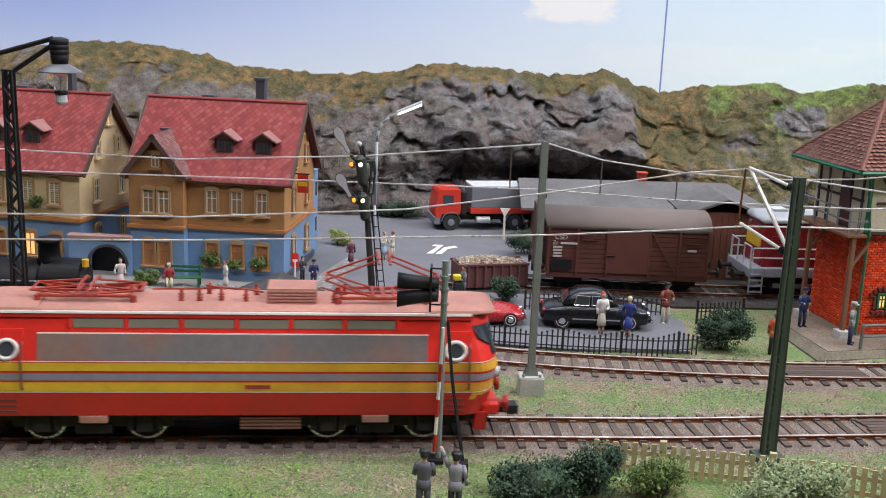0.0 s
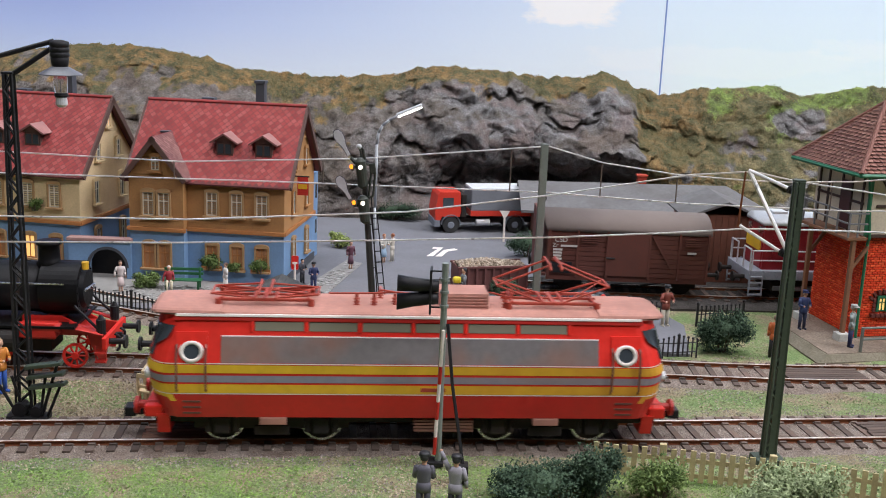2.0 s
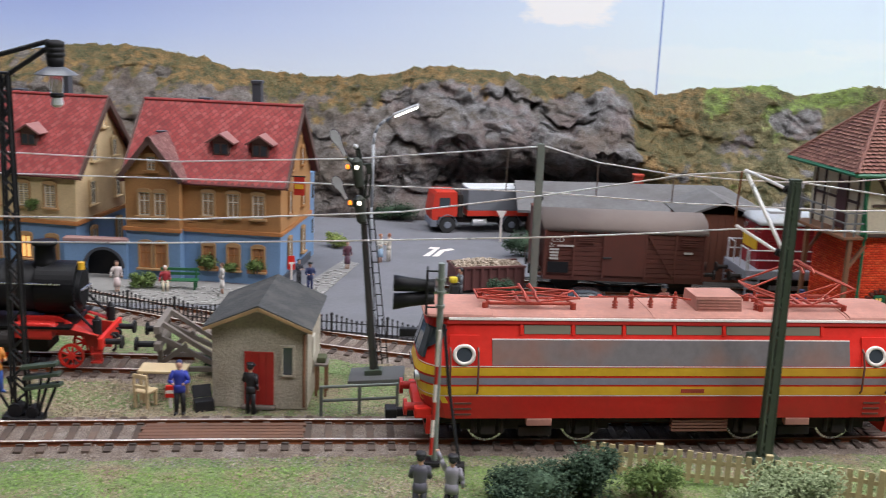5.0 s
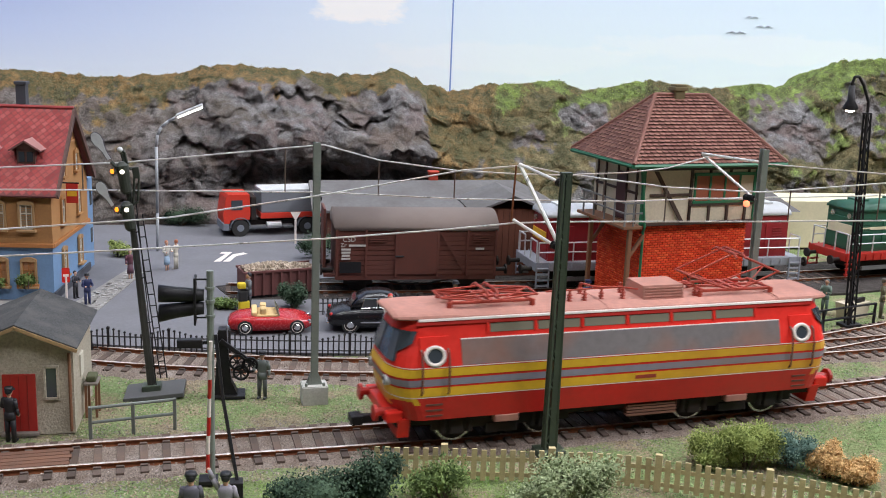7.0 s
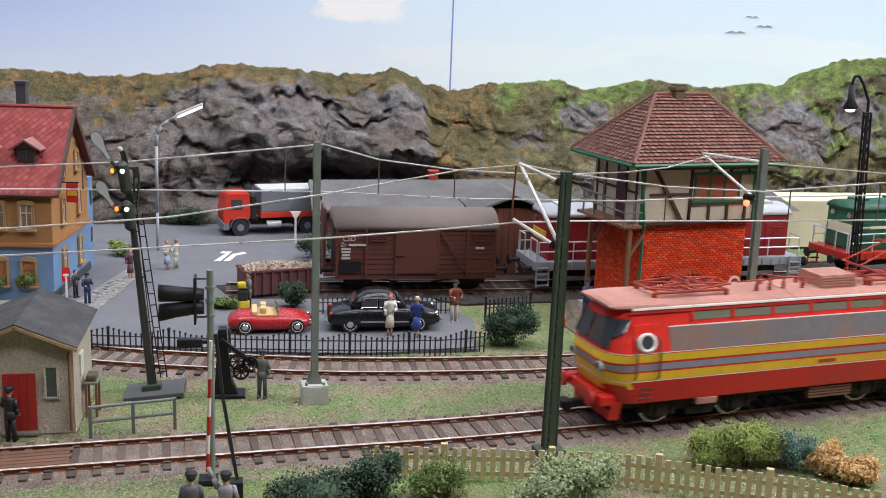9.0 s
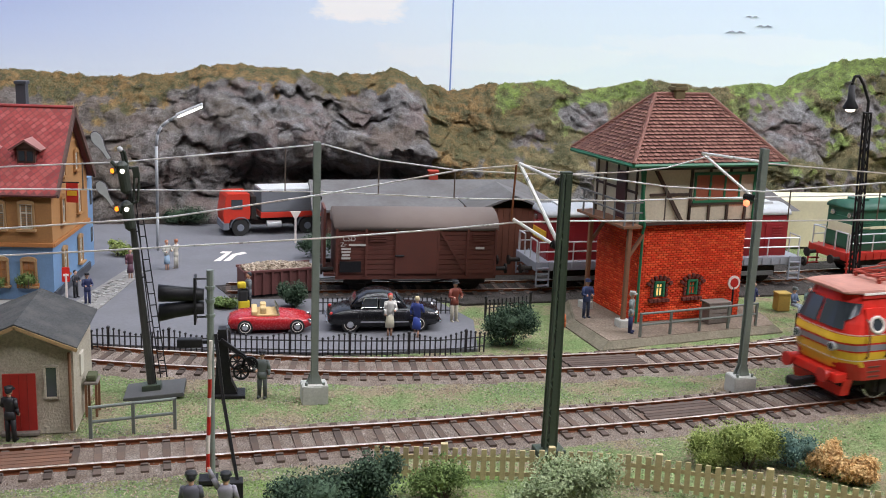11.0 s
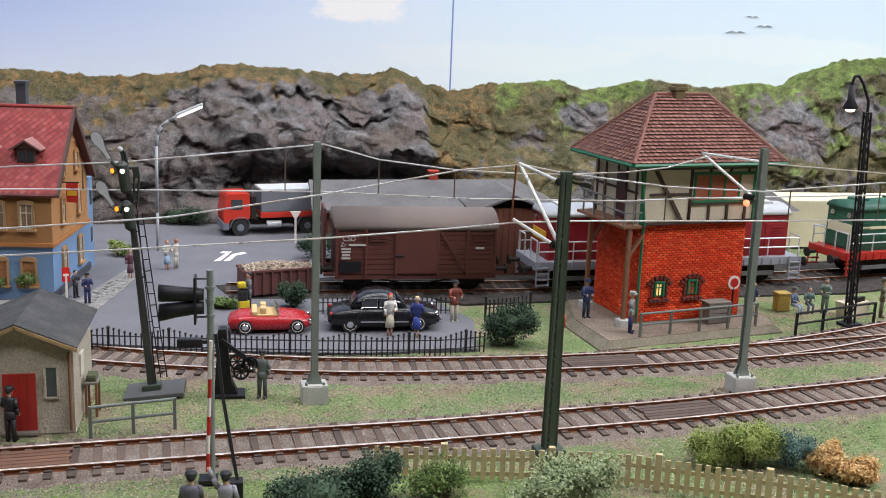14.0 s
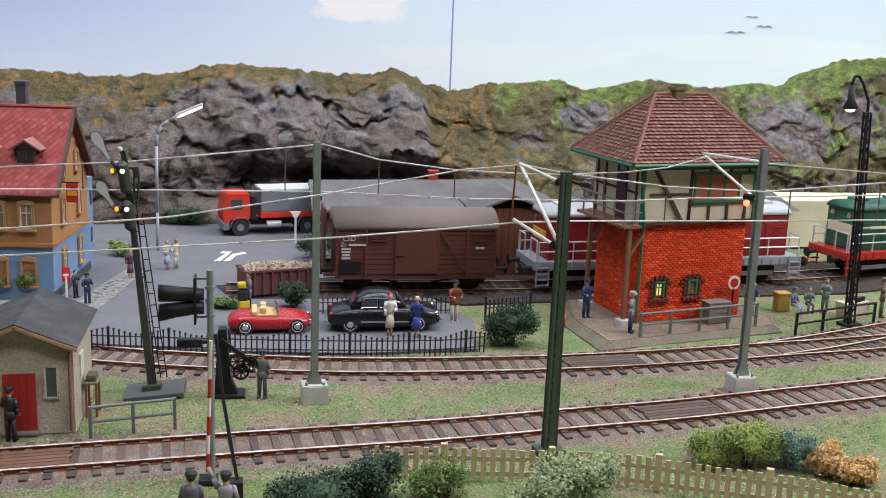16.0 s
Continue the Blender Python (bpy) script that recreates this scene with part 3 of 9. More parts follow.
        for e in (-1, 1):
            x = e * 6.15
            bm = bm_new()
            box(bm, x, s * 1.455, 1.72, 0.86, 0.05, 0.9)
            box(bm, x, s * 1.455, 2.62, 0.86, 0.05, 0.95)
            door = shell("cab_door", bm, M_RED, loco, "red cab door")
            for z0, z1, m in ((1.72, 1.97, M_YELLOW), (2.03, 2.25, M_BLUEGREY), (2.32, 2.58, M_YELLOW)):
                bm = bm_new(); box(bm, x, s * 1.462, z0, 0.84, 0.05, z1 - z0)
                shell("door_stripe", bm, m, door, "stripe across the door")
            bm = bm_new()
            y = s * 1.46
            n = 24
            rings = [[Vector((x + r * math.cos(2 * math.pi * i / n), y + s * d, 2.98 + r * math.sin(2 * math.pi * i / n))) for i in range(n)] for r, d in ((0.345, 0.0), (0.33, 0.06), (0.235, 0.06), (0.215, 0.0))]
            loft(bm, rings, True, False)
            shell("window_ring", bm, M_WHITELINE, door, "white porthole ring", True)
            bm = bm_new(); rod(bm, (x, y, 2.98), (x, y + s * 0.03, 2.98), 0.235, seg=24)
            shell("porthole", bm, M_GLASS, door, "dark round window")
            for d in (-0.4, 0.4):
                bm = bm_new()
                wire(bm, [(x + d, s * 1.47, 1.75), (x + d, s * 1.56, 1.85), (x + d, s * 1.56, 2.62), (x + d, s * 1.56, 3.1), (x + d, s * 1.47, 3.2)], 0.032)
                shell("handrail", bm, M_HANDRAIL, loco, "thin dark door handrail")
            for k in range(3):
                bm = bm_new(); box(bm, x, s * 1.48, 1.04 + 0.18 * k, 0.5, 0.05, 0.055)
                shell("step_slot", bm, M_HANDRAIL, loco, "recessed step")
            bm = bm_new(); box(bm, e * 3.9, s * 1.38, 0.72, 0.75, 0.25, 0.22, 0.03)
            shell("sand_box", bm, M_ROOFPINK, loco, "pale red sand box")
            # side wrap of the windscreen
            bm = bm_new()
            q = [p for p in loco_outline(3.0, 0.015) if p.x * e > 6.75 and p.y * s > 0.55]
            q2 = [p for p in loco_outline(3.72, 0.015) if p.x * e > 6.4 and p.y * s > 0.55]
            q.sort(key=lambda p: abs(p.y)); q2.sort(key=lambda p: abs(p.y))
            m_ = min(len(q), len(q2))
            a, b = [bm.verts.new(p + Vector((0, 0, -0.2 + 0.12 * i))) for i, p in enumerate(q[:m_])], [bm.verts.new(p) for p in q2[:m_]]
            for i in range(m_ - 1):
                bm.faces.new((a[i], a[i + 1], b[i + 1], b[i]))
            shell("corner_window", bm, M_GLASS, loco, "dark wrap-round cab window")
        bm = bm_new()
        for k in range(4):
            box(bm, 0.95, s * 1.3, 0.5 + 0.1 * k, 1.7, 0.2, 0.06)
        box(bm, 0.95, s * 1.24, 0.46, 1.6, 0.2, 0.45)
        shell("battery_box", bm, mat("box_brown", (0.20, 0.09, 0.06), 0.7), loco, "slatted brown battery box")
        bm = bm_new(); box(bm, 0.6, s * 1.478, 1.77, 0.7, 0.03, 0.12)
        shell("name_plate", bm, M_PANTO, loco, "small red name plate")
    for e in (-1, 1):
        # windscreens
        for sy in (-1, 1):
            bm = bm_new()
            pts = []
            for z in (2.78, 3.68):
                W = 1.4
                for yy in (0.06, 0.75, 1.1):
                    L = loco_length(z) + 0.10 * (1 - (yy / W) ** 2) - (0.06 if yy > 1 else 0) + 0.03
                    pts.append(Vector((e * L, sy * yy, z)))
            v = [bm.verts.new(p) for p in pts] + [bm.verts.new(p - Vector((e * 0.08, 0, 0))) for p in pts]
            fs = [bm.faces.new((v[0], v[1], v[4], v[3])), bm.faces.new((v[1], v[2], v[5], v[4])), bm.faces.new((v[0], v[3], v[9], v[6])), bm.faces.new((v[3], v[4], v[10], v[9])), bm.faces.new((v[4], v[5], v[11], v[10])), bm.faces.new((v[5], v[2], v[8], v[11]))]
            bmesh.ops.recalc_face_normals(bm, faces=fs)
            shell("windscreen", bm, M_GLASS, loco, "dark raked windscreen")
            bm = bm_new(); rod(bm, (e * 7.3, sy * 0.85, 2.1), (e * 7.5, sy * 0.85, 2.1), 0.17, seg=14)
            lamp = shell("headlight", bm, M_SILVER, loco, "round headlight")
            bm = bm_new(); rod(bm, (e * 7.5, sy * 0.85, 2.1), (e * 7.52, sy * 0.85, 2.1), 0.12, seg=14)
            shell("lens", bm, M_GLASS, lamp)
            bm = bm_new()
            rod(bm, (e * 7.1, sy * 0.88, 1.08), (e * 7.7, sy * 0.88, 1.08), 0.13, seg=12)
            rod(bm, (e * 7.7, sy * 0.88, 1.08), (e * 7.8, sy * 0.88, 1.08), 0.25, seg=16)
            shell("buffer", bm, M_REDDARK if sy else M_BLACK, loco, "red-shanked round buffer")
        bm = bm_new()
        prism(bm, [(-1.3, 0.95), (1.3, 0.95), (1.15, 0.35), (-1.15, 0.35)], "x", e * 6.8, e * 7.15)
        shell("snow_plough", bm, M_RED, loco, "red front skirt")
        bm = bm_new()
        box(bm, e * 7.25, 0, 0.85, 0.5, 2.5, 0.32, 0.05)
        shell("buffer_beam", bm, M_RED, loco, "red buffer beam")
        bm = bm_new()
        box(bm, e * 7.7, 0, 0.45, 0.9, 0.22, 0.25, 0.04)
        box(bm, e * 8.1, 0, 0.45, 0.35, 0.5, 0.28, 0.05)
        shell("coupler", bm, M_BLACK, loco, "black coupling")
        # bogie
        bm = bm_new()
        for s in (-1, 1):
            box(bm, e * 3.95, s * 1.12, 0.5, 4.4, 0.14, 0.28, 0.03)
            for dx in (-1.4, 1.4):
                box(bm, e * 3.95 + dx, s * 1.16, 0.35, 0.45, 0.2, 0.5, 0.04)
                for k in range(2):
                    rod(bm, (e * 3.95 + dx + (k - 0.5) * 0.8, s * 1.16, 0.4), (e * 3.95 + dx + (k - 0.5) * 0.8, s * 1.16, 0.85), 0.1, seg=8)
            box(bm, e * 3.95, s * 1.15, 0.3, 1.0, 0.18, 0.3, 0.04)
        box(bm, e * 3.95, 0, 0.5, 4.2, 2.0, 0.45)
        bogie = shell("bogie", bm, M_DARKGEAR, loco, "black bogie frame")
        for dx in (-1.4, 1.4):
            for s in (-1, 1):
                bm = bm_new()
                x = e * 3.95 + dx
                rod(bm, (x, s * 0.72, 0.6), (x, s * 0.87, 0.6), 0.53, seg=28)
                wheel = shell("wheel", bm, M_DARKGEAR, bogie, "dark wheel")
                ring_ = []
                for k in range(29):
                    a = 2 * math.pi * k / 28
                    ring_.append([Vector((x + r * math.cos(a), s * y_, 0.6 + r * math.sin(a))) for r, y_ in ((0.6, 0.72), (0.6, 0.86), (0.53, 0.86), (0.53, 0.72))])
                bm = bm_new(); loft(bm, ring_, True, False)
                tyre = new("tyre", mesh_of("tyre", bm, M_STEEL)); tyre.parent = bogie; tyre["label"] = "bright steel tyre"
    bm = bm_new(); box(bm, 0, 0, 0.7, 14.4, 2.4, 0.3)
    shell("underframe", bm, M_DARKGEAR, loco)
    # roof gear stands on the low roof
    LOW = P(0, 0, -0.28)
    # louvred roof hatch
    bm = bm_new()
    prism(bm, [(-0.85, 4.35), (0.85, 4.35), (0.7, 4.86), (-0.7, 4.86)], "x", 0.8, 2.2)
    hatch = shell("roof_hatch", bm, M_ROOFPINK, loco, "faded red louvred roof hatch", at=LOW)
    for k in range(5):
        for s in (-1, 1):
            bm = bm_new(); box(bm, 1.5, s * (0.83 - 0.026 * k), 4.42 + 0.085 * k, 1.3, 0.06, 0.035)
            shell("louvre", bm, M_ROOFPINK, hatch)
    # roof gear: insulators and bus bars
    for x, y in ((-1.6, -0.5), (-1.1, -0.5), (-0.5, -0.4), (0.2, -0.5), (0.45, 0.4), (-0.9, 0.5), (2.7, -0.6), (3.0, 0.6)):
        bm = bm_new()
        for k in range(4):
            rod(bm, (x, y, 4.35 + k * 0.09), (x, y, 4.4 + k * 0.09), 0.1, 0.07, seg=10)
        rod(bm, (x, y, 4.3), (x, y, 4.78), 0.045, seg=8)
        shell("insulator", bm, M_PANTO, loco, "ribbed red insulator", at=LOW)
    bm = bm_new()
    wire(bm, [(-2.4, -0.5, 4.78), (-1.1, -0.5, 4.8), (-0.5, -0.4, 4.82), (0.2, -0.5, 4.8), (0.7, -0.5, 4.72)], 0.03)
    wire(bm, [(-0.9, 0.5, 4.8), (-0.9, -0.5, 4.9), (-0.5, -0.4, 4.82)], 0.03)
    wire(bm, [(2.3, 0, 4.78), (2.7, -0.6, 4.78), (3.6, -0.6, 4.7)], 0.03)
    shell("bus_bar", bm, M_PANTO, loco, "thin red bus bar", at=LOW)
    for cx, up in ((-4.2, 0.2), (4.1, 1.05)):
        bm = bm_new()
        box(bm, cx, 0, 4.6, 2.7, 0.12, 0.06)
        box(bm, cx, 0, 4.6, 0.12, 1.6, 0.07)
        pf = shell("pantograph", bm, M_PANTO, loco, "red diamond pantograph", at=LOW)
        for s in (-1, 1):
            bm = bm_new()
            rod(bm, (cx - 1.3, s * 0.75, 4.62), (cx + 1.3, s * 0.75, 4.62), 0.05)
            for dx in (-1.3, 1.3):
                rod(bm, (cx + dx, s * 0.75, 4.3), (cx + dx, s * 0.75, 4.64), 0.09, seg=8)
            shell("base_rail", bm, M_PANTO, pf)
        for dx in (-1.2, -0.3, 0.3, 1.2):
            bm = bm_new(); rod(bm, (cx + dx, -0.8, 4.64), (cx + dx, 0.8, 4.64), 0.05)
            shell("cross_bar", bm, M_PANTO, pf)
        out = 1.5 if up < 0.6 else 1.65
        for d in (-1, 1):
            for s in (-1, 1):
                bm = bm_new()
                wire(bm, [(cx + d * 0.35, s * 0.7, 4.66), (cx + d * out, s * 0.55, 4.66 + up * 0.42), (cx + d * 0.12, s * 0.45, 4.66 + up)], 0.034)
                shell("pantograph_arm", bm, M_PANTO, pf, "thin red tube arm")
            bm = bm_new(); rod(bm, (cx + d * out, -0.6, 4.66 + up * 0.42), (cx + d * out, 0.6, 4.66 + up * 0.42), 0.034, seg=6)
            shell("knee_bar", bm, M_PANTO, pf)
            bm = bm_new(); wire(bm, [(cx + d * 0.35, -0.7, 4.66), (cx + d * out, 0.55, 4.66 + up * 0.42)], 0.022)
            shell("brace", bm, M_PANTO, pf)
        for d in (-0.16, 0.16):
            bm = bm_new(); wire(bm, [(cx + d, -0.95, 4.6 + up), (cx + d, -0.65, 4.72 + up), (cx + d, 0.65, 4.72 + up), (cx + d, 0.95, 4.6 + up)], 0.04)
            shell("collector", bm, M_PANTO, pf, "collector strip")
    return loco


LOCO = electric_loco()


# ---- houses ----
def tiles_material(name, stops, rough=0.7):
    m, nt, b = tree_of(name)
    g = nt.nodes.new("ShaderNodeNewGeometry")
    col = ramp(nt, g.outputs["Random Per Island"], stops)
    n = noise_of(nt, 1.0, 4, 0.6)
    col = blend(nt, 1.0, col, ramp(nt, n, ((0.35, (0.85, 0.84, 0.84)), (0.65, (1.08, 1.08, 1.08)))), "MULTIPLY")
    nt.links.new(col, b.inputs["Base Color"])
    b.inputs["Roughness"].default_value, b.inputs["Specular IOR Level"].default_value = rough, 0.35
    bump_of(nt, b, noise_of(nt, 20, 3), 0.2, 0.02)
    return m


M_BROWNWALL = mat("brown_boards", (0.40, 0.20, 0.07), 0.75, 0, 0.14, 2.5, (0.28, 0.13, 0.05), 0.4, 0.1)
M_CREAMWALL = mat("cream_boards", (0.68, 0.52, 0.30), 0.75, 0, 0.12, 2.5, (0.50, 0.35, 0.18), 0.4, 0.1)
M_BLUEWALL = mat("blue_plaster", (0.17, 0.29, 0.47), 0.8, 0, 0.1, 1.5, (0.13, 0.2, 0.3), 0.4, 0.12)
M_TRIMWOOD = mat("orange_brown_trim", (0.42, 0.17, 0.05), 0.7, 0, 0.15, 3)
M_SURROUND = mat("window_surround", (0.40, 0.24, 0.11), 0.75, 0, 0.15, 3)
M_SASH = mat("white_sash", (0.66, 0.62, 0.52), 0.6, 0, 0.1, 4)
M_CURTAIN = mat("curtained_pane", (0.22, 0.18, 0.13), 0.35, 0, 0.35, 5, (0.4, 0.34, 0.25), 0.6, 0.05)
M_WARMPANE = mat("wood_shutter_pane", (0.42, 0.20, 0.09), 0.5, 0, 0.25, 5)
M_TILE_RED = tiles_material("red_roof_tiles", ((0.0, (0.24, 0.036, 0.036)), (0.5, (0.32, 0.05, 0.047)), (1.0, (0.36, 0.085, 0.075))))
M_TILE_GREY = tiles_material("pink_grey_tiles", ((0.0, (0.20, 0.085, 0.08)), (1.0, (0.34, 0.17, 0.155))))
M_ROOFBASE = mat("roof_underlay", (0.17, 0.05, 0.05), 0.85)
M_BARGE = mat("dark_barge_board", (0.10, 0.05, 0.04), 0.7)
M_SLATE = mat("dark_chimney", (0.06, 0.065, 0.08), 0.7)
M_LIT = glow("lit_window", (1.0, 0.60, 0.20), 1.0)
CACHE = {}


def shared(key, make, material):
    if key not in CACHE:
        bm = bm_new()
        make(bm)
        CACHE[key] = mesh_of(key[0], bm, material)
    return CACHE[key]


def piece(name, me, parent, at, label=""):
    ob = new(name, me)
    ob.matrix_basis = at
    ob.parent = parent
    if label:
        ob["label"] = label
    return ob


def window(parent, at, w, h, pane=None, surround=None, sash=None, label="", arch=True, sill=True):
    """A window on a wall: at puts its base centre, x along the wall, -y outwards."""
    pane, surround, sash = pane or M_CURTAIN, surround or M_SURROUND, sash or M_SASH
    def frame_mesh(bm):
        t = 0.09
        box(bm, -w / 2 - t / 2, -0.03, -0.02, t, 0.1, h + 0.04, 0.012)
        box(bm, w / 2 + t / 2, -0.03, -0.02, t, 0.1, h + 0.04, 0.012)
        if arch:
            pts = [(-w / 2 - t, h), (w / 2 + t, h)] + [((w / 2 + t) * math.cos(a), h + 0.05 + 0.14 * math.sin(a)) for a in [math.pi * k / 8 for k in range(9)]]
            prism(bm, pts, "y", -0.09, 0.02)
        else:
            box(bm, 0, -0.03, h, w + 2 * t, 0.1, t, 0.012)
    def sash_mesh(bm):
        for x in (-w / 2 + 0.02, 0, w / 2 - 0.02):
            box(bm, x, 0.0, 0, 0.04, 0.05, h)
        for z in (0, h * 0.62, h - 0.04):
            box(bm, 0, 0.0, z, w, 0.05, 0.04)
    win = piece("window", shared(("window", w, h, arch, surround.name), frame_mesh, surround), parent, at, label)
    piece("sash", shared(("sash", w, h, sash.name), sash_mesh, sash), win, Matrix(), "")
    piece("pane", shared(("pane", w, h, pane.name), lambda bm: box(bm, 0, 0.02, 0, w, 0.02, h), pane), win, Matrix())
    if sill:
        piece("sill", shared(("sill", w, surround.name), lambda bm: box(bm, 0, -0.08, -0.1, w + 0.3, 0.2, 0.09, 0.015), surround), win, Matrix())
    return win


def boards(bm, x0, x1, y, z0, z1, sign=-1, pitch=0.105):
    """A wall face of lapped boards along x, facing sign * y."""
    n = max(1, round((z1 - z0) / pitch))
    p = (z1 - z0) / n
    prof = [(y + 0.25 * -sign, z0)]
    for k in range(n):
        prof += [(y + sign * 0.03, z0 + k * p), (y, z0 + (k + 1) * p)]
    prof.append((y + 0.25 * -sign, z1))
    prism(bm, prof, "x", x0, x1)


def diamond_roof(bm, o, u, v, nu, nv, w, h, limit=None):
    """Diamond tiles on a slope: from o along unit u (width w) and v (slope length h), skipping none."""
    nrm = u.cross(v).normalized()
    if nrm.z < 0:
        nrm = -nrm
    du, dv = w / nu, h / nv
    for j in range(nv * 2 - 1):
        for i in range(nu + (j % 2)):
            cu, cv = (i + (0.5 if j % 2 == 0 else 0)) * du, (j + 1) * dv / 2
            if limit and cu > limit(cv):
                continue
            pts = []
            for a, b, e in ((0, -1, 0.035), (1, 0, 0.018), (0, 1, 0.0), (-1, 0, 0.018)):
                pu = min(max(cu + a * du * 0.46, 0), w)
                pts.append(o + u * pu + v * (cv + b * dv * 0.46) + nrm * (e + 0.01))
            vs_ = [bm.verts.new(p) for p in pts]
            try:
                bm.faces.new(vs_)
            except ValueError:
                pass


def gable_roof(parent, x0, x1, y0, y1, ze, zr, over, tile, nu=24, nv=13):
    """A saddle roof with its ridge along x, with diamond tiles on both slopes."""
    ym = (y0 + y1) / 2
    k = (zr - ze) / (ym - y0)
    lo0, zl = y0 - over, ze - over * k
    bm = bm_new()
    for s, ye in ((1, y0 - over), (-1, y1 + over)):
        slab(bm, (x0 - over, ye, zl), (x1 + over, ye, zl), (x1 + over, ym, zr), (x0 - over, ym, zr), 0.12)
    roof = part("roof", bm, M_ROOFBASE, parent, "red tiled saddle roof")
    for s, ye in ((1, y0 - over), (-1, y1 + over)):
        bm = bm_new()
        o = Vector((x0 - over, ye, zl))
        v = Vector((0, ym - ye, zr - zl))
        diamond_roof(bm, o, Vector((1, 0, 0)), v.normalized(), nu, nv, x1 - x0 + 2 * over, v.length)
        tagged(part("roof_tiles", bm, tile, roof, "diamond-shaped red tiles"), kind="stuff")
    for x in (x0 - over - 0.02, x1 + over + 0.02):
        for ye in (y0 - over, y1 + over):
            bm = bm_new()
            slab(bm, (x - 0.05, ye, zl + 0.06), (x + 0.05, ye, zl + 0.06), (x + 0.05, ym, zr + 0.07), (x - 0.05, ym, zr + 0.07), 0.26)
            part("barge_board", bm, M_BARGE, roof, "dark barge board")
    bm = bm_new(); rod(bm, (x0 - over, ym, zr + 0.03), (x1 + over, ym, zr + 0.03), 0.08, seg=8)
    part("ridge", bm, tile, roof)
    return roof


def gable_wall(bm, x, y0, y1, z0, ze, zr, t=0.2):
    """A gable of lapped boards facing +x, rising to a point."""
    ym, half, pitch = (y0 + y1) / 2, (y1 - y0) / 2, 0.105
    n = round((zr - z0) / pitch)
    rings = []
    for k in range(n):
        for z, out in ((z0 + (zr - z0) * k / n, 0.03), (z0 + (zr - z0) * (k + 1) / n, 0.0)):
            w = half if z <= ze else max(0.03, half * (zr - z) / (zr - ze))
            rings.append([Vector((x + out, ym - w, z)), Vector((x + out, ym + w, z)), Vector((x - t, ym + w, z)), Vector((x - t, ym - w, z))])
    loft(bm, rings)


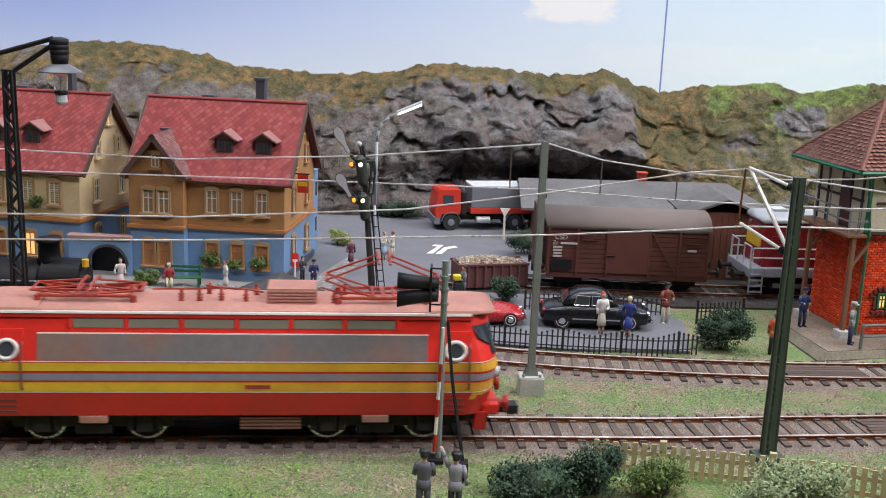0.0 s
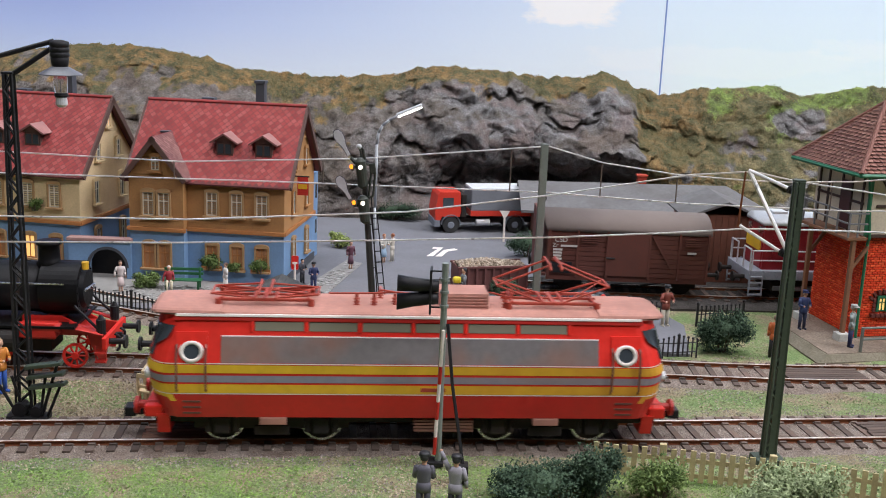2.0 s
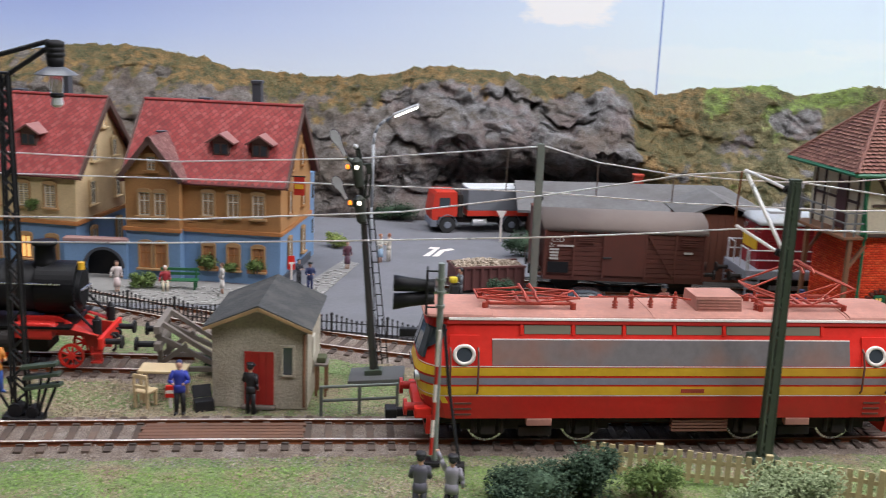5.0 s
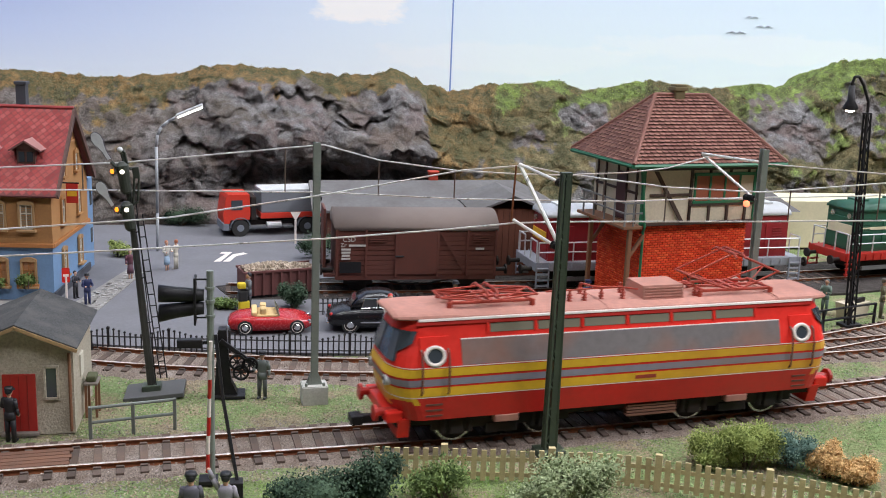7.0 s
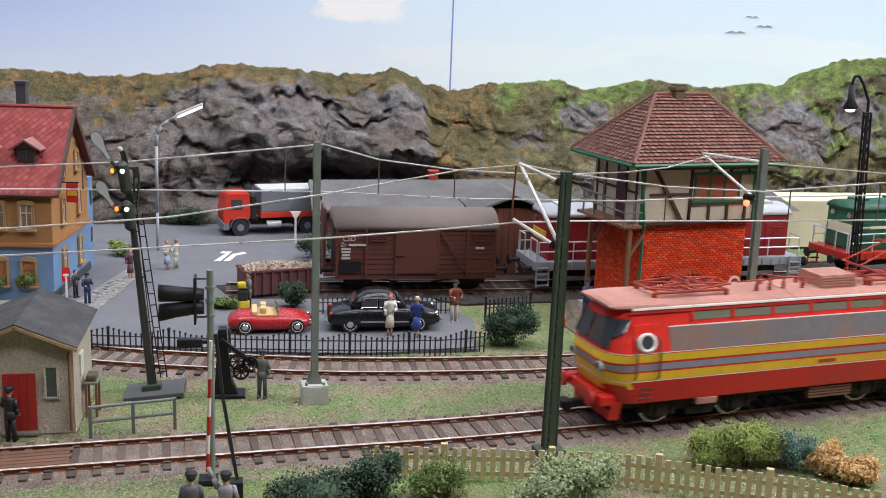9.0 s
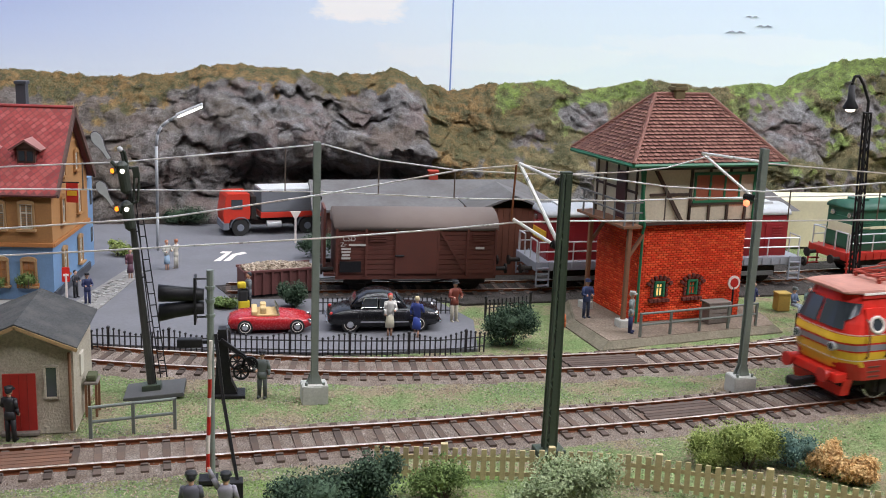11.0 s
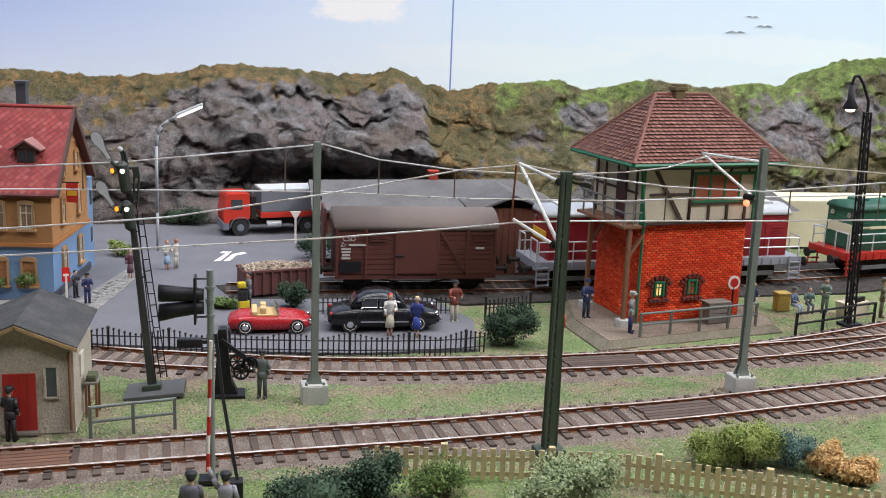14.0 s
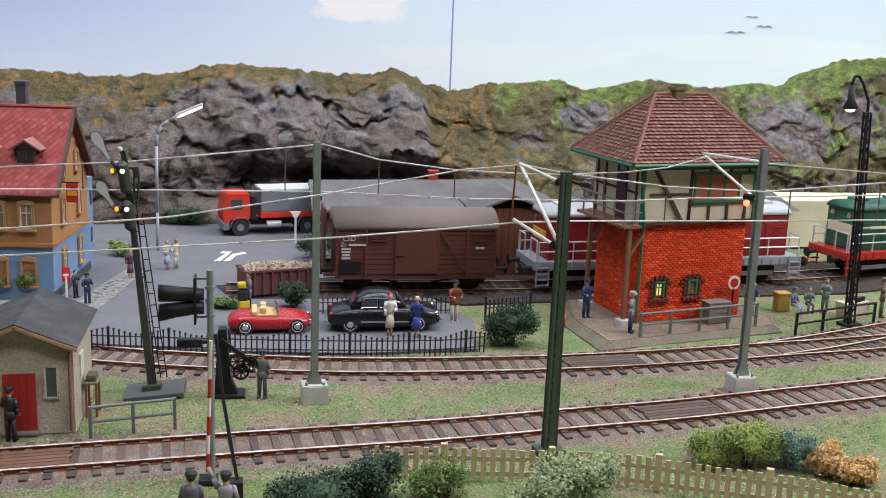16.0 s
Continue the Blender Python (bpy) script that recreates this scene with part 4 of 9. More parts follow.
def house(x, y, rz, wall, label, length, with_bay, flag):
    hs = thing("house", x, y, -0.1, rz, label, "house")
    D, ZC, ZE, ZR = 5.6, 2.38, 4.85, 7.85
    # lower storey: blue; upper storey: boards
    bm = bm_new(); box(bm, -length / 2, D / 2, 0, length, D, ZC)
    part("lower_wall", bm, M_BLUEWALL, hs, "blue plastered ground floor")
    bm = bm_new(); boards(bm, -length, 0, 0.0, ZC, ZE)
    box(bm, -length / 2, D / 2 + 0.1, ZC, length - 0.1, D - 0.3, ZE - ZC)
    part("front_wall", bm, wall, hs, "lapped board wall")
    bm = bm_new(); gable_wall(bm, 0.0, 0.0, D, ZC, ZE, ZR - 0.1)
    part("gable_wall", bm, wall, hs, "lapped board gable")
    bm = bm_new(); gable_wall(bm, -length + 0.2, 0.0, D, ZC, ZE, ZR - 0.1)
    part("gable_wall", bm, wall, hs, "lapped board gable")
    bm = bm_new()
    box(bm, -length / 2, -0.05, ZC - 0.1, length + 0.16, 0.2, 0.18, 0.03)
    box(bm, 0.02, D / 2, ZC - 0.1, 0.2, D + 0.16, 0.18, 0.03)
    part("cornice", bm, M_TRIMWOOD, hs, "orange-brown wooden cornice")
    bm = bm_new(); box(bm, 0.03, D / 2, 0, 0.12, D + 0.05, 0.35, 0.02)
    part("plinth", bm, M_SLATE, hs, "dark stone plinth")
    roof = gable_roof(hs, -length, 0, 0, D, ZE, ZR, 0.32, M_TILE_RED, int(length * 3.6), 13)
    k = (ZR - ZE) / (D / 2)
    fx = (-3.3, -2.15, -1.0) if with_bay else (-5.2, -4.0, -2.5, -1.2)
    for wx in fx:
        window(hs, P(wx, -0.03, 3.05), 0.5, 1.05, M_CURTAIN, M_SURROUND, M_SASH, "tall arched window with pale sashes")
        window(hs, P(wx, -0.02, 0.62), 0.5, 1.05, M_LIT if (not with_bay and wx in (-2.5, -5.2)) else M_WARMPANE, M_SURROUND, M_TRIMWOOD, "arched ground-floor window with brown shutters")
    for wy, wz, hh, ww in ((1.5, 3.05, 1.05, 0.45), (4.0, 3.05, 1.05, 0.45), (1.75, 5.05, 0.75, 0.4), (3.75, 5.05, 0.75, 0.4), (2.8, 6.5, 0.5, 0.32), (1.5, 0.75, 1.1, 0.45), (4.0, 0.75, 1.1, 0.45)):
        window(hs, P(0.04, wy, wz, 90), ww, hh, M_GLASS if wz < 6 else M_LIT, wall if wz > 2 else M_SURROUND, M_SASH, "gable window with pale sashes")
    # chimney with cap and roof vents
    bm = bm_new()
    box(bm, -1.95, D / 2 + 0.35, ZR - 0.5, 0.42, 0.42, 1.5, 0.02)
    box(bm, -1.95, D / 2 + 0.35, ZR + 0.95, 0.52, 0.52, 0.14, 0.02)
    part("chimney", bm, M_SLATE, roof, "tall dark chimney")
    bm = bm_new()
    box(bm, -4.6, D / 2 + 0.8, ZR - 0.6, 0.6, 0.5, 0.75, 0.03)
    part("chimney", bm, M_SLATE, roof, "low grey chimney")
    for dx in ((-2.95, -1.15) if with_bay else (-4.4, -2.6)):
        yb, zb = 0.75, ZE + 0.75 * k
        bm = bm_new(); box(bm, dx, yb + 0.45, zb - 0.05, 0.75, 0.9, 0.72)
        dm = part("dormer", bm, M_BARGE, roof, "small dormer")
        bm = bm_new()
        for s in (-1, 1):
            slab(bm, (dx, yb - 0.2, zb + 1.05), (dx + s * 0.68, yb - 0.2, zb + 0.62), (dx + s * 0.68, yb + 1.15, zb + 0.62), (dx, yb + 1.3, zb + 1.05), 0.07)
        part("dormer_roof", bm, M_TILE_GREY, dm, "faded tiled dormer roof")
        bm = bm_new(); prism(bm, [(dx - 0.5, zb + 0.67), (dx + 0.5, zb + 0.67), (dx, zb + 0.98)], "y", yb - 0.06, yb + 0.02)
        part("dormer_gable", bm, M_BARGE, dm)
        for q in (-0.17, 0.17):
            bm = bm_new(); box(bm, dx + q, yb - 0.02, zb + 0.12, 0.24, 0.05, 0.42)
            part("dormer_pane", bm, M_GLASS, dm, "dark dormer pane")
    bm = bm_new(); box(bm, -5.95, 1.5, ZE + 1.5 * k + 0.05, 0.45, 0.4, 0.08, 0.02)
    part("skylight", bm, M_SLATE, roof, "small roof light")
    if with_bay:
        bx0, bx1, by = -6.95, -4.45, -0.5
        bm = bm_new(); box(bm, (bx0 + bx1) / 2, by / 2, 0, bx1 - bx0, -by, ZC)
        bay = part("bay", bm, M_BLUEWALL, hs, "projecting bay")
        bm = bm_new(); boards(bm, bx0, bx1, by, ZC, ZE)
        box(bm, (bx0 + bx1) / 2, by / 2 + 0.1, ZC, bx1 - bx0 - 0.02, -by, ZE - ZC)
        part("bay_wall", bm, wall, bay)
        bm = bm_new(); xm = (bx0 + bx1) / 2
        for i in range(10):
            a, b = i / 10, (i + 1) / 10
            hw = (bx1 - bx0) / 2 * (1 - b)
            if hw > 0.03:
                prism(bm, [(by - 0.03, ZE + 1.6 * a), (by, ZE + 1.6 * b), (by + 0.2, ZE + 1.6 * b), (by + 0.2, ZE + 1.6 * a)], "x", xm - hw, xm + hw)
        part("bay_gable", bm, wall, bay)
        bm = bm_new()
        zt = ZE + 1.72
        for s in (-1, 1):
            xe = xm + s * ((bx1 - bx0) / 2 + 0.28)
            slab(bm, (xm, by - 0.35, zt), (xe, by - 0.35, ZE - 0.2), (xe, 0.4, ZE - 0.2), (xm, 1.8, zt), 0.1)
        broof = part("bay_roof", bm, M_ROOFBASE, bay, "pink-grey tiled bay roof")
        bm = bm_new()
        for s in (-1, 1):
            xe = xm + s * ((bx1 - bx0) / 2 + 0.28)
            o, v = Vector((xe, by - 0.35, ZE - 0.2)), Vector((xm - xe, 0, zt - ZE + 0.2))
            hh = v.length
            diamond_roof(bm, o, Vector((0, 1, 0)), v.normalized(), 9, 9, 2.15, hh, lambda q: 0.75 + 1.4 * q / hh)
        tagged(part("roof_tiles", bm, M_TILE_GREY, broof, "faded diamond tiles"), kind="stuff")
        for s in (-1, 1):
            xe = xm + s * ((bx1 - bx0) / 2 + 0.28)
            bm = bm_new(); slab(bm, (xm, by - 0.4, zt + 0.03), (xe, by - 0.4, ZE - 0.17), (xe, by - 0.34, ZE - 0.17), (xm, by - 0.34, zt + 0.03), 0.22)
            part("barge_board", bm, M_BARGE, bay, "dark barge board")
        bm = bm_new(); box(bm, xm, by - 0.05, ZC - 0.1, bx1 - bx0 + 0.2, 0.2, 0.18, 0.03)
        part("cornice", bm, M_TRIMWOOD, bay)
        for q in (-0.36, 0.36):
            window(hs, P(xm + q, by - 0.03, 3.0), 0.5, 1.05, M_CURTAIN, M_SURROUND, M_SASH, "paired arched bay window")
            window(hs, P(xm + q, by - 0.02, 0.6), 0.5, 1.1, M_WARMPANE, M_SURROUND, M_TRIMWOOD, "paired ground-floor bay window")
        window(hs, P(xm, by - 0.03, ZE + 0.2), 0.36, 0.6, M_CURTAIN, wall, M_SASH, "small gable window")
        bm = bm_new(); box(bm, -0.8, D + 0.45, 0, 1.6, 1.0, 4.3)
        ext = part("stair_wing", bm, M_BLUEWALL, hs, "blue plastered stair wing")
        for z in (1.2, 3.0):
            bm = bm_new(); box(bm, 0.0, D + 0.6, z, 0.05, 0.3, 0.7)
            part("wing_window", bm, M_GLASS, ext, "narrow dark window")
    if flag:
        bm = bm_new(); box(bm, 0.5, 1.4, 3.95, 0.5, 0.04, 0.85, 0.01)
        sign = part("hanging_sign", bm, mat("sign_red", (0.55, 0.03, 0.02), 0.5), hs, "red and yellow hanging sign")
        bm = bm_new(); box(bm, 0.5, 1.39, 4.25, 0.42, 0.05, 0.22)
        part("sign_band", bm, M_YELLOW, sign)
        bm = bm_new(); rod(bm, (0, 1.4, 4.82), (0.8, 1.4, 4.82), 0.03)
        part("sign_arm", bm, M_BLACK, sign)
    return hs


house(-7.15, 45.75, -6, M_BROWNWALL, "brown boarded house with blue ground floor and red roof", 6.95, True, True)
house(-16.5, 46.4, -9, M_CREAMWALL, "cream boarded house with blue ground floor and red roof", 8.5, False, False)

# the gateway between the houses
gw = thing("gateway", -15.1, 45.75, -0.1, 0, "blue wall with a dark arched gateway and pink-brown coping", "wall")
bm = bm_new()
AR = 0.86
arc = [(AR * math.cos(a), 0.55 + AR * math.sin(a)) for a in [math.pi * k / 14 for k in range(15)]]
prism(bm, [(-1.75, 0), (-AR, 0)] + arc[::-1] + [(AR, 0), (1.05, 0), (1.05, 1.72), (-1.75, 1.72)], "y", 0, 0.35)
part("wall_panel", bm, M_BLUEWALL, gw)
bm = bm_new(); box(bm, -0.35, 0.17, 1.72, 2.9, 0.55, 0.16, 0.03)
part("coping", bm, mat("coping_stone", (0.34, 0.20, 0.18), 0.8), gw, "pink-brown coping")
bm = bm_new()
n = 14
loft(bm, [[Vector((r * math.cos(math.pi * k / n), y, 0.55 + r * math.sin(math.pi * k / n))) for r, y in ((AR - 0.03, -0.05), (AR + 0.09, -0.05), (AR + 0.09, 0.1), (AR - 0.03, 0.1))] for k in range(n + 1)])
part("arch_ring", bm, M_SLATE, gw, "dark arch ring")
bm = bm_new(); box(bm, 0, 0.9, 0, 2.0, 0.1, 1.6)
part("gate_leaf", bm, M_BLACK, gw, "dark gate")


# ---- signal box ----
M_BRICK = tiles_material("red_brick", ((0.0, (0.66, 0.05, 0.015)), (0.5, (0.78, 0.07, 0.02)), (1.0, (0.85, 0.13, 0.04))), 0.65)
M_MORTAR = mat("mortar", (0.42, 0.05, 0.025), 0.9)
M_TIMBER = mat("dark_timber", (0.06, 0.035, 0.025), 0.75, 0, 0.2, 3)
M_INFILL = mat("cream_infill", (0.60, 0.53, 0.40), 0.8, 0, 0.1, 2, (0.45, 0.36, 0.24), 0.4)
M_GREEN = mat("green_paint", (0.02, 0.17, 0.08), 0.5, 0, 0.15, 2)
M_TILE_BROWN = tiles_material("brown_roof_tiles", ((0.0, (0.17, 0.07, 0.053)), (0.5, (0.225, 0.10, 0.075)), (1.0, (0.28, 0.135, 0.10))))
M_OXIDE = mat("rust_brown_wood", (0.22, 0.10, 0.05), 0.7, 0, 0.2, 3)
M_RAILGREY = mat("grey_rail_paint", (0.20, 0.20, 0.20), 0.5, 0.1, 0.15, 3)


def bricks(bm, w, h, place, bw=0.24, bh=0.1, skip=()):
    rows_ = int(h / bh)
    for j in range(rows_):
        off = (j % 2) * bw / 2
        for i in range(-1, int(w / bw) + 1):
            a, b = max(0, i * bw + off + 0.012), min(w, (i + 1) * bw + off - 0.012)
            if b - a < 0.03:
                continue
            z0, z1 = j * bh + 0.01, (j + 1) * bh - 0.008
            if any(x0 < (a + b) / 2 < x1 and q0 < (z0 + z1) / 2 < q1 for x0, x1, q0, q1 in skip):
                continue
            d = 0.03 + 0.012 * random.random()
            v = [bm.verts.new(place(u, e, z)) for u, e, z in ((a, 0, z0), (b, 0, z0), (b, 0, z1), (a, 0, z1), (a + 0.01, d, z0 + 0.01), (b - 0.01, d, z0 + 0.01), (b - 0.01, d, z1 - 0.01), (a + 0.01, d, z1 - 0.01))]
            bm.faces.new(v[4:8])
            for k in range(4):
                bm.faces.new((v[k], v[(k + 1) % 4], v[4 + (k + 1) % 4], v[4 + k]))


def signal_box():
    sb = thing("signal_box", 16.75, 40.75, 0.08, 11, "red brick signal box with half-timbered upper floor and brown tiled roof", "signal box")
    W, D, ZB, ZU, ZE, ZR = 5.2, 3.4, 4.22, 6.62, 6.77, 9.32
    bm = bm_new(); box(bm, W / 2, D / 2, -0.25, W, D, ZB + 0.25)
    base = part("brick_base", bm, M_MORTAR, sb, "bright red brick ground floor")
    wins = ((0.8, 1.4, 1.0, 1.85), (2.42, 3.02, 1.0, 1.85))
    bm = bm_new(); bricks(bm, W, ZB, lambda u, e, z: Vector((u, -e, z)), skip=wins)
    tagged(part("brickwork", bm, M_BRICK, base, "red bricks in running bond"), kind="stuff")
    bm = bm_new(); bricks(bm, D, ZB, lambda u, e, z: Vector((-e, D - u, z)))
    tagged(part("brickwork", bm, M_BRICK, base, "red bricks in running bond"), kind="stuff")
    M_DBR = mat("dark_brick", (0.14, 0.03, 0.02), 0.8)
    for k, (x0, x1, z0, z1) in enumerate(wins):
        xm = (x0 + x1) / 2
        win = window(sb, P(xm, -0.03, 1.08), 0.32, 0.56, M_LIT if k == 0 else M_BRICK, M_GREEN, M_GREEN, "small lit window with green frame" if k == 0 else "small green-framed window", False, False)
        for i in range(7):
            a = math.pi * (0.18 + 0.64 * i / 6)
            bm = bm_new(); box(bm, 0, -0.07, 0, 0.12, 0.14, 0.17, 0.015, Matrix.Translation((xm + 0.55 * math.cos(a), 0, 1.32 + 0.5 * math.sin(a))) @ Matrix.Rotation(math.pi / 2 - a, 4, "Y"))
            part("arch_brick", bm, M_DBR, base, "dark arch brick")
        for i in range(5):
            bm = bm_new(); box(bm, xm - 0.4 + 0.2 * i, -0.08, 0.84, 0.17, 0.2, 0.14, 0.015)
            part("sill_brick", bm, M_DBR, base, "dark sill brick")
        for s in (-1, 1):
            for i in range(3):
                bm = bm_new(); box(bm, xm + s * 0.36, -0.05, 1.05 + 0.2 * i, 0.12, 0.1, 0.15, 0.015)
                part("jamb_brick", bm, M_DBR, base)
    # upper floor
    x0, x1, y0 = -0.25, W + 0.2, -0.22
    bm = bm_new(); box(bm, (x0 + x1) / 2, D / 2, ZB, x1 - x0, D + 0.44, ZU - ZB)
    up = part("upper_floor", bm, M_INFILL, sb, "cream plastered half-timbered upper floor")
    def beam(x, z, w, h, lab="dark timber beam", m=M_TIMBER):
        b_ = bm_new(); box(b_, x, y0 - 0.02, z, w, 0.08, h, 0.012)
        part("beam", b_, m, up, lab)
    beam((x0 + x1) / 2, ZB - 0.05, x1 - x0, 0.13)
    beam((x0 + x1) / 2, ZU - 0.18, x1 - x0, 0.16)
    beam(1.1, ZB + 1.15, 1.9, 0.11)
    beam((2.1 + x1) / 2, ZB + 0.72, x1 - 2.1, 0.13)
    for x in (2.1, 3.05, 3.95, 4.85):
        beam(x, ZB, 0.12, 0.8)
    beam(2.1, ZB, 0.12, ZU - ZB)
    for x in (3.0, 4.0, 4.9):
        beam(x, ZU - 0.4, 0.1, 0.3)
    beam(x0 + 0.08, ZB - 0.05, 0.16, ZU - ZB, "green corner post", M_GREEN)
    beam(x1 - 0.08, ZB - 0.05, 0.16, ZU - ZB, "green corner post", M_GREEN)
    bm = bm_new(); a = Vector((0.35, y0 - 0.05, ZU - 0.2)); b = Vector((1.75, y0 - 0.05, ZB + 0.05))
    slab(bm, a + Vector((-0.09, 0, 0)), a + Vector((0.09, 0, 0)), b + Vector((0.09, 0, 0)), b + Vector((-0.09, 0, 0)), 0.06)
    part("brace", bm, M_TIMBER, up, "slanting timber brace")
    # the long window with panes drawn with blinds
    M_BLIND = mat("orange_blind", (0.36, 0.10, 0.05), 0.55, 0, 0.12, 2)
    bm = bm_new()
    box(bm, (2.2 + x1 - 0.1) / 2, y0 - 0.05, ZB + 0.83, x1 - 2.3, 0.06, 0.1)
    box(bm, (2.2 + x1 - 0.1) / 2, y0 - 0.05, ZU - 0.42, x1 - 2.3, 0.06, 0.12)
    for k in range(5):
        box(bm, 2.28 + 0.73 * k, y0 - 0.045, ZB + 0.93, 0.08, 0.06, 1.06)
    part("window_frame", bm, M_GREEN, up, "green frame of the long window")
    for k in range(4):
        bm = bm_new(); box(bm, 2.645 + 0.73 * k, y0 - 0.015, ZB + 0.93, 0.65, 0.03, 1.06)
        part("pane", bm, M_BLIND if k < 3 else M_INFILL, up, "pane with orange blind" if k < 3 else "pale blank panel")
    # west side: door, posts and balcony
    for y, w in ((0.1, 0.1), (0.9, 0.1), (1.6, 0.1), (2.6, 0.1), (3.3, 0.1)):
        bm = bm_new(); box(bm, x0 - 0.02, y, ZB, 0.07, w, ZU - ZB)
        part("beam", bm, M_TIMBER, up, "dark timber post")
    bm = bm_new(); box(bm, x0 - 0.02, D / 2, ZB + 1.2, 0.07, D, 0.1)
    part("beam", bm, M_TIMBER, up)
    bm = bm_new(); box(bm, x0 - 0.03, 1.25, ZB + 0.05, 0.08, 0.7, 1.95)
    part("door", bm, mat("dark_door", (0.07, 0.02, 0.02), 0.5), up, "dark wooden balcony door")
    bm = bm_new(); box(bm, x0 - 0.42, D / 2 - 0.2, ZB - 0.12, 0.85, D + 0.6, 0.12, 0.02)
    bal = part("balcony", bm, M_OXIDE, sb, "brown wooden balcony")
    for y in (-0.45, 0.4, 1.2, 2.1, 3.0):
        bm = bm_new(); box(bm, x0 - 0.8, y, ZB, 0.06, 0.06, 0.95)
        part("baluster", bm, M_RAILGREY, bal)
    for x in (x0 - 0.4,):
        bm = bm_new(); box(bm, x, -0.45, ZB, 0.06, 0.06, 0.95)
        part("baluster", bm, M_RAILGREY, bal)
    for z in (0.5, 0.92):
        bm = bm_new()
        box(bm, x0 - 0.8, D / 2 - 0.3, ZB + z, 0.06, D + 0.4, 0.06)
        box(bm, x0 - 0.4, -0.45, ZB + z, 0.8, 0.06, 0.06)
        part("railing", bm, M_RAILGREY, bal, "grey handrail")
    for px_, py_ in ((-0.72, -0.35), (-0.85, 2.6)):
        bm = bm_new(); box(bm, px_, py_, 0.3, 0.17, 0.17, ZB - 0.4, 0.02)
        post = part("balcony_post", bm, M_OXIDE, sb, "brown timber post")
        bm = bm_new(); box(bm, px_, py_, -0.25, 0.5, 0.5, 0.55, 0.04)
        part("post_base", bm, M_CONCRETE, post, "concrete footing")
        bm = bm_new(); slab(bm, (px_, py_ - 0.06, 3.0), (px_, py_ + 0.06, 3.0), (px_ + 0.6, py_ + 0.06, 3.85), (px_ + 0.6, py_ - 0.06, 3.85), 0.12)
        part("knee_brace", bm, M_OXIDE, post)
    # roof: hipped, tiled
    ox, oy = 0.85, 0.9
    c = [Vector((x0 - ox, -oy, ZE)), Vector((x1 + ox, -oy, ZE)), Vector((x1 + ox, D + oy, ZE)), Vector((x0 - ox, D + oy, ZE))]
    r0, r1 = Vector((1.25, D / 2, ZR)), Vector((3.85, D / 2, ZR))
    bm = bm_new()
    v = [bm.verts.new(p) for p in c] + [bm.verts.new(r0), bm.verts.new(r1)]
    for q in ((0, 1, 5, 4), (1, 2, 5), (2, 3, 4, 5), (3, 0, 4), (3, 2, 1, 0)):
        bm.faces.new([v[i] for i in q])
    roof = part("roof", bm, mat("signal_box_underlay", (0.06, 0.025, 0.02), 0.85), sb, "brown tiled hipped roof")
    bm = bm_new()
    def hip_tiles(a, b, ta, tb, rows_=20, pitch=0.27):
        nrm = (b - a).cross(ta - a).normalized()
        for j in range(rows_):
            f0, f1 = j / rows_, (j + 1.25) / rows_
            p0, p1 = a.lerp(ta, f0), b.lerp(tb, f0)
            q0, q1 = a.lerp(ta, min(1, f1)), b.lerp(tb, min(1, f1))
            L = (p1 - p0).length
            d = (p1 - p0).normalized()
            up_ = (q0 - p0) - d * (q0 - p0).dot(d)
            n = max(1, int(L / pitch))
            for i in range(n):
                s0 = L * (i + (0.25 if j % 2 else 0)) / n
                w = L / n * 0.94
                s1 = min(L, s0 + w)
                lo = [(s0, 0.22, 0.06), (s0 + w * 0.28, 0.0, 0.095), (s0 + w * 0.72, 0.0, 0.095), (s1, 0.22, 0.06), (s1, 1.0, 0.01), (s0, 1.0, 0.01)]
                shift = (q0 - p0).dot(d)
                pts = []
                for s_, t_, h_ in lo:
                    # keep inside the hips
                    lim0, lim1 = shift * t_, L - ((p1 - q1).dot(d)) * t_
                    pts.append(p0 + d * min(max(s_, lim0), lim1) + up_ * t_ + nrm * h_)
                if (pts[1] - pts[2]).length > 0.02:
                    bm.faces.new([bm.verts.new(p) for p in pts])
    hip_tiles(c[0], c[1], r0, r1)
    hip_tiles(c[3], c[0], r0, r0)
    hip_tiles(c[1], c[2], r1, r1)
    tagged(part("roof_tiles", bm, M_TILE_BROWN, roof, "brown beaver-tail tiles"), kind="stuff")
    for a, b in ((c[0], r0), (c[1], r1), (r0, r1), (c[3], r0)):
        n = 16
        for i in range(n):
            p, q = a.lerp(b, i / n), a.lerp(b, (i + 1.15) / n if i < n - 1 else 1)
            bm = bm_new(); rod(bm, p + Vector((0, 0, 0.02)), q + Vector((0, 0, 0.05)), 0.1, 0.08, seg=7)
            part("ridge_tile", bm, M_TILE_BROWN, roof)
    bm = bm_new()
    for a, b in ((c[0], c[1]), (c[1], c[2]), (c[3], c[0])):
        rod(bm, a + Vector((0, 0, -0.05)), b + Vector((0, 0, -0.05)), 0.09, seg=6)
    part("gutter", bm, M_GREEN, roof, "green rain gutter")
    bm = bm_new(); box(bm, (x0 + x1) / 2, D / 2, ZE - 0.2, x1 - x0 + 0.9, D + 1.0, 0.15)
    part("eaves", bm, M_GREEN, roof, "green eaves board")
    bm = bm_new()
    box(bm, 2.35, D / 2, ZR - 0.3, 0.45, 0.45, 0.55, 0.02)
    box(bm, 2.35, D / 2, ZR + 0.2, 0.62, 0.55, 0.16, 0.03)
    box(bm, 2.35, D / 2, ZR + 0.38, 0.5, 0.45, 0.09, 0.02)
    part("chimney", bm, mat("mossy_chimney", (0.17, 0.13, 0.06), 0.85), roof, "short mossy chimney")
    bm = bm_new()
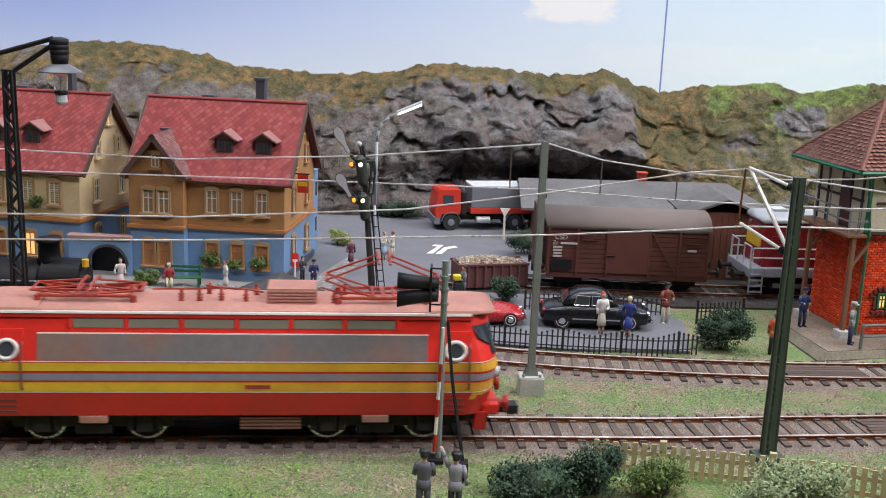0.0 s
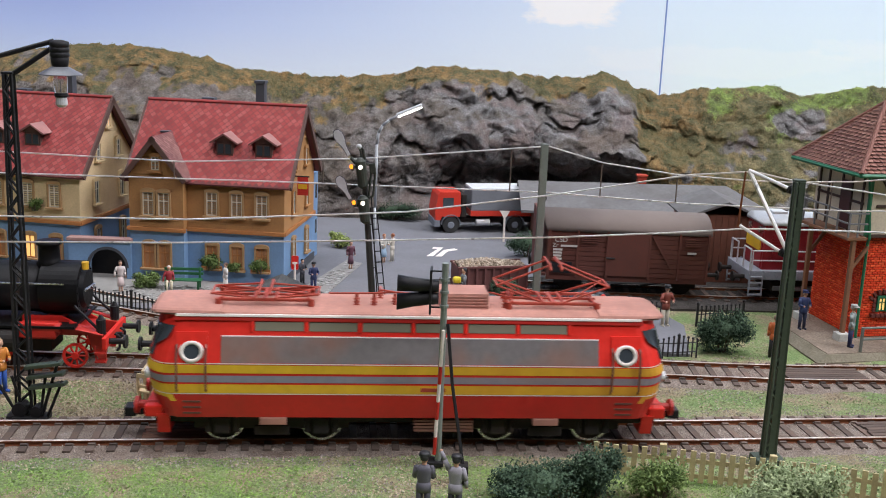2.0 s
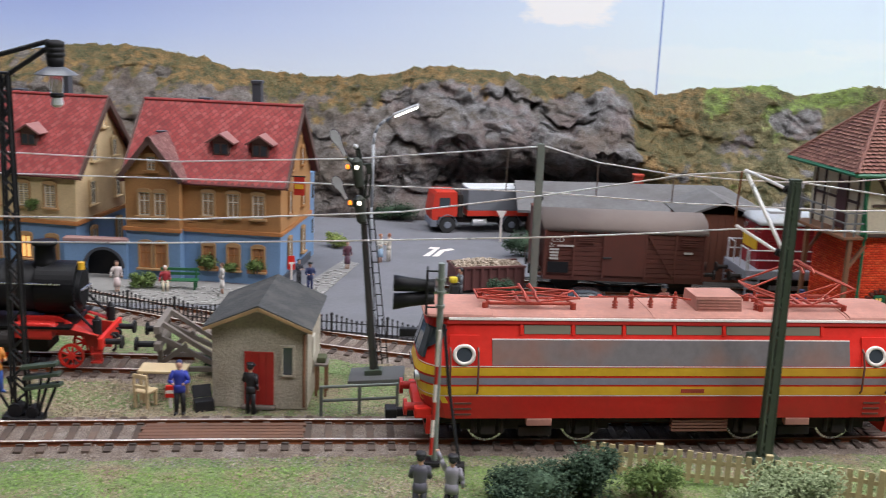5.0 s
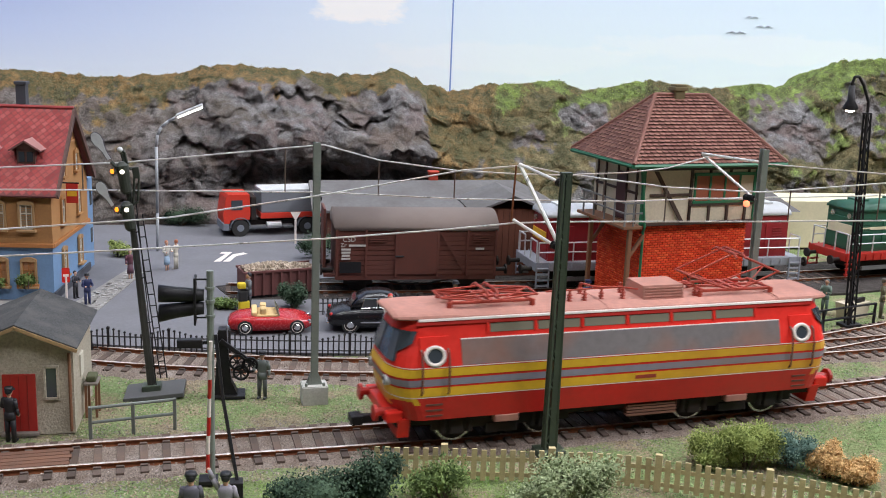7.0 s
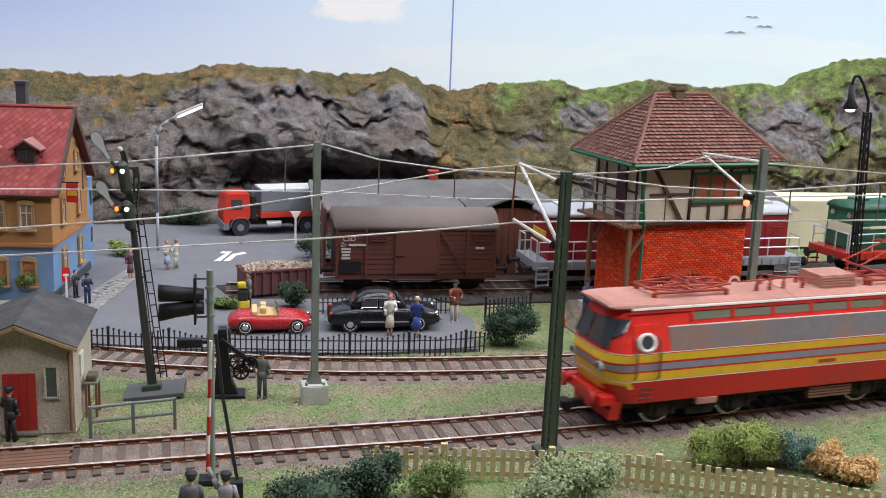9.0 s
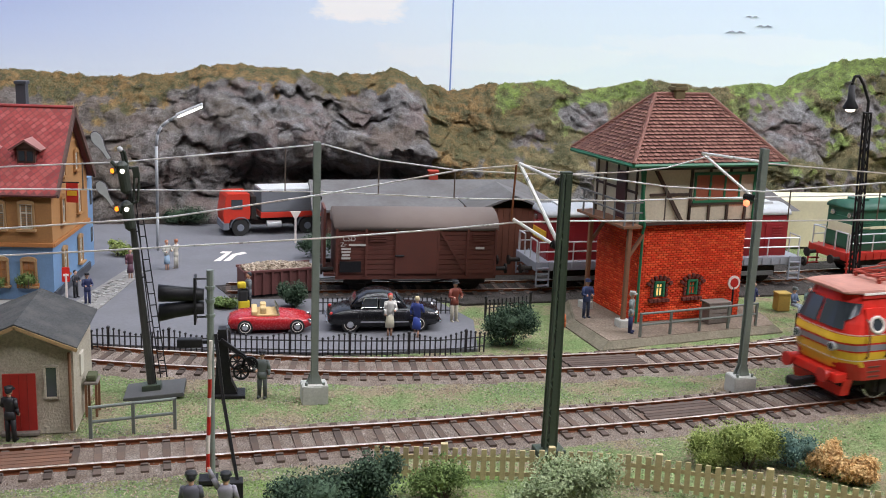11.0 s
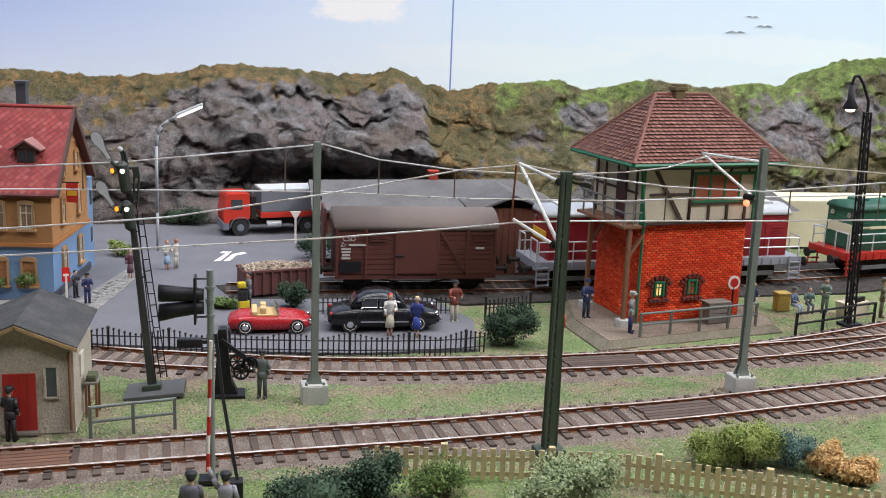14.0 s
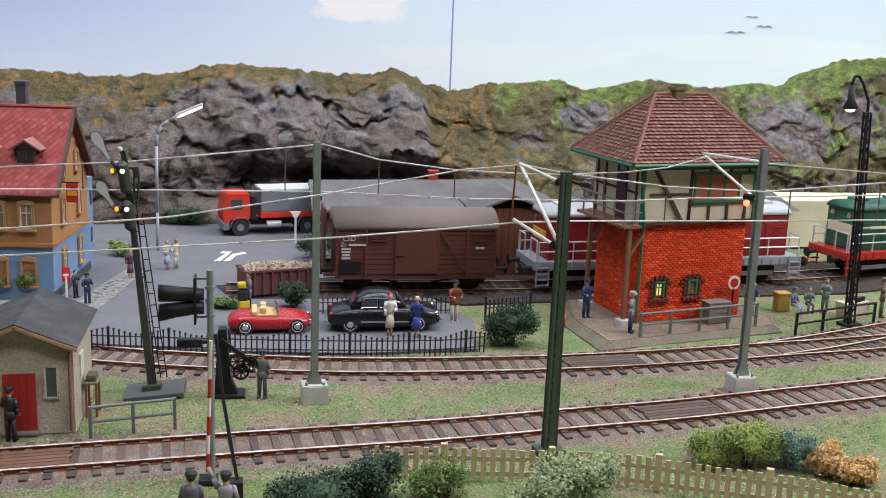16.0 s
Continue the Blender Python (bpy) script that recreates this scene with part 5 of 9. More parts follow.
    wire(bm, [(x0 - 0.1, y0 - 0.1, ZU), (x0 + 0.25, y0 - 0.05, ZB - 0.1), (0.05, -0.12, ZB - 0.3), (0.05, -0.12, 0)], 0.06, 8)
    part("downpipe", bm, M_GREEN, sb, "green downpipe")
    bm = bm_new(); rod(bm, (4.55, y0 - 0.05, ZB + 0.9), (4.55, y0 - 0.45, ZB + 1.0), 0.03)
    lamp = part("wall_lamp", bm, M_BLACK, sb, "small lit wall lamp")
    bm = bm_new(); bmesh.ops.create_icosphere(bm, subdivisions=2, radius=0.14, matrix=Matrix.Translation((4.55, y0 - 0.5, ZB + 0.85)))
    part("bulb", bm, glow("bulb_glow", (1.0, 0.15, 0.07), 4), lamp, "glowing orange-red bulb")
    return sb


signal_box()
# platform in front of the signal box
pf = thing("platform", 0, 0, -0.25, 0, "low mossy concrete platform round the signal box", "platform")
low_ring = [(14.4, 37.9), (23.1, 39.95), (23.4, 42.0), (22.4, 45.0), (14.9, 44.6), (13.95, 41.3)]
top_ring = [(14.85, 38.25), (22.85, 40.15), (23.1, 42.0), (22.3, 44.9), (15.05, 44.5), (14.35, 41.3)]
bm = bm_new()
loft(bm, [[Vector((x, y, z)) for x, y in r] for r, z in ((low_ring, 0.0), (low_ring, 0.08), (top_ring, 0.30))])
part("kerb", bm, mat("edge_concrete", (0.20, 0.175, 0.13), 0.95, 0, 0.3, 2, (0.11, 0.105, 0.07), 0.7, 0.6, 0.05, spec=0.1), pf, "sloping mossy concrete edge")
bm = bm_new()
prism(bm, [(x * 0.985 + 18.5 * 0.015, y * 0.97 + 41.5 * 0.03) for x, y in top_ring], "z", 0.25, 0.325)
part("surface", bm, mat("platform_dirt", (0.25, 0.20, 0.155), 0.95, 0, 0.35, 1.6, (0.13, 0.10, 0.075), 0.8, 0.6, 0.05, spec=0.1), pf, "trodden brown platform surface")


# ---- rolling stock ----
M_WAGON = mat("wagon_brown", (0.115, 0.033, 0.022), 0.7, 0, 0.15, 2, (0.065, 0.025, 0.018), 0.45, 0.1)
M_WAGONROOF = mat("wagon_roof", (0.145, 0.112, 0.098), 0.85, 0, 0.08, 1.2, (0.20, 0.16, 0.14), 0.4)
M_LETTER = mat("faded_white_lettering", (0.55, 0.52, 0.48), 0.7)


def label_text(parent, body, size, at, material, name="lettering"):
    cu = bpy.data.curves.new(name, "FONT")
    cu.body, cu.size, cu.extrude = body, size * K, 0.004 * K
    ob = new(name, cu)
    me = bpy.data.meshes.new_from_object(ob)
    bpy.data.objects.remove(ob)
    me.materials.append(material)
    t = new(name, me)
    t.matrix_basis, t.parent = at, parent
    return t


def wheel_pair(parent, x, r=0.5, mat_=None, half=0.78):
    for s in (-1, 1):
        bm = bm_new()
        rod(bm, (x, s * half - 0.06, r), (x, s * half + 0.06, r), r, seg=20)
        rod(bm, (x, s * half + 0.06, r), (x, s * half + 0.12, r), r * 0.35, seg=12)
        part("wheel", bm, mat_ or M_DARKGEAR, parent)


def buffers(parent, x, e, m=None):
    for s in (-1, 1):
        bm = bm_new()
        rod(bm, (x, s * 0.87, 1.0), (x + e * 0.5, s * 0.87, 1.0), 0.1, seg=10)
        rod(bm, (x + e * 0.5, s * 0.87, 1.0), (x + e * 0.58, s * 0.87, 1.0), 0.23, seg=14)
        part("buffer", bm, m or M_DARKGEAR, parent, "round buffer")


def box_wagon(x, y, rz):
    w = thing("box_wagon", x, y, 0, rz, "brown covered goods wagon with arched grey roof", "railway wagon")
    L, W = 7.3, 1.42
    bm = bm_new(); box(bm, 0, 0, 0.85, L, 2 * W - 0.06, 2.1)
    part("body", bm, M_WAGON, w, "reddish brown wagon body")
    # planks and posts on both sides
    for s in (-1, 1):
        n = 9
        for k in range(n):
            for x0, x1 in ((-L / 2 + 0.05, -0.95), (0.95, L / 2 - 0.05)):
                bm = bm_new(); box(bm, (x0 + x1) / 2, s * (W - 0.02), 0.9 + k * 2.0 / n, x1 - x0, 0.05, 2.0 / n - 0.025, 0.008)
                part("plank", bm, M_WAGON, w)
        for px_ in (-L / 2 + 0.06, -2.3, -0.95, 0.95, 2.3, L / 2 - 0.06):
            bm = bm_new(); box(bm, px_, s * (W + 0.02), 0.8, 0.1, 0.1, 2.15, 0.01)
            part("post", bm, M_WAGON, w)
        bm = bm_new(); box(bm, 0, s * (W + 0.03), 0.92, 1.85, 0.06, 1.95, 0.015)
        door = part("sliding_door", bm, M_WAGON, w, "brown sliding door")
        bm = bm_new(); a, b = Vector((1.05, s * (W + 0.04), 2.85)), Vector((2.2, s * (W + 0.04), 1.0))
        slab(bm, a + Vector((-0.06, 0, 0)), a + Vector((0.06, 0, 0)), b + Vector((0.06, 0, 0)), b + Vector((-0.06, 0, 0)), 0.05)
        part("brace", bm, M_WAGON, w)
        bm = bm_new(); rod(bm, (-1.0, s * (W + 0.08), 1.75), (-0.6, s * (W + 0.08), 1.75), 0.04, seg=6)
        part("door_latch", bm, M_BLACK, door, "black door latch")
        for hx in (-1.75, 2.9):
            for k in range(4):
                bm = bm_new(); box(bm, hx, s * (W + 0.05), 2.4 + k * 0.1, 0.75, 0.05, 0.06)
                part("vent_slat", bm, M_WAGON, w)
        bm = bm_new(); box(bm, 0, s * (W - 0.1), 0.65, L, 0.12, 0.2)
        part("solebar", bm, M_WAGON, w)
        for x0 in (-2.6, 2.6):
            bm = bm_new(); box(bm, x0, s * 0.98, 0.35, 1.3, 0.12, 0.35, 0.04)
            part("axle_guard", bm, M_DARKGEAR, w, "black axle guard with spring")
        bm = bm_new(); wire(bm, [(-2.0, s * 1.0, 0.65), (-0.7, s * 1.0, 0.38), (0.7, s * 1.0, 0.38), (2.0, s * 1.0, 0.65)], 0.045)
        part("truss_rod", bm, M_DARKGEAR, w, "thin truss rod")
    bm = bm_new()
    loft(bm, [[Vector((xx, (W + 0.06) * math.cos(a), 2.9 + 0.78 * math.sin(a))) for a in [math.pi * k / 14 for k in range(15)]] for xx in (-L / 2 - 0.06, L / 2 + 0.06)])
    part("roof", bm, M_WAGONROOF, w, "grey-brown arched roof", True)
    bm = bm_new(); box(bm, -L / 2 - 0.45, 0, 0.85, 0.12, 1.6, 2.9, 0.02); box(bm, -L / 2 - 0.25, 0, 0.75, 0.5, 2.4, 0.12)
    part("brake_cabin", bm, M_WAGON, w, "narrow brakeman's end wall")
    for x0 in (-2.6, 2.6):
        wheel_pair(w, x0)
    for e in (-1, 1):
        buffers(w, e * (L / 2 + 0.05), e)
    label_text(w, "CSD", 0.3, P(-L / 2 + 0.3, -W - 0.075, 2.42, 0, 90), M_LETTER)
    label_text(w, "Zr", 0.26, P(-L / 2 + 0.2, -W - 0.075, 2.18, 0, 90), M_LETTER)
    for k, (bw, bz) in enumerate(((0.75, 2.2), (0.42, 2.02), (0.4, 1.88), (0.36, 1.74), (0.4, 1.6))):
        bm = bm_new(); box(bm, -L / 2 + (0.95 if k == 0 else 0.45), -W - 0.075, bz, bw, 0.01, 0.09)
        part("lettering_bar", bm, M_LETTER, w, "faded white marking")
    bm = bm_new(); box(bm, -L / 2 + 0.65, -W - 0.07, 1.0, 0.95, 0.03, 0.5)
    part("chalk_panel", bm, M_BLACK, w, "black marking panel")
    bm = bm_new(); box(bm, 2.85, -W - 0.08, 2.05, 0.4, 0.01, 0.1)
    part("lettering_bar", bm, M_LETTER, w, "faded white marking")
    return w


wg = box_wagon(8.35, 47.42, 0.3)


# hopper of wood chips
M_RIBBED = mat("skip_brown", (0.13, 0.045, 0.04), 0.7, 0, 0.15, 2)
sk = thing("skip", 0.75, 45.75, -0.1, 15, "brown ribbed skip heaped with pale wood chips", "container")
bm = bm_new(); box(bm, 1.65, 0.65, 0.1, 3.3, 1.3, 1.05)
part("body", bm, M_RIBBED, sk)
for k in range(9):
    bm = bm_new(); box(bm, 0.05 + 0.4 * k, -0.03, 0.1, 0.09, 0.1, 1.05, 0.012)
    part("rib", bm, M_RIBBED, sk)
for sy in (-0.02, 1.32):
    bm = bm_new(); box(bm, 1.65, sy, 1.1, 3.4, 0.12, 0.1, 0.015)
    part("rim", bm, M_RIBBED, sk)
bm = bm_new()
for i in range(520):
    u, v = random.uniform(0.08, 3.2), random.uniform(0.08, 1.22)
    h = 1.12 + 0.33 * max(0, 1 - ((v - 0.65) / 0.65) ** 2) * (0.6 + 0.4 * math.sin(u * 1.2)) * random.uniform(0.75, 1)
    m = Matrix.Translation((u, v, h - 0.08)) @ Euler((random.uniform(0, 3), random.uniform(0, 3), random.uniform(0, 3))).to_matrix().to_4x4()
    box(bm, 0, 0, 0, 0.16, 0.11, 0.07, 0, m)
tagged(part("chip_heap", bm, tiles_material("pale_chips", ((0, (0.28, 0.22, 0.16)), (1, (0.55, 0.46, 0.36)))), sk, "heap of pale wood chips"), kind="stuff")
bm = bm_new(); box(bm, 1.65, 0.65, 0.0, 3.1, 1.2, 0.1)
part("skid", bm, M_BLACK, sk)


M_CHROME_LAMP = mat("lamp_chrome", (0.7, 0.7, 0.68), 0.2, 0.8, 0.05, 3)


def hood_loco(x, y, rz, body, roofm, frame_m, label, L, chevron, stripe=None):
    lo = thing("diesel_locomotive", x, y, 0, rz, label, "locomotive")
    bm = bm_new(); box(bm, 0, 0, 0.95, L, 2.7, 0.42, 0.04)
    fr = part("frame", bm, frame_m, lo, "painted deck frame")
    bm = bm_new()
    for k in range(int(L / 0.5)):
        box(bm, -L / 2 + 0.5 * k + 0.3, 0, 1.0, 0.06, 2.78, 0.3)
    part("frame_rib", bm, frame_m, fr)
    bm = bm_new()
    def ring(xx, w, h, z0=1.37):
        return [Vector((xx, -w, z0)), Vector((xx, -w, h - 0.35)), Vector((xx, -w * 0.75, h - 0.08)), Vector((xx, 0, h)), Vector((xx, w * 0.75, h - 0.08)), Vector((xx, w, h - 0.35)), Vector((xx, w, z0))]
    loft(bm, [ring(-L / 2 + 0.7, 1.05, 3.75), ring(L / 2 - 0.7, 1.05, 3.75)])
    hood = part("hood", bm, body, lo, "painted engine hood")
    bm = bm_new()
    rr = lambda xx: [Vector((xx, 1.12 * math.cos(a), 3.42 + 0.46 * math.sin(a))) for a in [math.pi * k / 10 for k in range(11)]]
    loft(bm, [rr(-L / 2 + 0.6), rr(L / 2 - 0.6)])
    part("hood_roof", bm, roofm, lo, "rounded roof", True)
    bm = bm_new()
    loft(bm, [[Vector((xx, s * 1.32, z)) for s, z in ((-1, 1.37), (-1, 3.7), (1, 3.7), (1, 1.37))] for xx in (-1.2, 1.2)])
    cab = part("cab", bm, body, lo, "driver's cab")
    for s in (-1, 1):
        bm = bm_new(); box(bm, 0, s * 1.33, 2.6, 1.7, 0.05, 0.75, 0.02)
        part("cab_window", bm, M_GLASS, cab, "dark cab window")
        for k in range(8):
            xx = -L / 2 + 1.5 + k * (L - 3) / 7
            if abs(xx) < 1.4:
                continue
            bm = bm_new(); box(bm, xx, s * 1.06, 1.7, 0.85, 0.05, 1.3, 0.02)
            part("hood_door", bm, body, hood, "hood door")
        if stripe:
            bm = bm_new(); box(bm, 0, s * 1.1, 2.5, L - 2.2, 0.03, 0.14)
            part("stripe", bm, stripe, hood, "pale waist stripe")
        # railings
        for k in range(9):
            xx = -L / 2 + 0.15 + k * (L - 0.3) / 8
            bm = bm_new(); rod(bm, (xx, s * 1.32, 1.37), (xx, s * 1.32, 2.3), 0.035, seg=6)
            part("stanchion", bm, M_SILVER, lo)
        for z in (1.85, 2.3):
            bm = bm_new(); rod(bm, (-L / 2 + 0.15, s * 1.32, z), (L / 2 - 0.15, s * 1.32, z), 0.035, seg=6)
            part("handrail", bm, M_SILVER, lo, "white handrail")
        for e in (-1, 1):
            for k in range(4):
                bm = bm_new(); box(bm, e * (L / 2 - 0.35), s * 1.36, 0.25 + 0.27 * k, 0.6, 0.2, 0.06)
                part("step", bm, frame_m, lo)
            for d in (-0.3, 0.3):
                bm = bm_new(); box(bm, e * (L / 2 - 0.35) + d, s * 1.42, 0.2, 0.06, 0.06, 1.2)
                part("step_side", bm, frame_m, lo)
    for e in (-1, 1):
        bm = bm_new(); box(bm, e * (L / 2 - 0.68), 0, 1.45, 0.08, 1.9, 1.6, 0.02)
        face = part("nose_panel", bm, body, lo)
        bm = bm_new(); box(bm, e * (L / 2 - 0.62), 0, 2.2, 0.06, 1.7, 0.5, 0.02)
        part("chevron_panel", bm, chevron, face, "yellow warning panel")
        bm = bm_new(); wire(bm, [(e * (L / 2 - 0.08), -1.25, 1.37), (e * (L / 2 - 0.08), -1.25, 2.35), (e * (L / 2 - 0.08), -0.4, 2.35), (e * (L / 2 - 0.08), -0.4, 1.37)], 0.04)
        part("end_rail", bm, M_SILVER, lo, "white end railing")
        bm = bm_new(); wire(bm, [(e * (L / 2 - 0.08), 1.25, 1.37), (e * (L / 2 - 0.08), 1.25, 2.35), (e * (L / 2 - 0.08), 0.4, 2.35), (e * (L / 2 - 0.08), 0.4, 1.37)], 0.04)
        part("end_rail", bm, M_SILVER, lo, "white end railing")
        buffers(lo, e * (L / 2), e)
        bm = bm_new(); box(bm, e * (L / 2 - 3), 0, 0.35, 3.6, 2.1, 0.5, 0.05)
        bg = part("bogie", bm, M_DARKGEAR, lo, "black bogie")
        for d in (-1.2, 1.2):
            wheel_pair(bg, e * (L / 2 - 3) + d, 0.5)
        for s in (-1, 1):
            bm = bm_new(); box(bm, e * (L / 2 - 3), s * 1.1, 0.4, 3.4, 0.12, 0.22, 0.03)
            part("bogie_beam", bm, M_RAILGREY, bg)
    for k in range(5):
        bm = bm_new(); box(bm, -L / 2 + 1.6 + k * (L - 3.2) / 4, 0, 3.84, 0.7, 0.8, 0.12, 0.03)
        part("roof_vent", bm, roofm, lo, "flat roof vent")
    for e in (-1, 1):
        for s in (-1, 1):
            bm = bm_new(); rod(bm, (e * (L / 2 - 0.68), s * 0.6, 3.15), (e * (L / 2 - 0.58), s * 0.6, 3.15), 0.14, seg=14)
            part("headlight", bm, M_CHROME_LAMP, lo, "round headlight")
    for s in (-1, 1):
        for k in range(6):
            xx = -L / 2 + 1.3 + k * (L - 2.6) / 5
            if abs(xx) > 1.4:
                bm = bm_new()
                for q in range(5):
                    box(bm, xx, s * 1.1, 2.25 + 0.13 * q, 0.55, 0.04, 0.05)
                part("louvre", bm, body, lo, "pressed louvre")
    bm = bm_new(); box(bm, 0, 0, 0.4, 3.2, 2.2, 0.6, 0.06)
    part("fuel_tank", bm, frame_m, lo)
    return lo


M_DARKRED = mat("dark_red_paint", (0.30, 0.018, 0.025), 0.4, 0, 0.1, 1.5)
M_FRAMEGREY = mat("frame_blue_grey", (0.18, 0.20, 0.24), 0.6, 0, 0.1, 2, (0.10, 0.10, 0.10), 0.5)
M_CREAM = mat("cream_paint", (0.72, 0.66, 0.45), 0.6, 0, 0.06, 1)
M_FRAMELIGHT = mat("frame_light_grey", (0.31, 0.33, 0.38), 0.5, 0, 0.1, 2, (0.22, 0.22, 0.24), 0.5)
hood_loco(20.7, 48.1, 5.0, M_DARKRED, M_SILVER, M_FRAMELIGHT, "dark red diesel locomotive with silver roof and white railings", 13.9, M_YELLOW)
M_LOCOGREEN = mat("loco_green", (0.02, 0.10, 0.06), 0.4, 0, 0.1, 1.5)
hood_loco(36.4, 50.5, 11.5, M_LOCOGREEN, M_LOCOGREEN, M_REDDARK, "green diesel locomotive with cream stripe and red frame", 12.5, M_CREAM, M_CREAM)

# ---- steam locomotive on the stub ----
M_BOILER = mat("sooty_black", (0.005, 0.005, 0.006), 0.5, 0, 0.3, 2, (0.012, 0.011, 0.010), 0.4, spec=0.18)


def steam_loco():
    lo = thing("steam_locomotive", -12.2, 34.5, 0, 2.5, "black steam locomotive with red wheels and front frame", "locomotive")
    bm = bm_new(); rod(bm, (-11, 0, 2.62), (-0.9, 0, 2.62), 0.86, seg=36)
    boiler = part("boiler", bm, M_BOILER, lo, "glossy black boiler", True)
    bm = bm_new(); rod(bm, (-1.3, 0, 2.62), (0.0, 0, 2.62), 0.92, seg=36)
    sm = part("smokebox", bm, M_BOILER, lo, "black smokebox")
    bm = bm_new(); rod(bm, (0.0, 0, 2.62), (0.12, 0, 2.62), 0.72, 0.6, seg=30)
    dr = part("smokebox_door", bm, M_BOILER, sm, "round smokebox door")
    bm = bm_new(); rod(bm, (0.12, -0.45, 2.62), (0.2, 0.45, 2.62), 0.05); rod(bm, (0.1, 0, 2.62), (0.32, 0, 2.62), 0.05)
    part("door_handle", bm, M_STEEL, dr)
    for k in range(6):
        bm = bm_new(); rod(bm, (-1.9 - 1.4 * k, 0, 2.62), (-1.98 - 1.4 * k, 0, 2.62), 0.885, seg=36)
        part("boiler_band", bm, M_DARKGEAR, boiler)
    bm = bm_new()
    loft(bm, [[Vector((-1.15 + r * math.cos(a), r * math.sin(a), z)) for a in [2 * math.pi * k / 18 for k in range(18)]] for r, z in ((0.5, 3.35), (0.36, 3.55), (0.34, 4.05), (0.42, 4.1), (0.42, 4.22), (0.3, 4.22))])
    part("chimney", bm, M_BOILER, lo, "black chimney with lipped top", True)
    bm = bm_new(); bmesh.ops.create_uvsphere(bm, u_segments=18, v_segments=10, radius=0.5, matrix=Matrix.Translation((-4.2, 0, 3.4)))
    part("steam_dome", bm, M_BOILER, lo, "round steam dome", True)
    bm = bm_new(); box(bm, -3.6, 0, 1.5, 7.2, 2.6, 0.08)
    part("running_board", bm, M_BOILER, lo)
    for s in (-1, 1):
        bm = bm_new(); prism(bm, [(0.9, 0.7), (0.9, 1.22), (0.35, 1.28), (-0.3, 1.62), (-0.6, 1.78), (-1.9, 1.78), (-1.9, 0.95), (-0.85, 0.95), (-0.7, 1.12), (0.25, 1.12), (0.45, 0.55), (0.6, 0.3), (0.8, 0.3)], "y", s * 0.62, s * 0.72)
        part("frame_plate", bm, M_REDDARK, lo, "red front frame plate")
        bm = bm_new(); slab(bm, (-0.3, s * 0.75, 1.66), (0.85, s * 0.75, 1.26), (0.85, s * 1.1, 1.26), (-0.3, s * 1.1, 1.5), 0.05)
        part("foot_board", bm, M_REDDARK, lo, "red sloping footboard")
        bm = bm_new(); wire(bm, [(1.06, s * 0.35, 1.1), (1.22, s * 0.35, 1.0), (1.22, s * 0.35, 0.6), (1.12, s * 0.38, 0.5)], 0.045, 7)
        part("brake_hose", bm, M_BLACK, lo, "black brake hose")
        bm = bm_new()
        for k in range(2):
            box(bm, 0.8, s * 1.15, 0.35 + 0.3 * k, 0.35, 0.3, 0.05)
        for d in (-0.16, 0.16):
            box(bm, 0.8 + d, s * 1.15, 0.3, 0.04, 0.06, 0.6)
        part("step", bm, M_REDDARK, lo, "red footstep")
        bm = bm_new(); box(bm, -1.25, s * 1.0, 1.15, 1.2, 0.5, 0.5, 0.05); rod(bm, (-1.9, s * 1.1, 1.5), (-0.5, s * 1.1, 1.5), 0.17, seg=14)
        part("valve_chest", bm, M_REDDARK, lo, "red valve chest")
    bm = bm_new(); box(bm, -0.2, 0, 1.2, 1.4, 1.24, 0.12, 0.02); box(bm, -0.9, 0, 1.3, 0.5, 1.2, 0.45, 0.03)
    part("saddle", bm, M_REDDARK, lo, "red smokebox saddle")
    bm = bm_new(); box(bm, 1.1, 0, 0.85, 0.25, 0.12, 0.2, 0.03); wire(bm, [(1.2, 0, 0.95), (1.38, 0, 0.85), (1.38, 0, 0.65), (1.28, 0, 0.6)], 0.05, 7)
    part("coupling_hook", bm, M_BLACK, lo, "black coupling hook")
    for k in range(20):
        a = 2 * math.pi * k / 20
        bm = bm_new(); rod(bm, (0.0, 0.84 * math.cos(a), 2.62 + 0.84 * math.sin(a)), (0.04, 0.84 * math.cos(a), 2.62 + 0.84 * math.sin(a)), 0.03, seg=6)
        part("rivet", bm, M_BOILER, sm)
    bm = bm_new(); box(bm, 0.95, 0, 0.82, 0.14, 2.6, 0.4, 0.03)
    part("buffer_beam", bm, M_RED, lo, "red buffer beam")
    buffers(lo, 1.02, 1, M_BLACK)
    for s in (-1, 1):
        bm = bm_new(); rod(bm, (-3.0, s * 1.1, 1.05), (-1.95, s * 1.1, 1.05), 0.42, seg=20)
        part("cylinder", bm, M_DARKGEAR, lo, "dark cylinder block")
        bm = bm_new(); rod(bm, (0.75, s * 0.85, 1.25), (0.75, s * 0.85, 1.75), 0.16, seg=12); rod(bm, (0.75, s * 0.85, 1.75), (0.75, s * 0.85, 1.9), 0.12, 0.05, seg=12)
        part("lantern", bm, M_BLACK, lo, "black lantern")
        bm = bm_new(); wire(bm, [(-0.1, s * 0.9, 2.2), (0.8, s * 0.95, 1.3)], 0.05)
        part("brace", bm, M_BLACK, lo)
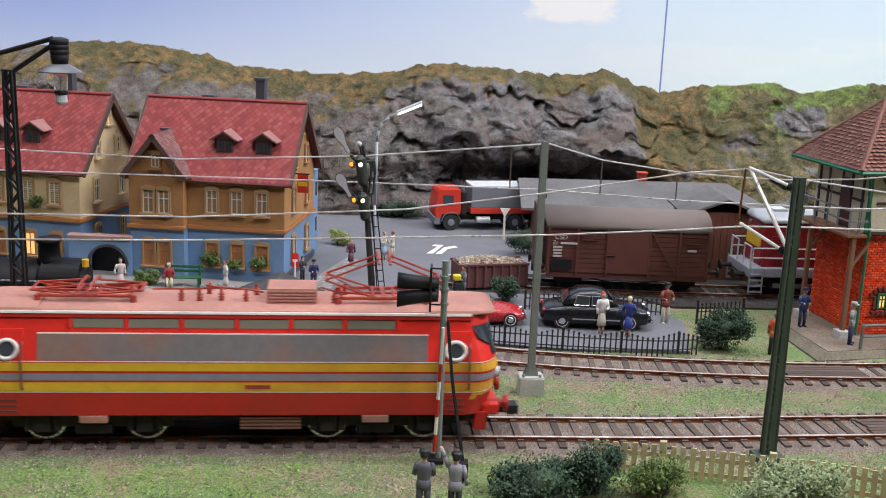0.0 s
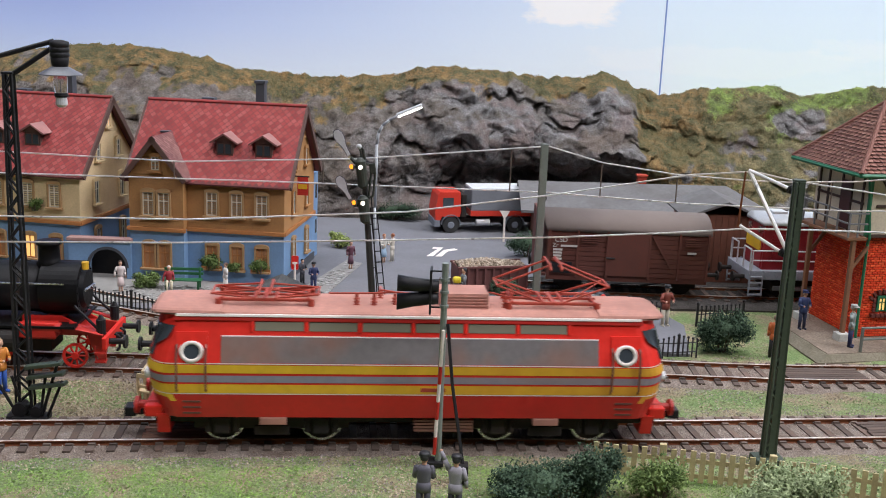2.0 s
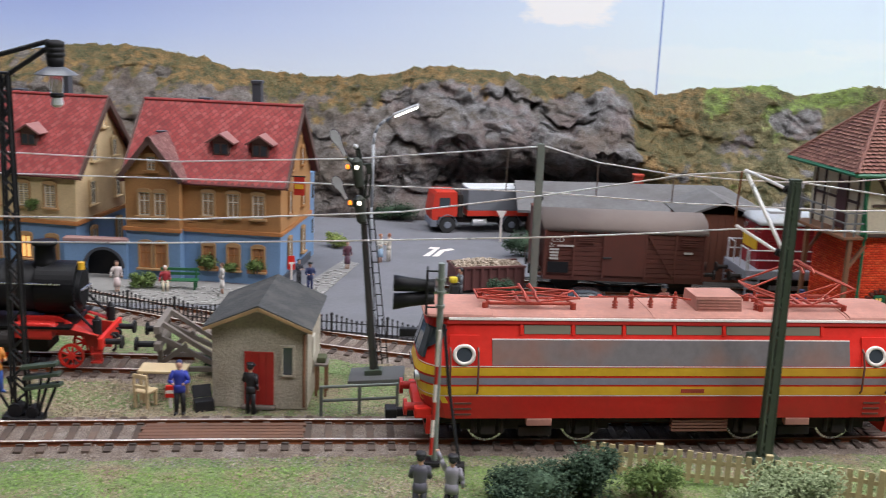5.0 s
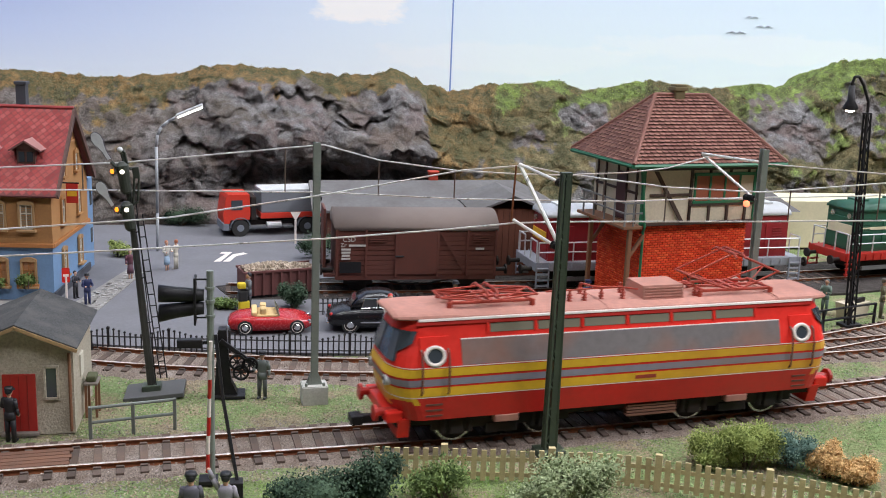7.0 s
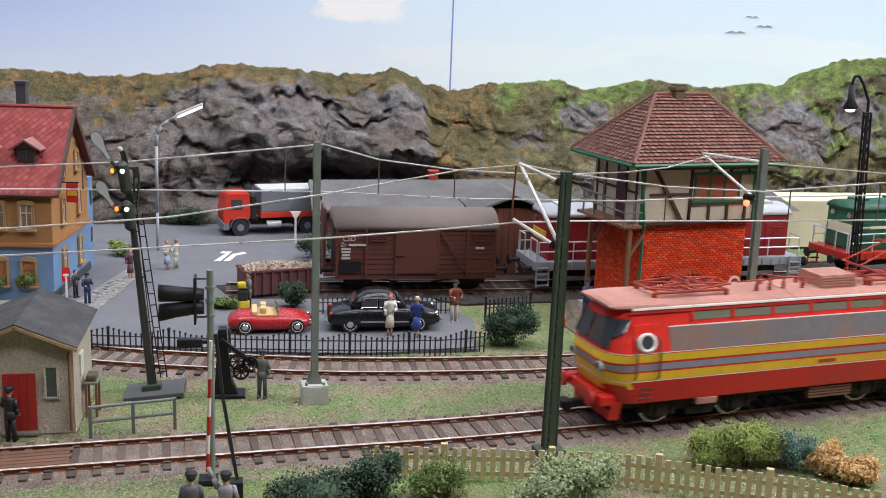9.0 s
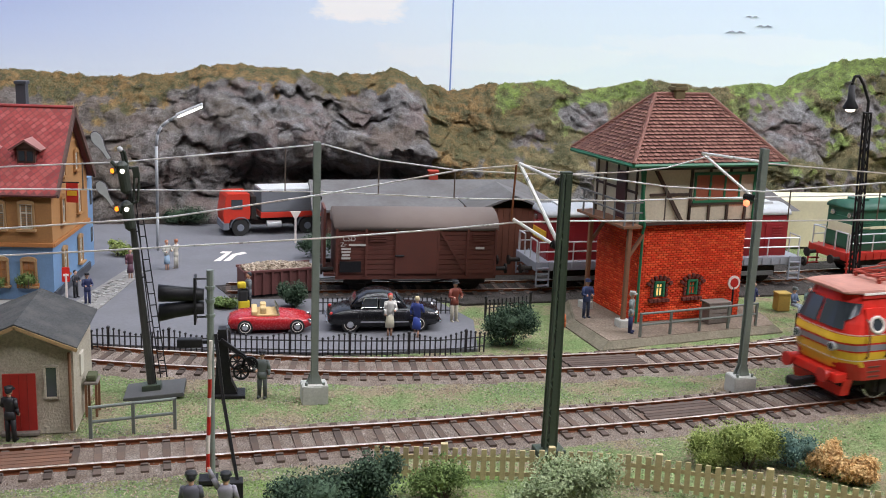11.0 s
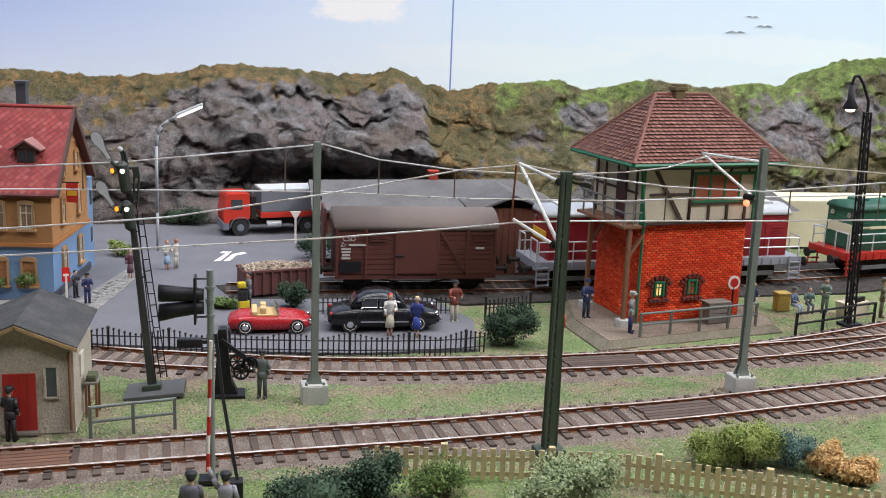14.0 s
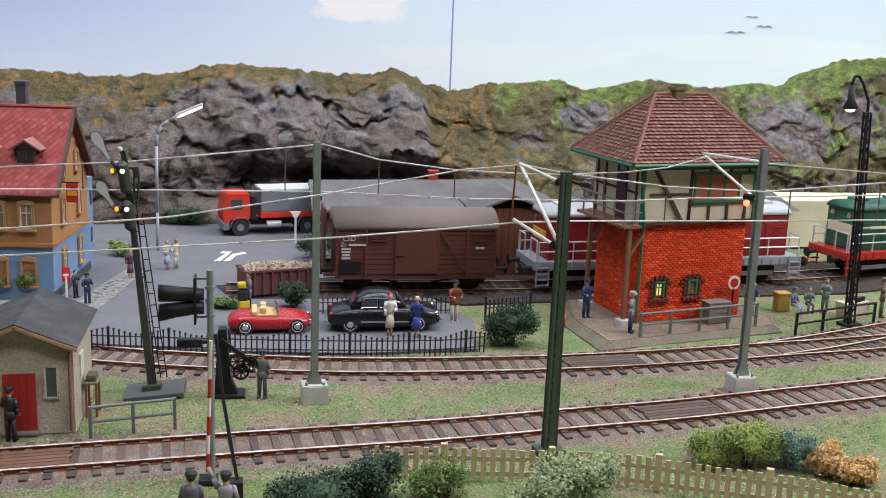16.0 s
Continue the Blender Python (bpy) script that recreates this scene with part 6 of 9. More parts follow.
        def spoked(x, r, rim):
            bm = bm_new()
            n = 24
            loft(bm, [[Vector((x + rr * math.cos(2 * math.pi * k / n), s * 0.8 + yy, r + rr * math.sin(2 * math.pi * k / n))) for rr, yy in ((r, -0.06), (r, 0.06), (r - rim, 0.06), (r - rim, -0.06))] for k in range(n + 1)], True, False)
            for k in range(9):
                a = 2 * math.pi * k / 9
                rod(bm, (x, s * 0.8, r), (x + (r - rim) * math.cos(a), s * 0.8, r + (r - rim) * math.sin(a)), 0.035, seg=6)
            rod(bm, (x, s * 0.8 - 0.09, r), (x, s * 0.8 + 0.09, r), 0.12, seg=12)
            part("wheel", bm, M_RED, lo, "red spoked wheel")
        spoked(-0.15, 0.43, 0.08)
        for x in (-2.9, -4.5, -6.1):
            spoked(x, 0.7, 0.1)
        bm = bm_new(); box(bm, -4.4, s * 0.98, 0.6, 3.8, 0.07, 0.14, 0.02)
        part("coupling_rod", bm, M_STEEL, lo, "steel coupling rod")
        bm = bm_new(); wire(bm, [(-10, s * 0.95, 2.95), (-0.4, s * 0.95, 2.95)], 0.03)
        part("handrail", bm, M_STEEL, lo)
    bm = bm_new(); rod(bm, (0.15, -0.35, 3.35), (0.15, -0.35, 3.6), 0.12, seg=12)
    part("top_lamp", bm, M_YELLOW, lo, "small yellow lamp")
    bm = bm_new(); box(bm, -10, 0, 0.5, 4, 2.4, 1.0); box(bm, -5, 0, 0.5, 8, 1.2, 0.9)
    part("underframe", bm, M_DARKGEAR, lo)
    bm = bm_new(); box(bm, -11.4, 0, 1.5, 2.2, 2.7, 2.3, 0.05)
    part("cab", bm, M_BLACK, lo, "black cab")
    return lo


steam_loco()

# buffer stop
M_OLDWOOD = mat("weathered_timber", (0.20, 0.17, 0.145), 0.85, 0, 0.2, 3, (0.12, 0.10, 0.08), 0.4)
bs = thing("buffer_stop", -9.4, 34.6, -0.1, 4, "weathered grey timber buffer stop", "buffer stop")
for s in (-1, 1):
    for a, b in (((0.0, 0.0), (0.0, 1.75)), ((-0.15, 1.35), (2.4, 0.05)), ((0.1, 1.75), (2.3, 0.3)), ((0.0, 0.15), (2.4, 0.15)), ((-0.3, 0.1), (0.9, 1.0))):
        bm = bm_new()
        p, q = Vector((a[0], s * 0.75, a[1])), Vector((b[0], s * 0.75, b[1]))
        d = (q - p).normalized()
        box(bm, 0, 0, 0, 0.16, 0.16, (q - p).length, 0.015, Matrix.Translation(p) @ d.to_track_quat("Z", "Y").to_matrix().to_4x4())
        part("timber", bm, M_OLDWOOD, bs)
    bm = bm_new(); rod(bm, (-0.75, s * 0.87, 1.05), (-0.1, s * 0.87, 1.05), 0.11, seg=10); rod(bm, (-0.8, s * 0.87, 1.05), (-0.72, s * 0.87, 1.05), 0.24, seg=14)
    part("buffer", bm, M_BLACK, bs, "black buffer")
for z in (0.9, 1.5):
    bm = bm_new(); box(bm, -0.02, 0, z, 0.22, 2.4, 0.26, 0.02)
    part("cross_beam", bm, M_OLDWOOD, bs)


# ---- road vehicles ----
M_CHROME = mat("chrome", (0.75, 0.75, 0.75), 0.15, 1.0, 0.05, 3)
M_TYRE = mat("tyre_rubber", (0.02, 0.02, 0.02), 0.85, 0, 0.2, 5)
M_CARRED = mat("car_red", (0.42, 0.02, 0.025), 0.25, 0, 0.06, 2, bump=0)
M_CARBLACK = mat("car_black", (0.01, 0.01, 0.012), 0.2, 0, 0.1, 2, bump=0)
M_TAN = mat("tan_seats", (0.68, 0.48, 0.22), 0.7, 0, 0.1, 4)


def car_body(bm, L, W, prof):
    """Sections along the length: x share, width share, sill, shoulder and top heights."""
    rings = []
    for t, w, z0, z1, z2 in prof:
        h = W / 2 * w
        rings.append([Vector((L * t, y, z)) for y, z in ((-h * 0.9, z0), (-h, z0 + 0.15), (-h, z1), (-h * 0.82, z2 - 0.03), (-h * 0.4, z2), (0, z2 + 0.02), (h * 0.4, z2), (h * 0.82, z2 - 0.03), (h, z1), (h, z0 + 0.15), (h * 0.9, z0))])
    loft(bm, rings)


def car_wheel(parent, x, y, r, hub):
    s = math.copysign(1, y)
    bm = bm_new(); rod(bm, (x, y - s * 0.1, r), (x, y + s * 0.08, r), r, seg=22)
    wh = part("wheel", bm, M_TYRE, parent, "black tyre")
    bm = bm_new(); rod(bm, (x, y + s * 0.08, r), (x, y + s * 0.11, r), r * 0.45, r * 0.36, seg=18)
    part("hubcap", bm, hub, wh, "chrome hubcap")
    bm = bm_new()
    n = 20
    loft(bm, [[Vector((x + rr * math.cos(2 * math.pi * k / n), y + s * d, r + rr * math.sin(2 * math.pi * k / n))) for rr, d in ((r * 0.74, 0.085), (r * 0.66, 0.09), (r * 0.66, 0.08), (r * 0.74, 0.08))] for k in range(n + 1)], True, False)
    part("white_wall", bm, M_WHITELINE, wh)


def roadster(x, y, rz):
    c = thing("convertible_car", x, y, -0.09, rz, "red open-top sports car with tan seats", "car")
    bm = bm_new()
    car_body(bm, 3.25, 1.5, ((-0.5, 0.62, 0.28, 0.42, 0.48), (-0.46, 0.82, 0.2, 0.5, 0.6), (-0.36, 0.96, 0.17, 0.6, 0.72), (-0.22, 1.0, 0.16, 0.64, 0.76), (-0.14, 1.0, 0.16, 0.64, 0.70), (0.06, 1.0, 0.16, 0.64, 0.70), (0.12, 1.0, 0.16, 0.64, 0.74), (0.3, 0.97, 0.17, 0.62, 0.68), (0.42, 0.88, 0.2, 0.54, 0.56), (0.5, 0.62, 0.26, 0.4, 0.42)))
    part("body", bm, M_CARRED, c, "glossy red rounded body", True)
    bm = bm_new(); box(bm, -0.12, 0, 0.66, 0.95, 1.15, 0.1, 0.04)
    part("cockpit", bm, M_TAN, c, "tan interior")
    for s in (-1, 1):
        bm = bm_new(); box(bm, -0.28, s * 0.29, 0.72, 0.24, 0.46, 0.28, 0.06)
        part("seat", bm, M_TAN, c, "tan seat")
    bm = bm_new(); box(bm, -0.62, 0, 0.7, 0.22, 1.2, 0.18, 0.06)
    part("folded_top", bm, M_TAN, c, "folded cream hood")
    bm = bm_new(); slab(bm, (0.36, -0.6, 0.74), (0.36, 0.6, 0.74), (0.2, 0.52, 1.05), (0.2, -0.52, 1.05), 0.03)
    part("windscreen", bm, M_WINSTRIP, c, "low windscreen")
    for e in (-1, 1):
        for s in (-1, 1):
            car_wheel(c, e * 1.0 + 0.02, s * 0.68, 0.29, M_CHROME)
            bm = bm_new(); bmesh.ops.create_uvsphere(bm, u_segments=10, v_segments=6, radius=0.09, matrix=Matrix.Translation((e * 1.5, s * 0.5, 0.46)))
            part("headlight" if e > 0 else "tail_light", bm, M_CHROME if e > 0 else M_REDDARK, c)
        bm = bm_new(); box(bm, e * 1.62, 0, 0.26, 0.1, 1.2, 0.1, 0.03)
        part("bumper", bm, M_CHROME, c, "chrome bumper")


def saloon(x, y, rz):
    c = thing("saloon_car", x, y, -0.09, rz, "black vintage saloon car with chrome trim", "car")
    L = 4.45
    bm = bm_new()
    car_body(bm, L, 1.75, ((-0.5, 0.7, 0.35, 0.6, 0.66), (-0.46, 0.9, 0.28, 0.68, 0.78), (-0.36, 0.98, 0.22, 0.78, 0.92), (-0.2, 1.0, 0.2, 0.84, 0.98), (0.1, 1.0, 0.2, 0.86, 0.98), (0.2, 0.98, 0.2, 0.84, 0.98), (0.36, 0.94, 0.22, 0.8, 0.92), (0.46, 0.86, 0.28, 0.72, 0.82), (0.5, 0.7, 0.34, 0.6, 0.7)))
    part("body", bm, M_CARBLACK, c, "glossy black rounded body", True)
    bm = bm_new()
    rings = []
    for xx, w, h in ((-1.35, 0.66, 0.95), (-1.1, 0.7, 1.3), (-0.7, 0.72, 1.52), (-0.1, 0.72, 1.56), (0.3, 0.7, 1.5), (0.62, 0.68, 1.25), (0.92, 0.66, 0.97)):
        rings.append([Vector((xx, -w, 0.9)), Vector((xx, -w * 0.97, min(h, 1.2))), Vector((xx, -w * 0.78, h - 0.03)), Vector((xx, 0, h)), Vector((xx, w * 0.78, h - 0.03)), Vector((xx, w * 0.97, min(h, 1.2))), Vector((xx, w, 0.9))])
    loft(bm, rings)
    part("cabin", bm, M_CARBLACK, c, "rounded black roof", True)
    for s in (-1, 1):
        for x0, x1 in ((-0.92, -0.3), (-0.2, 0.42)):
            bm = bm_new()
            prism(bm, [(x0 + (0.12 if x0 < -0.5 else 0), 1.36), (x1 - (0.0 if x0 < -0.5 else 0.16), 1.36), (x1, 1.0), (x0, 1.0)], "y", s * 0.71 - 0.02, s * 0.71 + 0.02)
            w_ = part("side_window", bm, M_GLASS, c, "side window with chrome edge")
            bm = bm_new(); wire(bm, [(x0 + (0.12 if x0 < -0.5 else 0), s * 0.735, 1.37), (x1 - (0.0 if x0 < -0.5 else 0.16), s * 0.735, 1.37), (x1, s * 0.735, 0.99), (x0, s * 0.735, 0.99), (x0 + (0.12 if x0 < -0.5 else 0), s * 0.735, 1.37)], 0.016)
            part("window_trim", bm, M_CHROME, w_, "chrome window trim")
        bm = bm_new(); box(bm, 0, s * 0.875, 0.42, 1.9, 0.03, 0.05)
        part("side_trim", bm, M_CHROME, c, "chrome strip")
        for e in (-1, 1):
            car_wheel(c, e * 1.35, s * 0.76, 0.34, M_CHROME)
            bm = bm_new(); bmesh.ops.create_uvsphere(bm, u_segments=12, v_segments=8, radius=0.11 if e > 0 else 0.07, matrix=Matrix.Translation((e * 2.1, s * 0.62, 0.72)))
            part("headlight" if e > 0 else "tail_light", bm, M_CHROME if e > 0 else M_REDDARK, c)
    bm = bm_new(); slab(bm, (0.86, -0.58, 1.03), (0.86, 0.58, 1.03), (0.52, 0.52, 1.4), (0.52, -0.52, 1.4), 0.02)
    part("windscreen", bm, M_GLASS, c)
    bm = bm_new(); slab(bm, (-1.36, -0.5, 1.03), (-1.36, 0.5, 1.03), (-1.1, 0.46, 1.36), (-1.1, -0.46, 1.36), 0.02)
    part("rear_window", bm, M_GLASS, c)
    for e in (-1, 1):
        bm = bm_new(); box(bm, e * 2.24, 0, 0.34, 0.12, 1.6, 0.13, 0.04)
        part("bumper", bm, M_CHROME, c, "chrome bumper")
    bm = bm_new(); box(bm, 2.2, 0, 0.5, 0.06, 0.8, 0.25, 0.02)
    part("grille", bm, M_CHROME, c, "chrome grille")


def lorry(x, y, rz):
    c = thing("lorry", x, y, -0.1, rz, "red lorry with grey canvas box body", "lorry")
    M_LRED = mat("lorry_red", (0.60, 0.04, 0.02), 0.4, 0, 0.06, 2)
    M_CANVAS = mat("grey_canvas", (0.17, 0.18, 0.20), 0.85, 0, 0.08, 1.5)
    bm = bm_new(); prism(bm, [(-0.9, 0.75), (-0.95, 1.25), (-0.8, 2.2), (-0.68, 2.36), (0.5, 2.36), (0.55, 1.2), (0.5, 0.95), (-0.55, 0.95), (-0.6, 0.75)], "y", -0.95, 0.95)
    cab = part("cab", bm, M_LRED, c, "red driver's cab")
    for s in (-1, 1):
        bm = bm_new(); box(bm, -0.2, s * 0.955, 1.5, 0.62, 0.03, 0.55, 0.01)
        part("door_window", bm, M_GLASS, cab, "dark cab window")
    bm = bm_new(); slab(bm, (-0.89, -0.85, 1.5), (-0.89, 0.85, 1.5), (-0.77, 0.8, 2.2), (-0.77, -0.8, 2.2), 0.03)
    part("windscreen", bm, M_GLASS, cab)
    bm = bm_new(); box(bm, -0.8, 0, 0.35, 0.35, 1.9, 0.4, 0.04)
    part("bumper", bm, M_FRAMEGREY, c, "grey bumper")
    bm = bm_new(); box(bm, 2.4, 0, 0.55, 6.2, 0.9, 0.25)
    part("chassis", bm, M_DARKGEAR, c)
    bm = bm_new(); box(bm, 3.5, 0, 0.98, 4.75, 2.0, 0.32, 0.02)
    part("side_board", bm, M_LRED, c, "red drop side")
    bm = bm_new(); box(bm, 3.5, 0, 1.3, 4.7, 1.98, 1.2, 0.05)
    part("canvas_body", bm, M_CANVAS, c, "grey canvas cover")
    bm = bm_new(); box(bm, 3.5, 0, 2.48, 4.64, 1.9, 0.12, 0.04)
    part("canvas_roof", bm, mat("pale_canvas", (0.55, 0.56, 0.57), 0.8), c, "pale canvas roof")
    bm = bm_new(); box(bm, 0.75, 0, 0.9, 0.3, 1.7, 1.3, 0.04)
    part("air_filter", bm, M_DARKGEAR, c)
    bm = bm_new(); rod(bm, (1.5, -0.8, 0.6), (2.3, -0.8, 0.6), 0.2, seg=12)
    part("fuel_tank", bm, M_SILVER, c, "silver tank")
    for xx in (0.0, 3.8):
        for s in (-1, 1):
            bm = bm_new(); rod(bm, (xx, s * 0.7, 0.47), (xx, s * 0.98, 0.47), 0.47, seg=22)
            wh = part("wheel", bm, M_TYRE, c, "black tyre")
            bm = bm_new(); rod(bm, (xx, s * 0.98, 0.47), (xx, s * 1.0, 0.47), 0.2, 0.14, seg=16)
            part("rim", bm, M_FRAMEGREY, wh, "grey rim")
            bm = bm_new()
            n = 8
            loft(bm, [[Vector((xx + r * math.cos(math.pi * k / n), s * y_, 0.5 + r * math.sin(math.pi * k / n))) for r, y_ in ((0.58, 0.68), (0.58, 1.0), (0.54, 1.0), (0.54, 0.68))] for k in range(n + 1)])
            part("mudguard", bm, M_FRAMEGREY, c, "grey mudguard")


roadster(1.8, 41.1, 1)
saloon(6.28, 41.25, -1)
lorry(0.2, 59.75, 12)

# ---- sheds behind the goods track ----
M_FELT = mat("grey_roofing_felt", (0.15, 0.145, 0.145), 0.95, 0, 0.15, 0.8, (0.09, 0.08, 0.075), 0.6, spec=0.15)
wh = thing("warehouse", 0, 0, -0.1, 0, "low warehouse with a wide grey felt roof", "warehouse")
bm = bm_new(); box(bm, 11.3, 59.2, 0, 12.5, 4.6, 1.9)
part("wall", bm, mat("shed_boards", (0.15, 0.055, 0.035), 0.85, 0, 0.2, 2), wh, "dark boarded wall")
bm = bm_new()
v = [bm.verts.new(p) for p in ((4.2, 56.4, 1.95), (18.6, 56.4, 1.95), (18.6, 62, 1.95), (4.2, 62, 1.95), (4.2, 60.2, 3.0), (16.3, 60.2, 3.15))]
w = [bm.verts.new(p.co - Vector((0, 0, 0.14))) for p in v]
for q in ((0, 1, 5, 4), (1, 2, 5), (2, 3, 4, 5)):
    bm.faces.new([v[i] for i in q]); bm.faces.new([w[i] for i in q][::-1])
for a, b in ((0, 1), (1, 2), (2, 3), (3, 4), (4, 0)):
    bm.faces.new((v[a], w[a], w[b], v[b]))
bmesh.ops.recalc_face_normals(bm, faces=bm.faces[:])
part("roof", bm, M_FELT, wh, "grey felt roof")
bm = bm_new(); box(bm, 11.4, 60.4, 2.8, 0.5, 0.5, 0.75, 0.02); box(bm, 11.4, 60.4, 3.5, 0.62, 0.62, 0.1, 0.02)
part("chimney", bm, M_MORTAR, wh, "short dull red chimney")
gs = thing("goods_shed", 0, 0, -0.12, 0, "brown boarded goods shed with grey roof behind the track", "shed")
M_SHEDBROWN = mat("goods_shed_brown", (0.17, 0.06, 0.035), 0.8, 0, 0.2, 2, (0.09, 0.035, 0.022), 0.5)
bm = bm_new(); box(bm, 13.6, 51.6, 0, 3.4, 3.6, 3.35)
part("wall", bm, M_SHEDBROWN, gs, "brown shed wall")
for k in range(11):
    bm = bm_new(); box(bm, 12.05 + 0.31 * k, 49.78, 0, 0.285, 0.05, 3.3, 0.008)
    part("board", bm, M_SHEDBROWN, gs)
bm = bm_new()
for e in (-1, 1):
    slab(bm, (13.6, 49.4, 4.05), (13.6 + e * 2.1, 49.4, 3.25), (13.6 + e * 2.1, 53.8, 3.25), (13.6, 53.8, 4.05), 0.1)
part("roof", bm, M_FELT, gs, "grey felt roof")

wb = thing("white_shed", 0, 0, -0.1, 0, "cream-walled shed with a small grey roof", "shed")
bm = bm_new(); box(bm, 37.5, 57.5, 0, 14, 3, 2.75, 0.03)
part("wall", bm, M_CREAM, wb, "cream wall")
bm = bm_new()
loft(bm, [[Vector((25.5, 54.5, 2.4)), Vector((31.5, 54.5, 2.4)), Vector((31.5, 59, 2.4)), Vector((25.5, 59, 2.4))], [Vector((26.3, 56.5, 4.0)), Vector((29.3, 56.5, 4.0)), Vector((29.3, 57, 4.0)), Vector((26.3, 57, 4.0))]])
part("roof", bm, M_FELT, wb, "grey hipped roof")
bm = bm_new(); box(bm, 28.5, 57, 0, 5, 3, 2.45)
part("side_wall", bm, M_CREAM, wb, "cream wall")


# ---- masts and overhead line ----
M_MASTGREEN = mat("mast_dark_green", (0.055, 0.075, 0.05), 0.5, 0.1, 0.15, 2, (0.03, 0.035, 0.03), 0.4)
M_MASTGREY = mat("mast_grey_green", (0.23, 0.26, 0.23), 0.5, 0.2, 0.1, 2)
M_WIRE = mat("overhead_wire", (0.80, 0.79, 0.76), 0.35, 0.45, 0.15, 0.6, (0.55, 0.36, 0.24), 0.6)
M_DROP = mat("dropper_wire", (0.16, 0.12, 0.10), 0.5, 0.5)


def lattice_mast(x, y, h, base, top, material, label, name="catenary_mast", depth=0.3, z=-0.2):
    m = thing(name, x, y, z, 6, label, "mast")
    h = h - z
    for s in (-1, 1):
        for f in (-1, 1):
            bm = bm_new()
            a, b = Vector((s * base / 2, f * depth / 2, 0)), Vector((s * top / 2, f * depth / 2 * 0.8, h))
            box(bm, 0, 0, 0, 0.09, 0.07, (b - a).length, 0.01, Matrix.Translation(a) @ (b - a).to_track_quat("Z", "Y").to_matrix().to_4x4())
            part("leg", bm, material, m)
    n = int(h / 0.42)
    for k in range(n):
        z0, z1 = h * k / n, h * (k + 1) / n
        for f in (-1, 1):
            s = 1 if k % 2 else -1
            w0, w1 = (base + (top - base) * k / n) / 2, (base + (top - base) * (k + 1) / n) / 2
            bm = bm_new(); rod(bm, (-s * w0, f * depth * 0.45, z0), (s * w1, f * depth * 0.45, z1), 0.035, seg=5)
            part("lattice_bar", bm, material, m)
    bm = bm_new(); box(bm, 0, 0, -0.05, base + 0.5, depth + 0.45, 0.22, 0.04)
    part("foot", bm, material, m, "foot plate")
    bm = bm_new(); box(bm, 0, 0, h, top + 0.1, depth, 0.06, 0.01)
    part("cap", bm, material, m)
    return m


fm = lattice_mast(9.75, 28.62, 8.1, 0.36, 0.22, M_MASTGREEN, "dark green lattice catenary mast", "catenary_mast", 0.2)
def strut(parent, a, b, r, m, name="bracket", label=""):
    bm = bm_new(); rod(bm, a, b, r, seg=7)
    return part(name, bm, m, parent, label)
bm = bm_new()
loft(bm, [[Vector((s_ * w / 2, f_ * 0.07, z_)) for s_, f_ in ((-0.3, -1.75), (1.05, -1.75), (1.05, 1), (-0.3, 1))] for w, z_ in ((0.36, 0), (0.22, 8.3))])
part("web", bm, M_MASTGREEN, fm, "solid green web plate")
O = Vector((9.75, 28.62, -0.2))
R6 = Matrix.Rotation(radians(-6), 3, "Z")
L_ = lambda p: R6 @ (Vector(p) - O)
strut(fm, L_((9.85, 28.8, 7.75)), L_((8.8, 30.2, 8.15)), 0.05, M_WIRE, "bracket", "pale bracket tube")
strut(fm, L_((8.8, 30.2, 8.15)), L_((9.8, 28.85, 5.9)), 0.06, M_WIRE, "bracket", "pale bracket tube")
strut(fm, L_((9.8, 28.85, 5.9)), L_((8.7, 30.2, 6.5)), 0.05, M_WIRE, "steady_arm", "thin steady arm")
strut(fm, L_((8.72, 30.25, 8.1)), L_((8.65, 30.25, 6.45)), 0.03, M_RUST, "dropper")
for q in ((9.82, 28.85, 7.76), (9.78, 28.85, 5.95)):
    p = L_(q)
    for k in range(4):
        bm = bm_new(); rod(bm, p + Vector((-0.05 * k, 0.06 * k, 0.02 * k)), p + Vector((-0.05 * k - 0.02, 0.06 * k + 0.03, 0.02 * k + 0.01)), 0.12, seg=10)
        part("insulator_disc", bm, M_BLACK, fm, "dark insulator disc")


def beam_mast(x, y, h, arm):
    m = thing("catenary_mast", x, y, -0.2, 4, "grey steel catenary mast on a concrete footing", "mast", "grey catenary masts")
    h += 0.2
    bm = bm_new()
    box(bm, 0, -0.11, 0.3, 0.22, 0.04, h - 0.3, 0.006); box(bm, 0, 0.11, 0.3, 0.22, 0.04, h - 0.3, 0.006); box(bm, 0, 0, 0.3, 0.05, 0.2, h - 0.3)
    part("beam", bm, M_MASTGREY, m, "grey steel H-beam")
    bm = bm_new(); prism(bm, [(-0.42, -0.36), (0.42, -0.36), (0.42, 0.36), (-0.42, 0.36)], "z", -0.05, 0.62)
    bmesh.ops.bevel(bm, geom=bm.edges[:], offset=0.03, segments=2, affect="EDGES")
    part("footing", bm, M_CONCRETE, m, "pale concrete footing")
    for s in (-1, 1):
        for f in (-1, 1):
            bm = bm_new(); prism(bm, [(s * 0.10, 0.62), (s * 0.26, 0.62), (s * 0.10, 1.05)], "y", f * 0.1 - 0.02, f * 0.1 + 0.02)
            part("gusset", bm, M_MASTGREY, m, "steel gusset")
    for s in (-1, 1):
        bm = bm_new(); rod(bm, (s * 0.28, -0.25, 0.6), (s * 0.28, -0.25, 0.72), 0.05, seg=6)
        part("bolt", bm, M_MASTGREY, m)
    return m


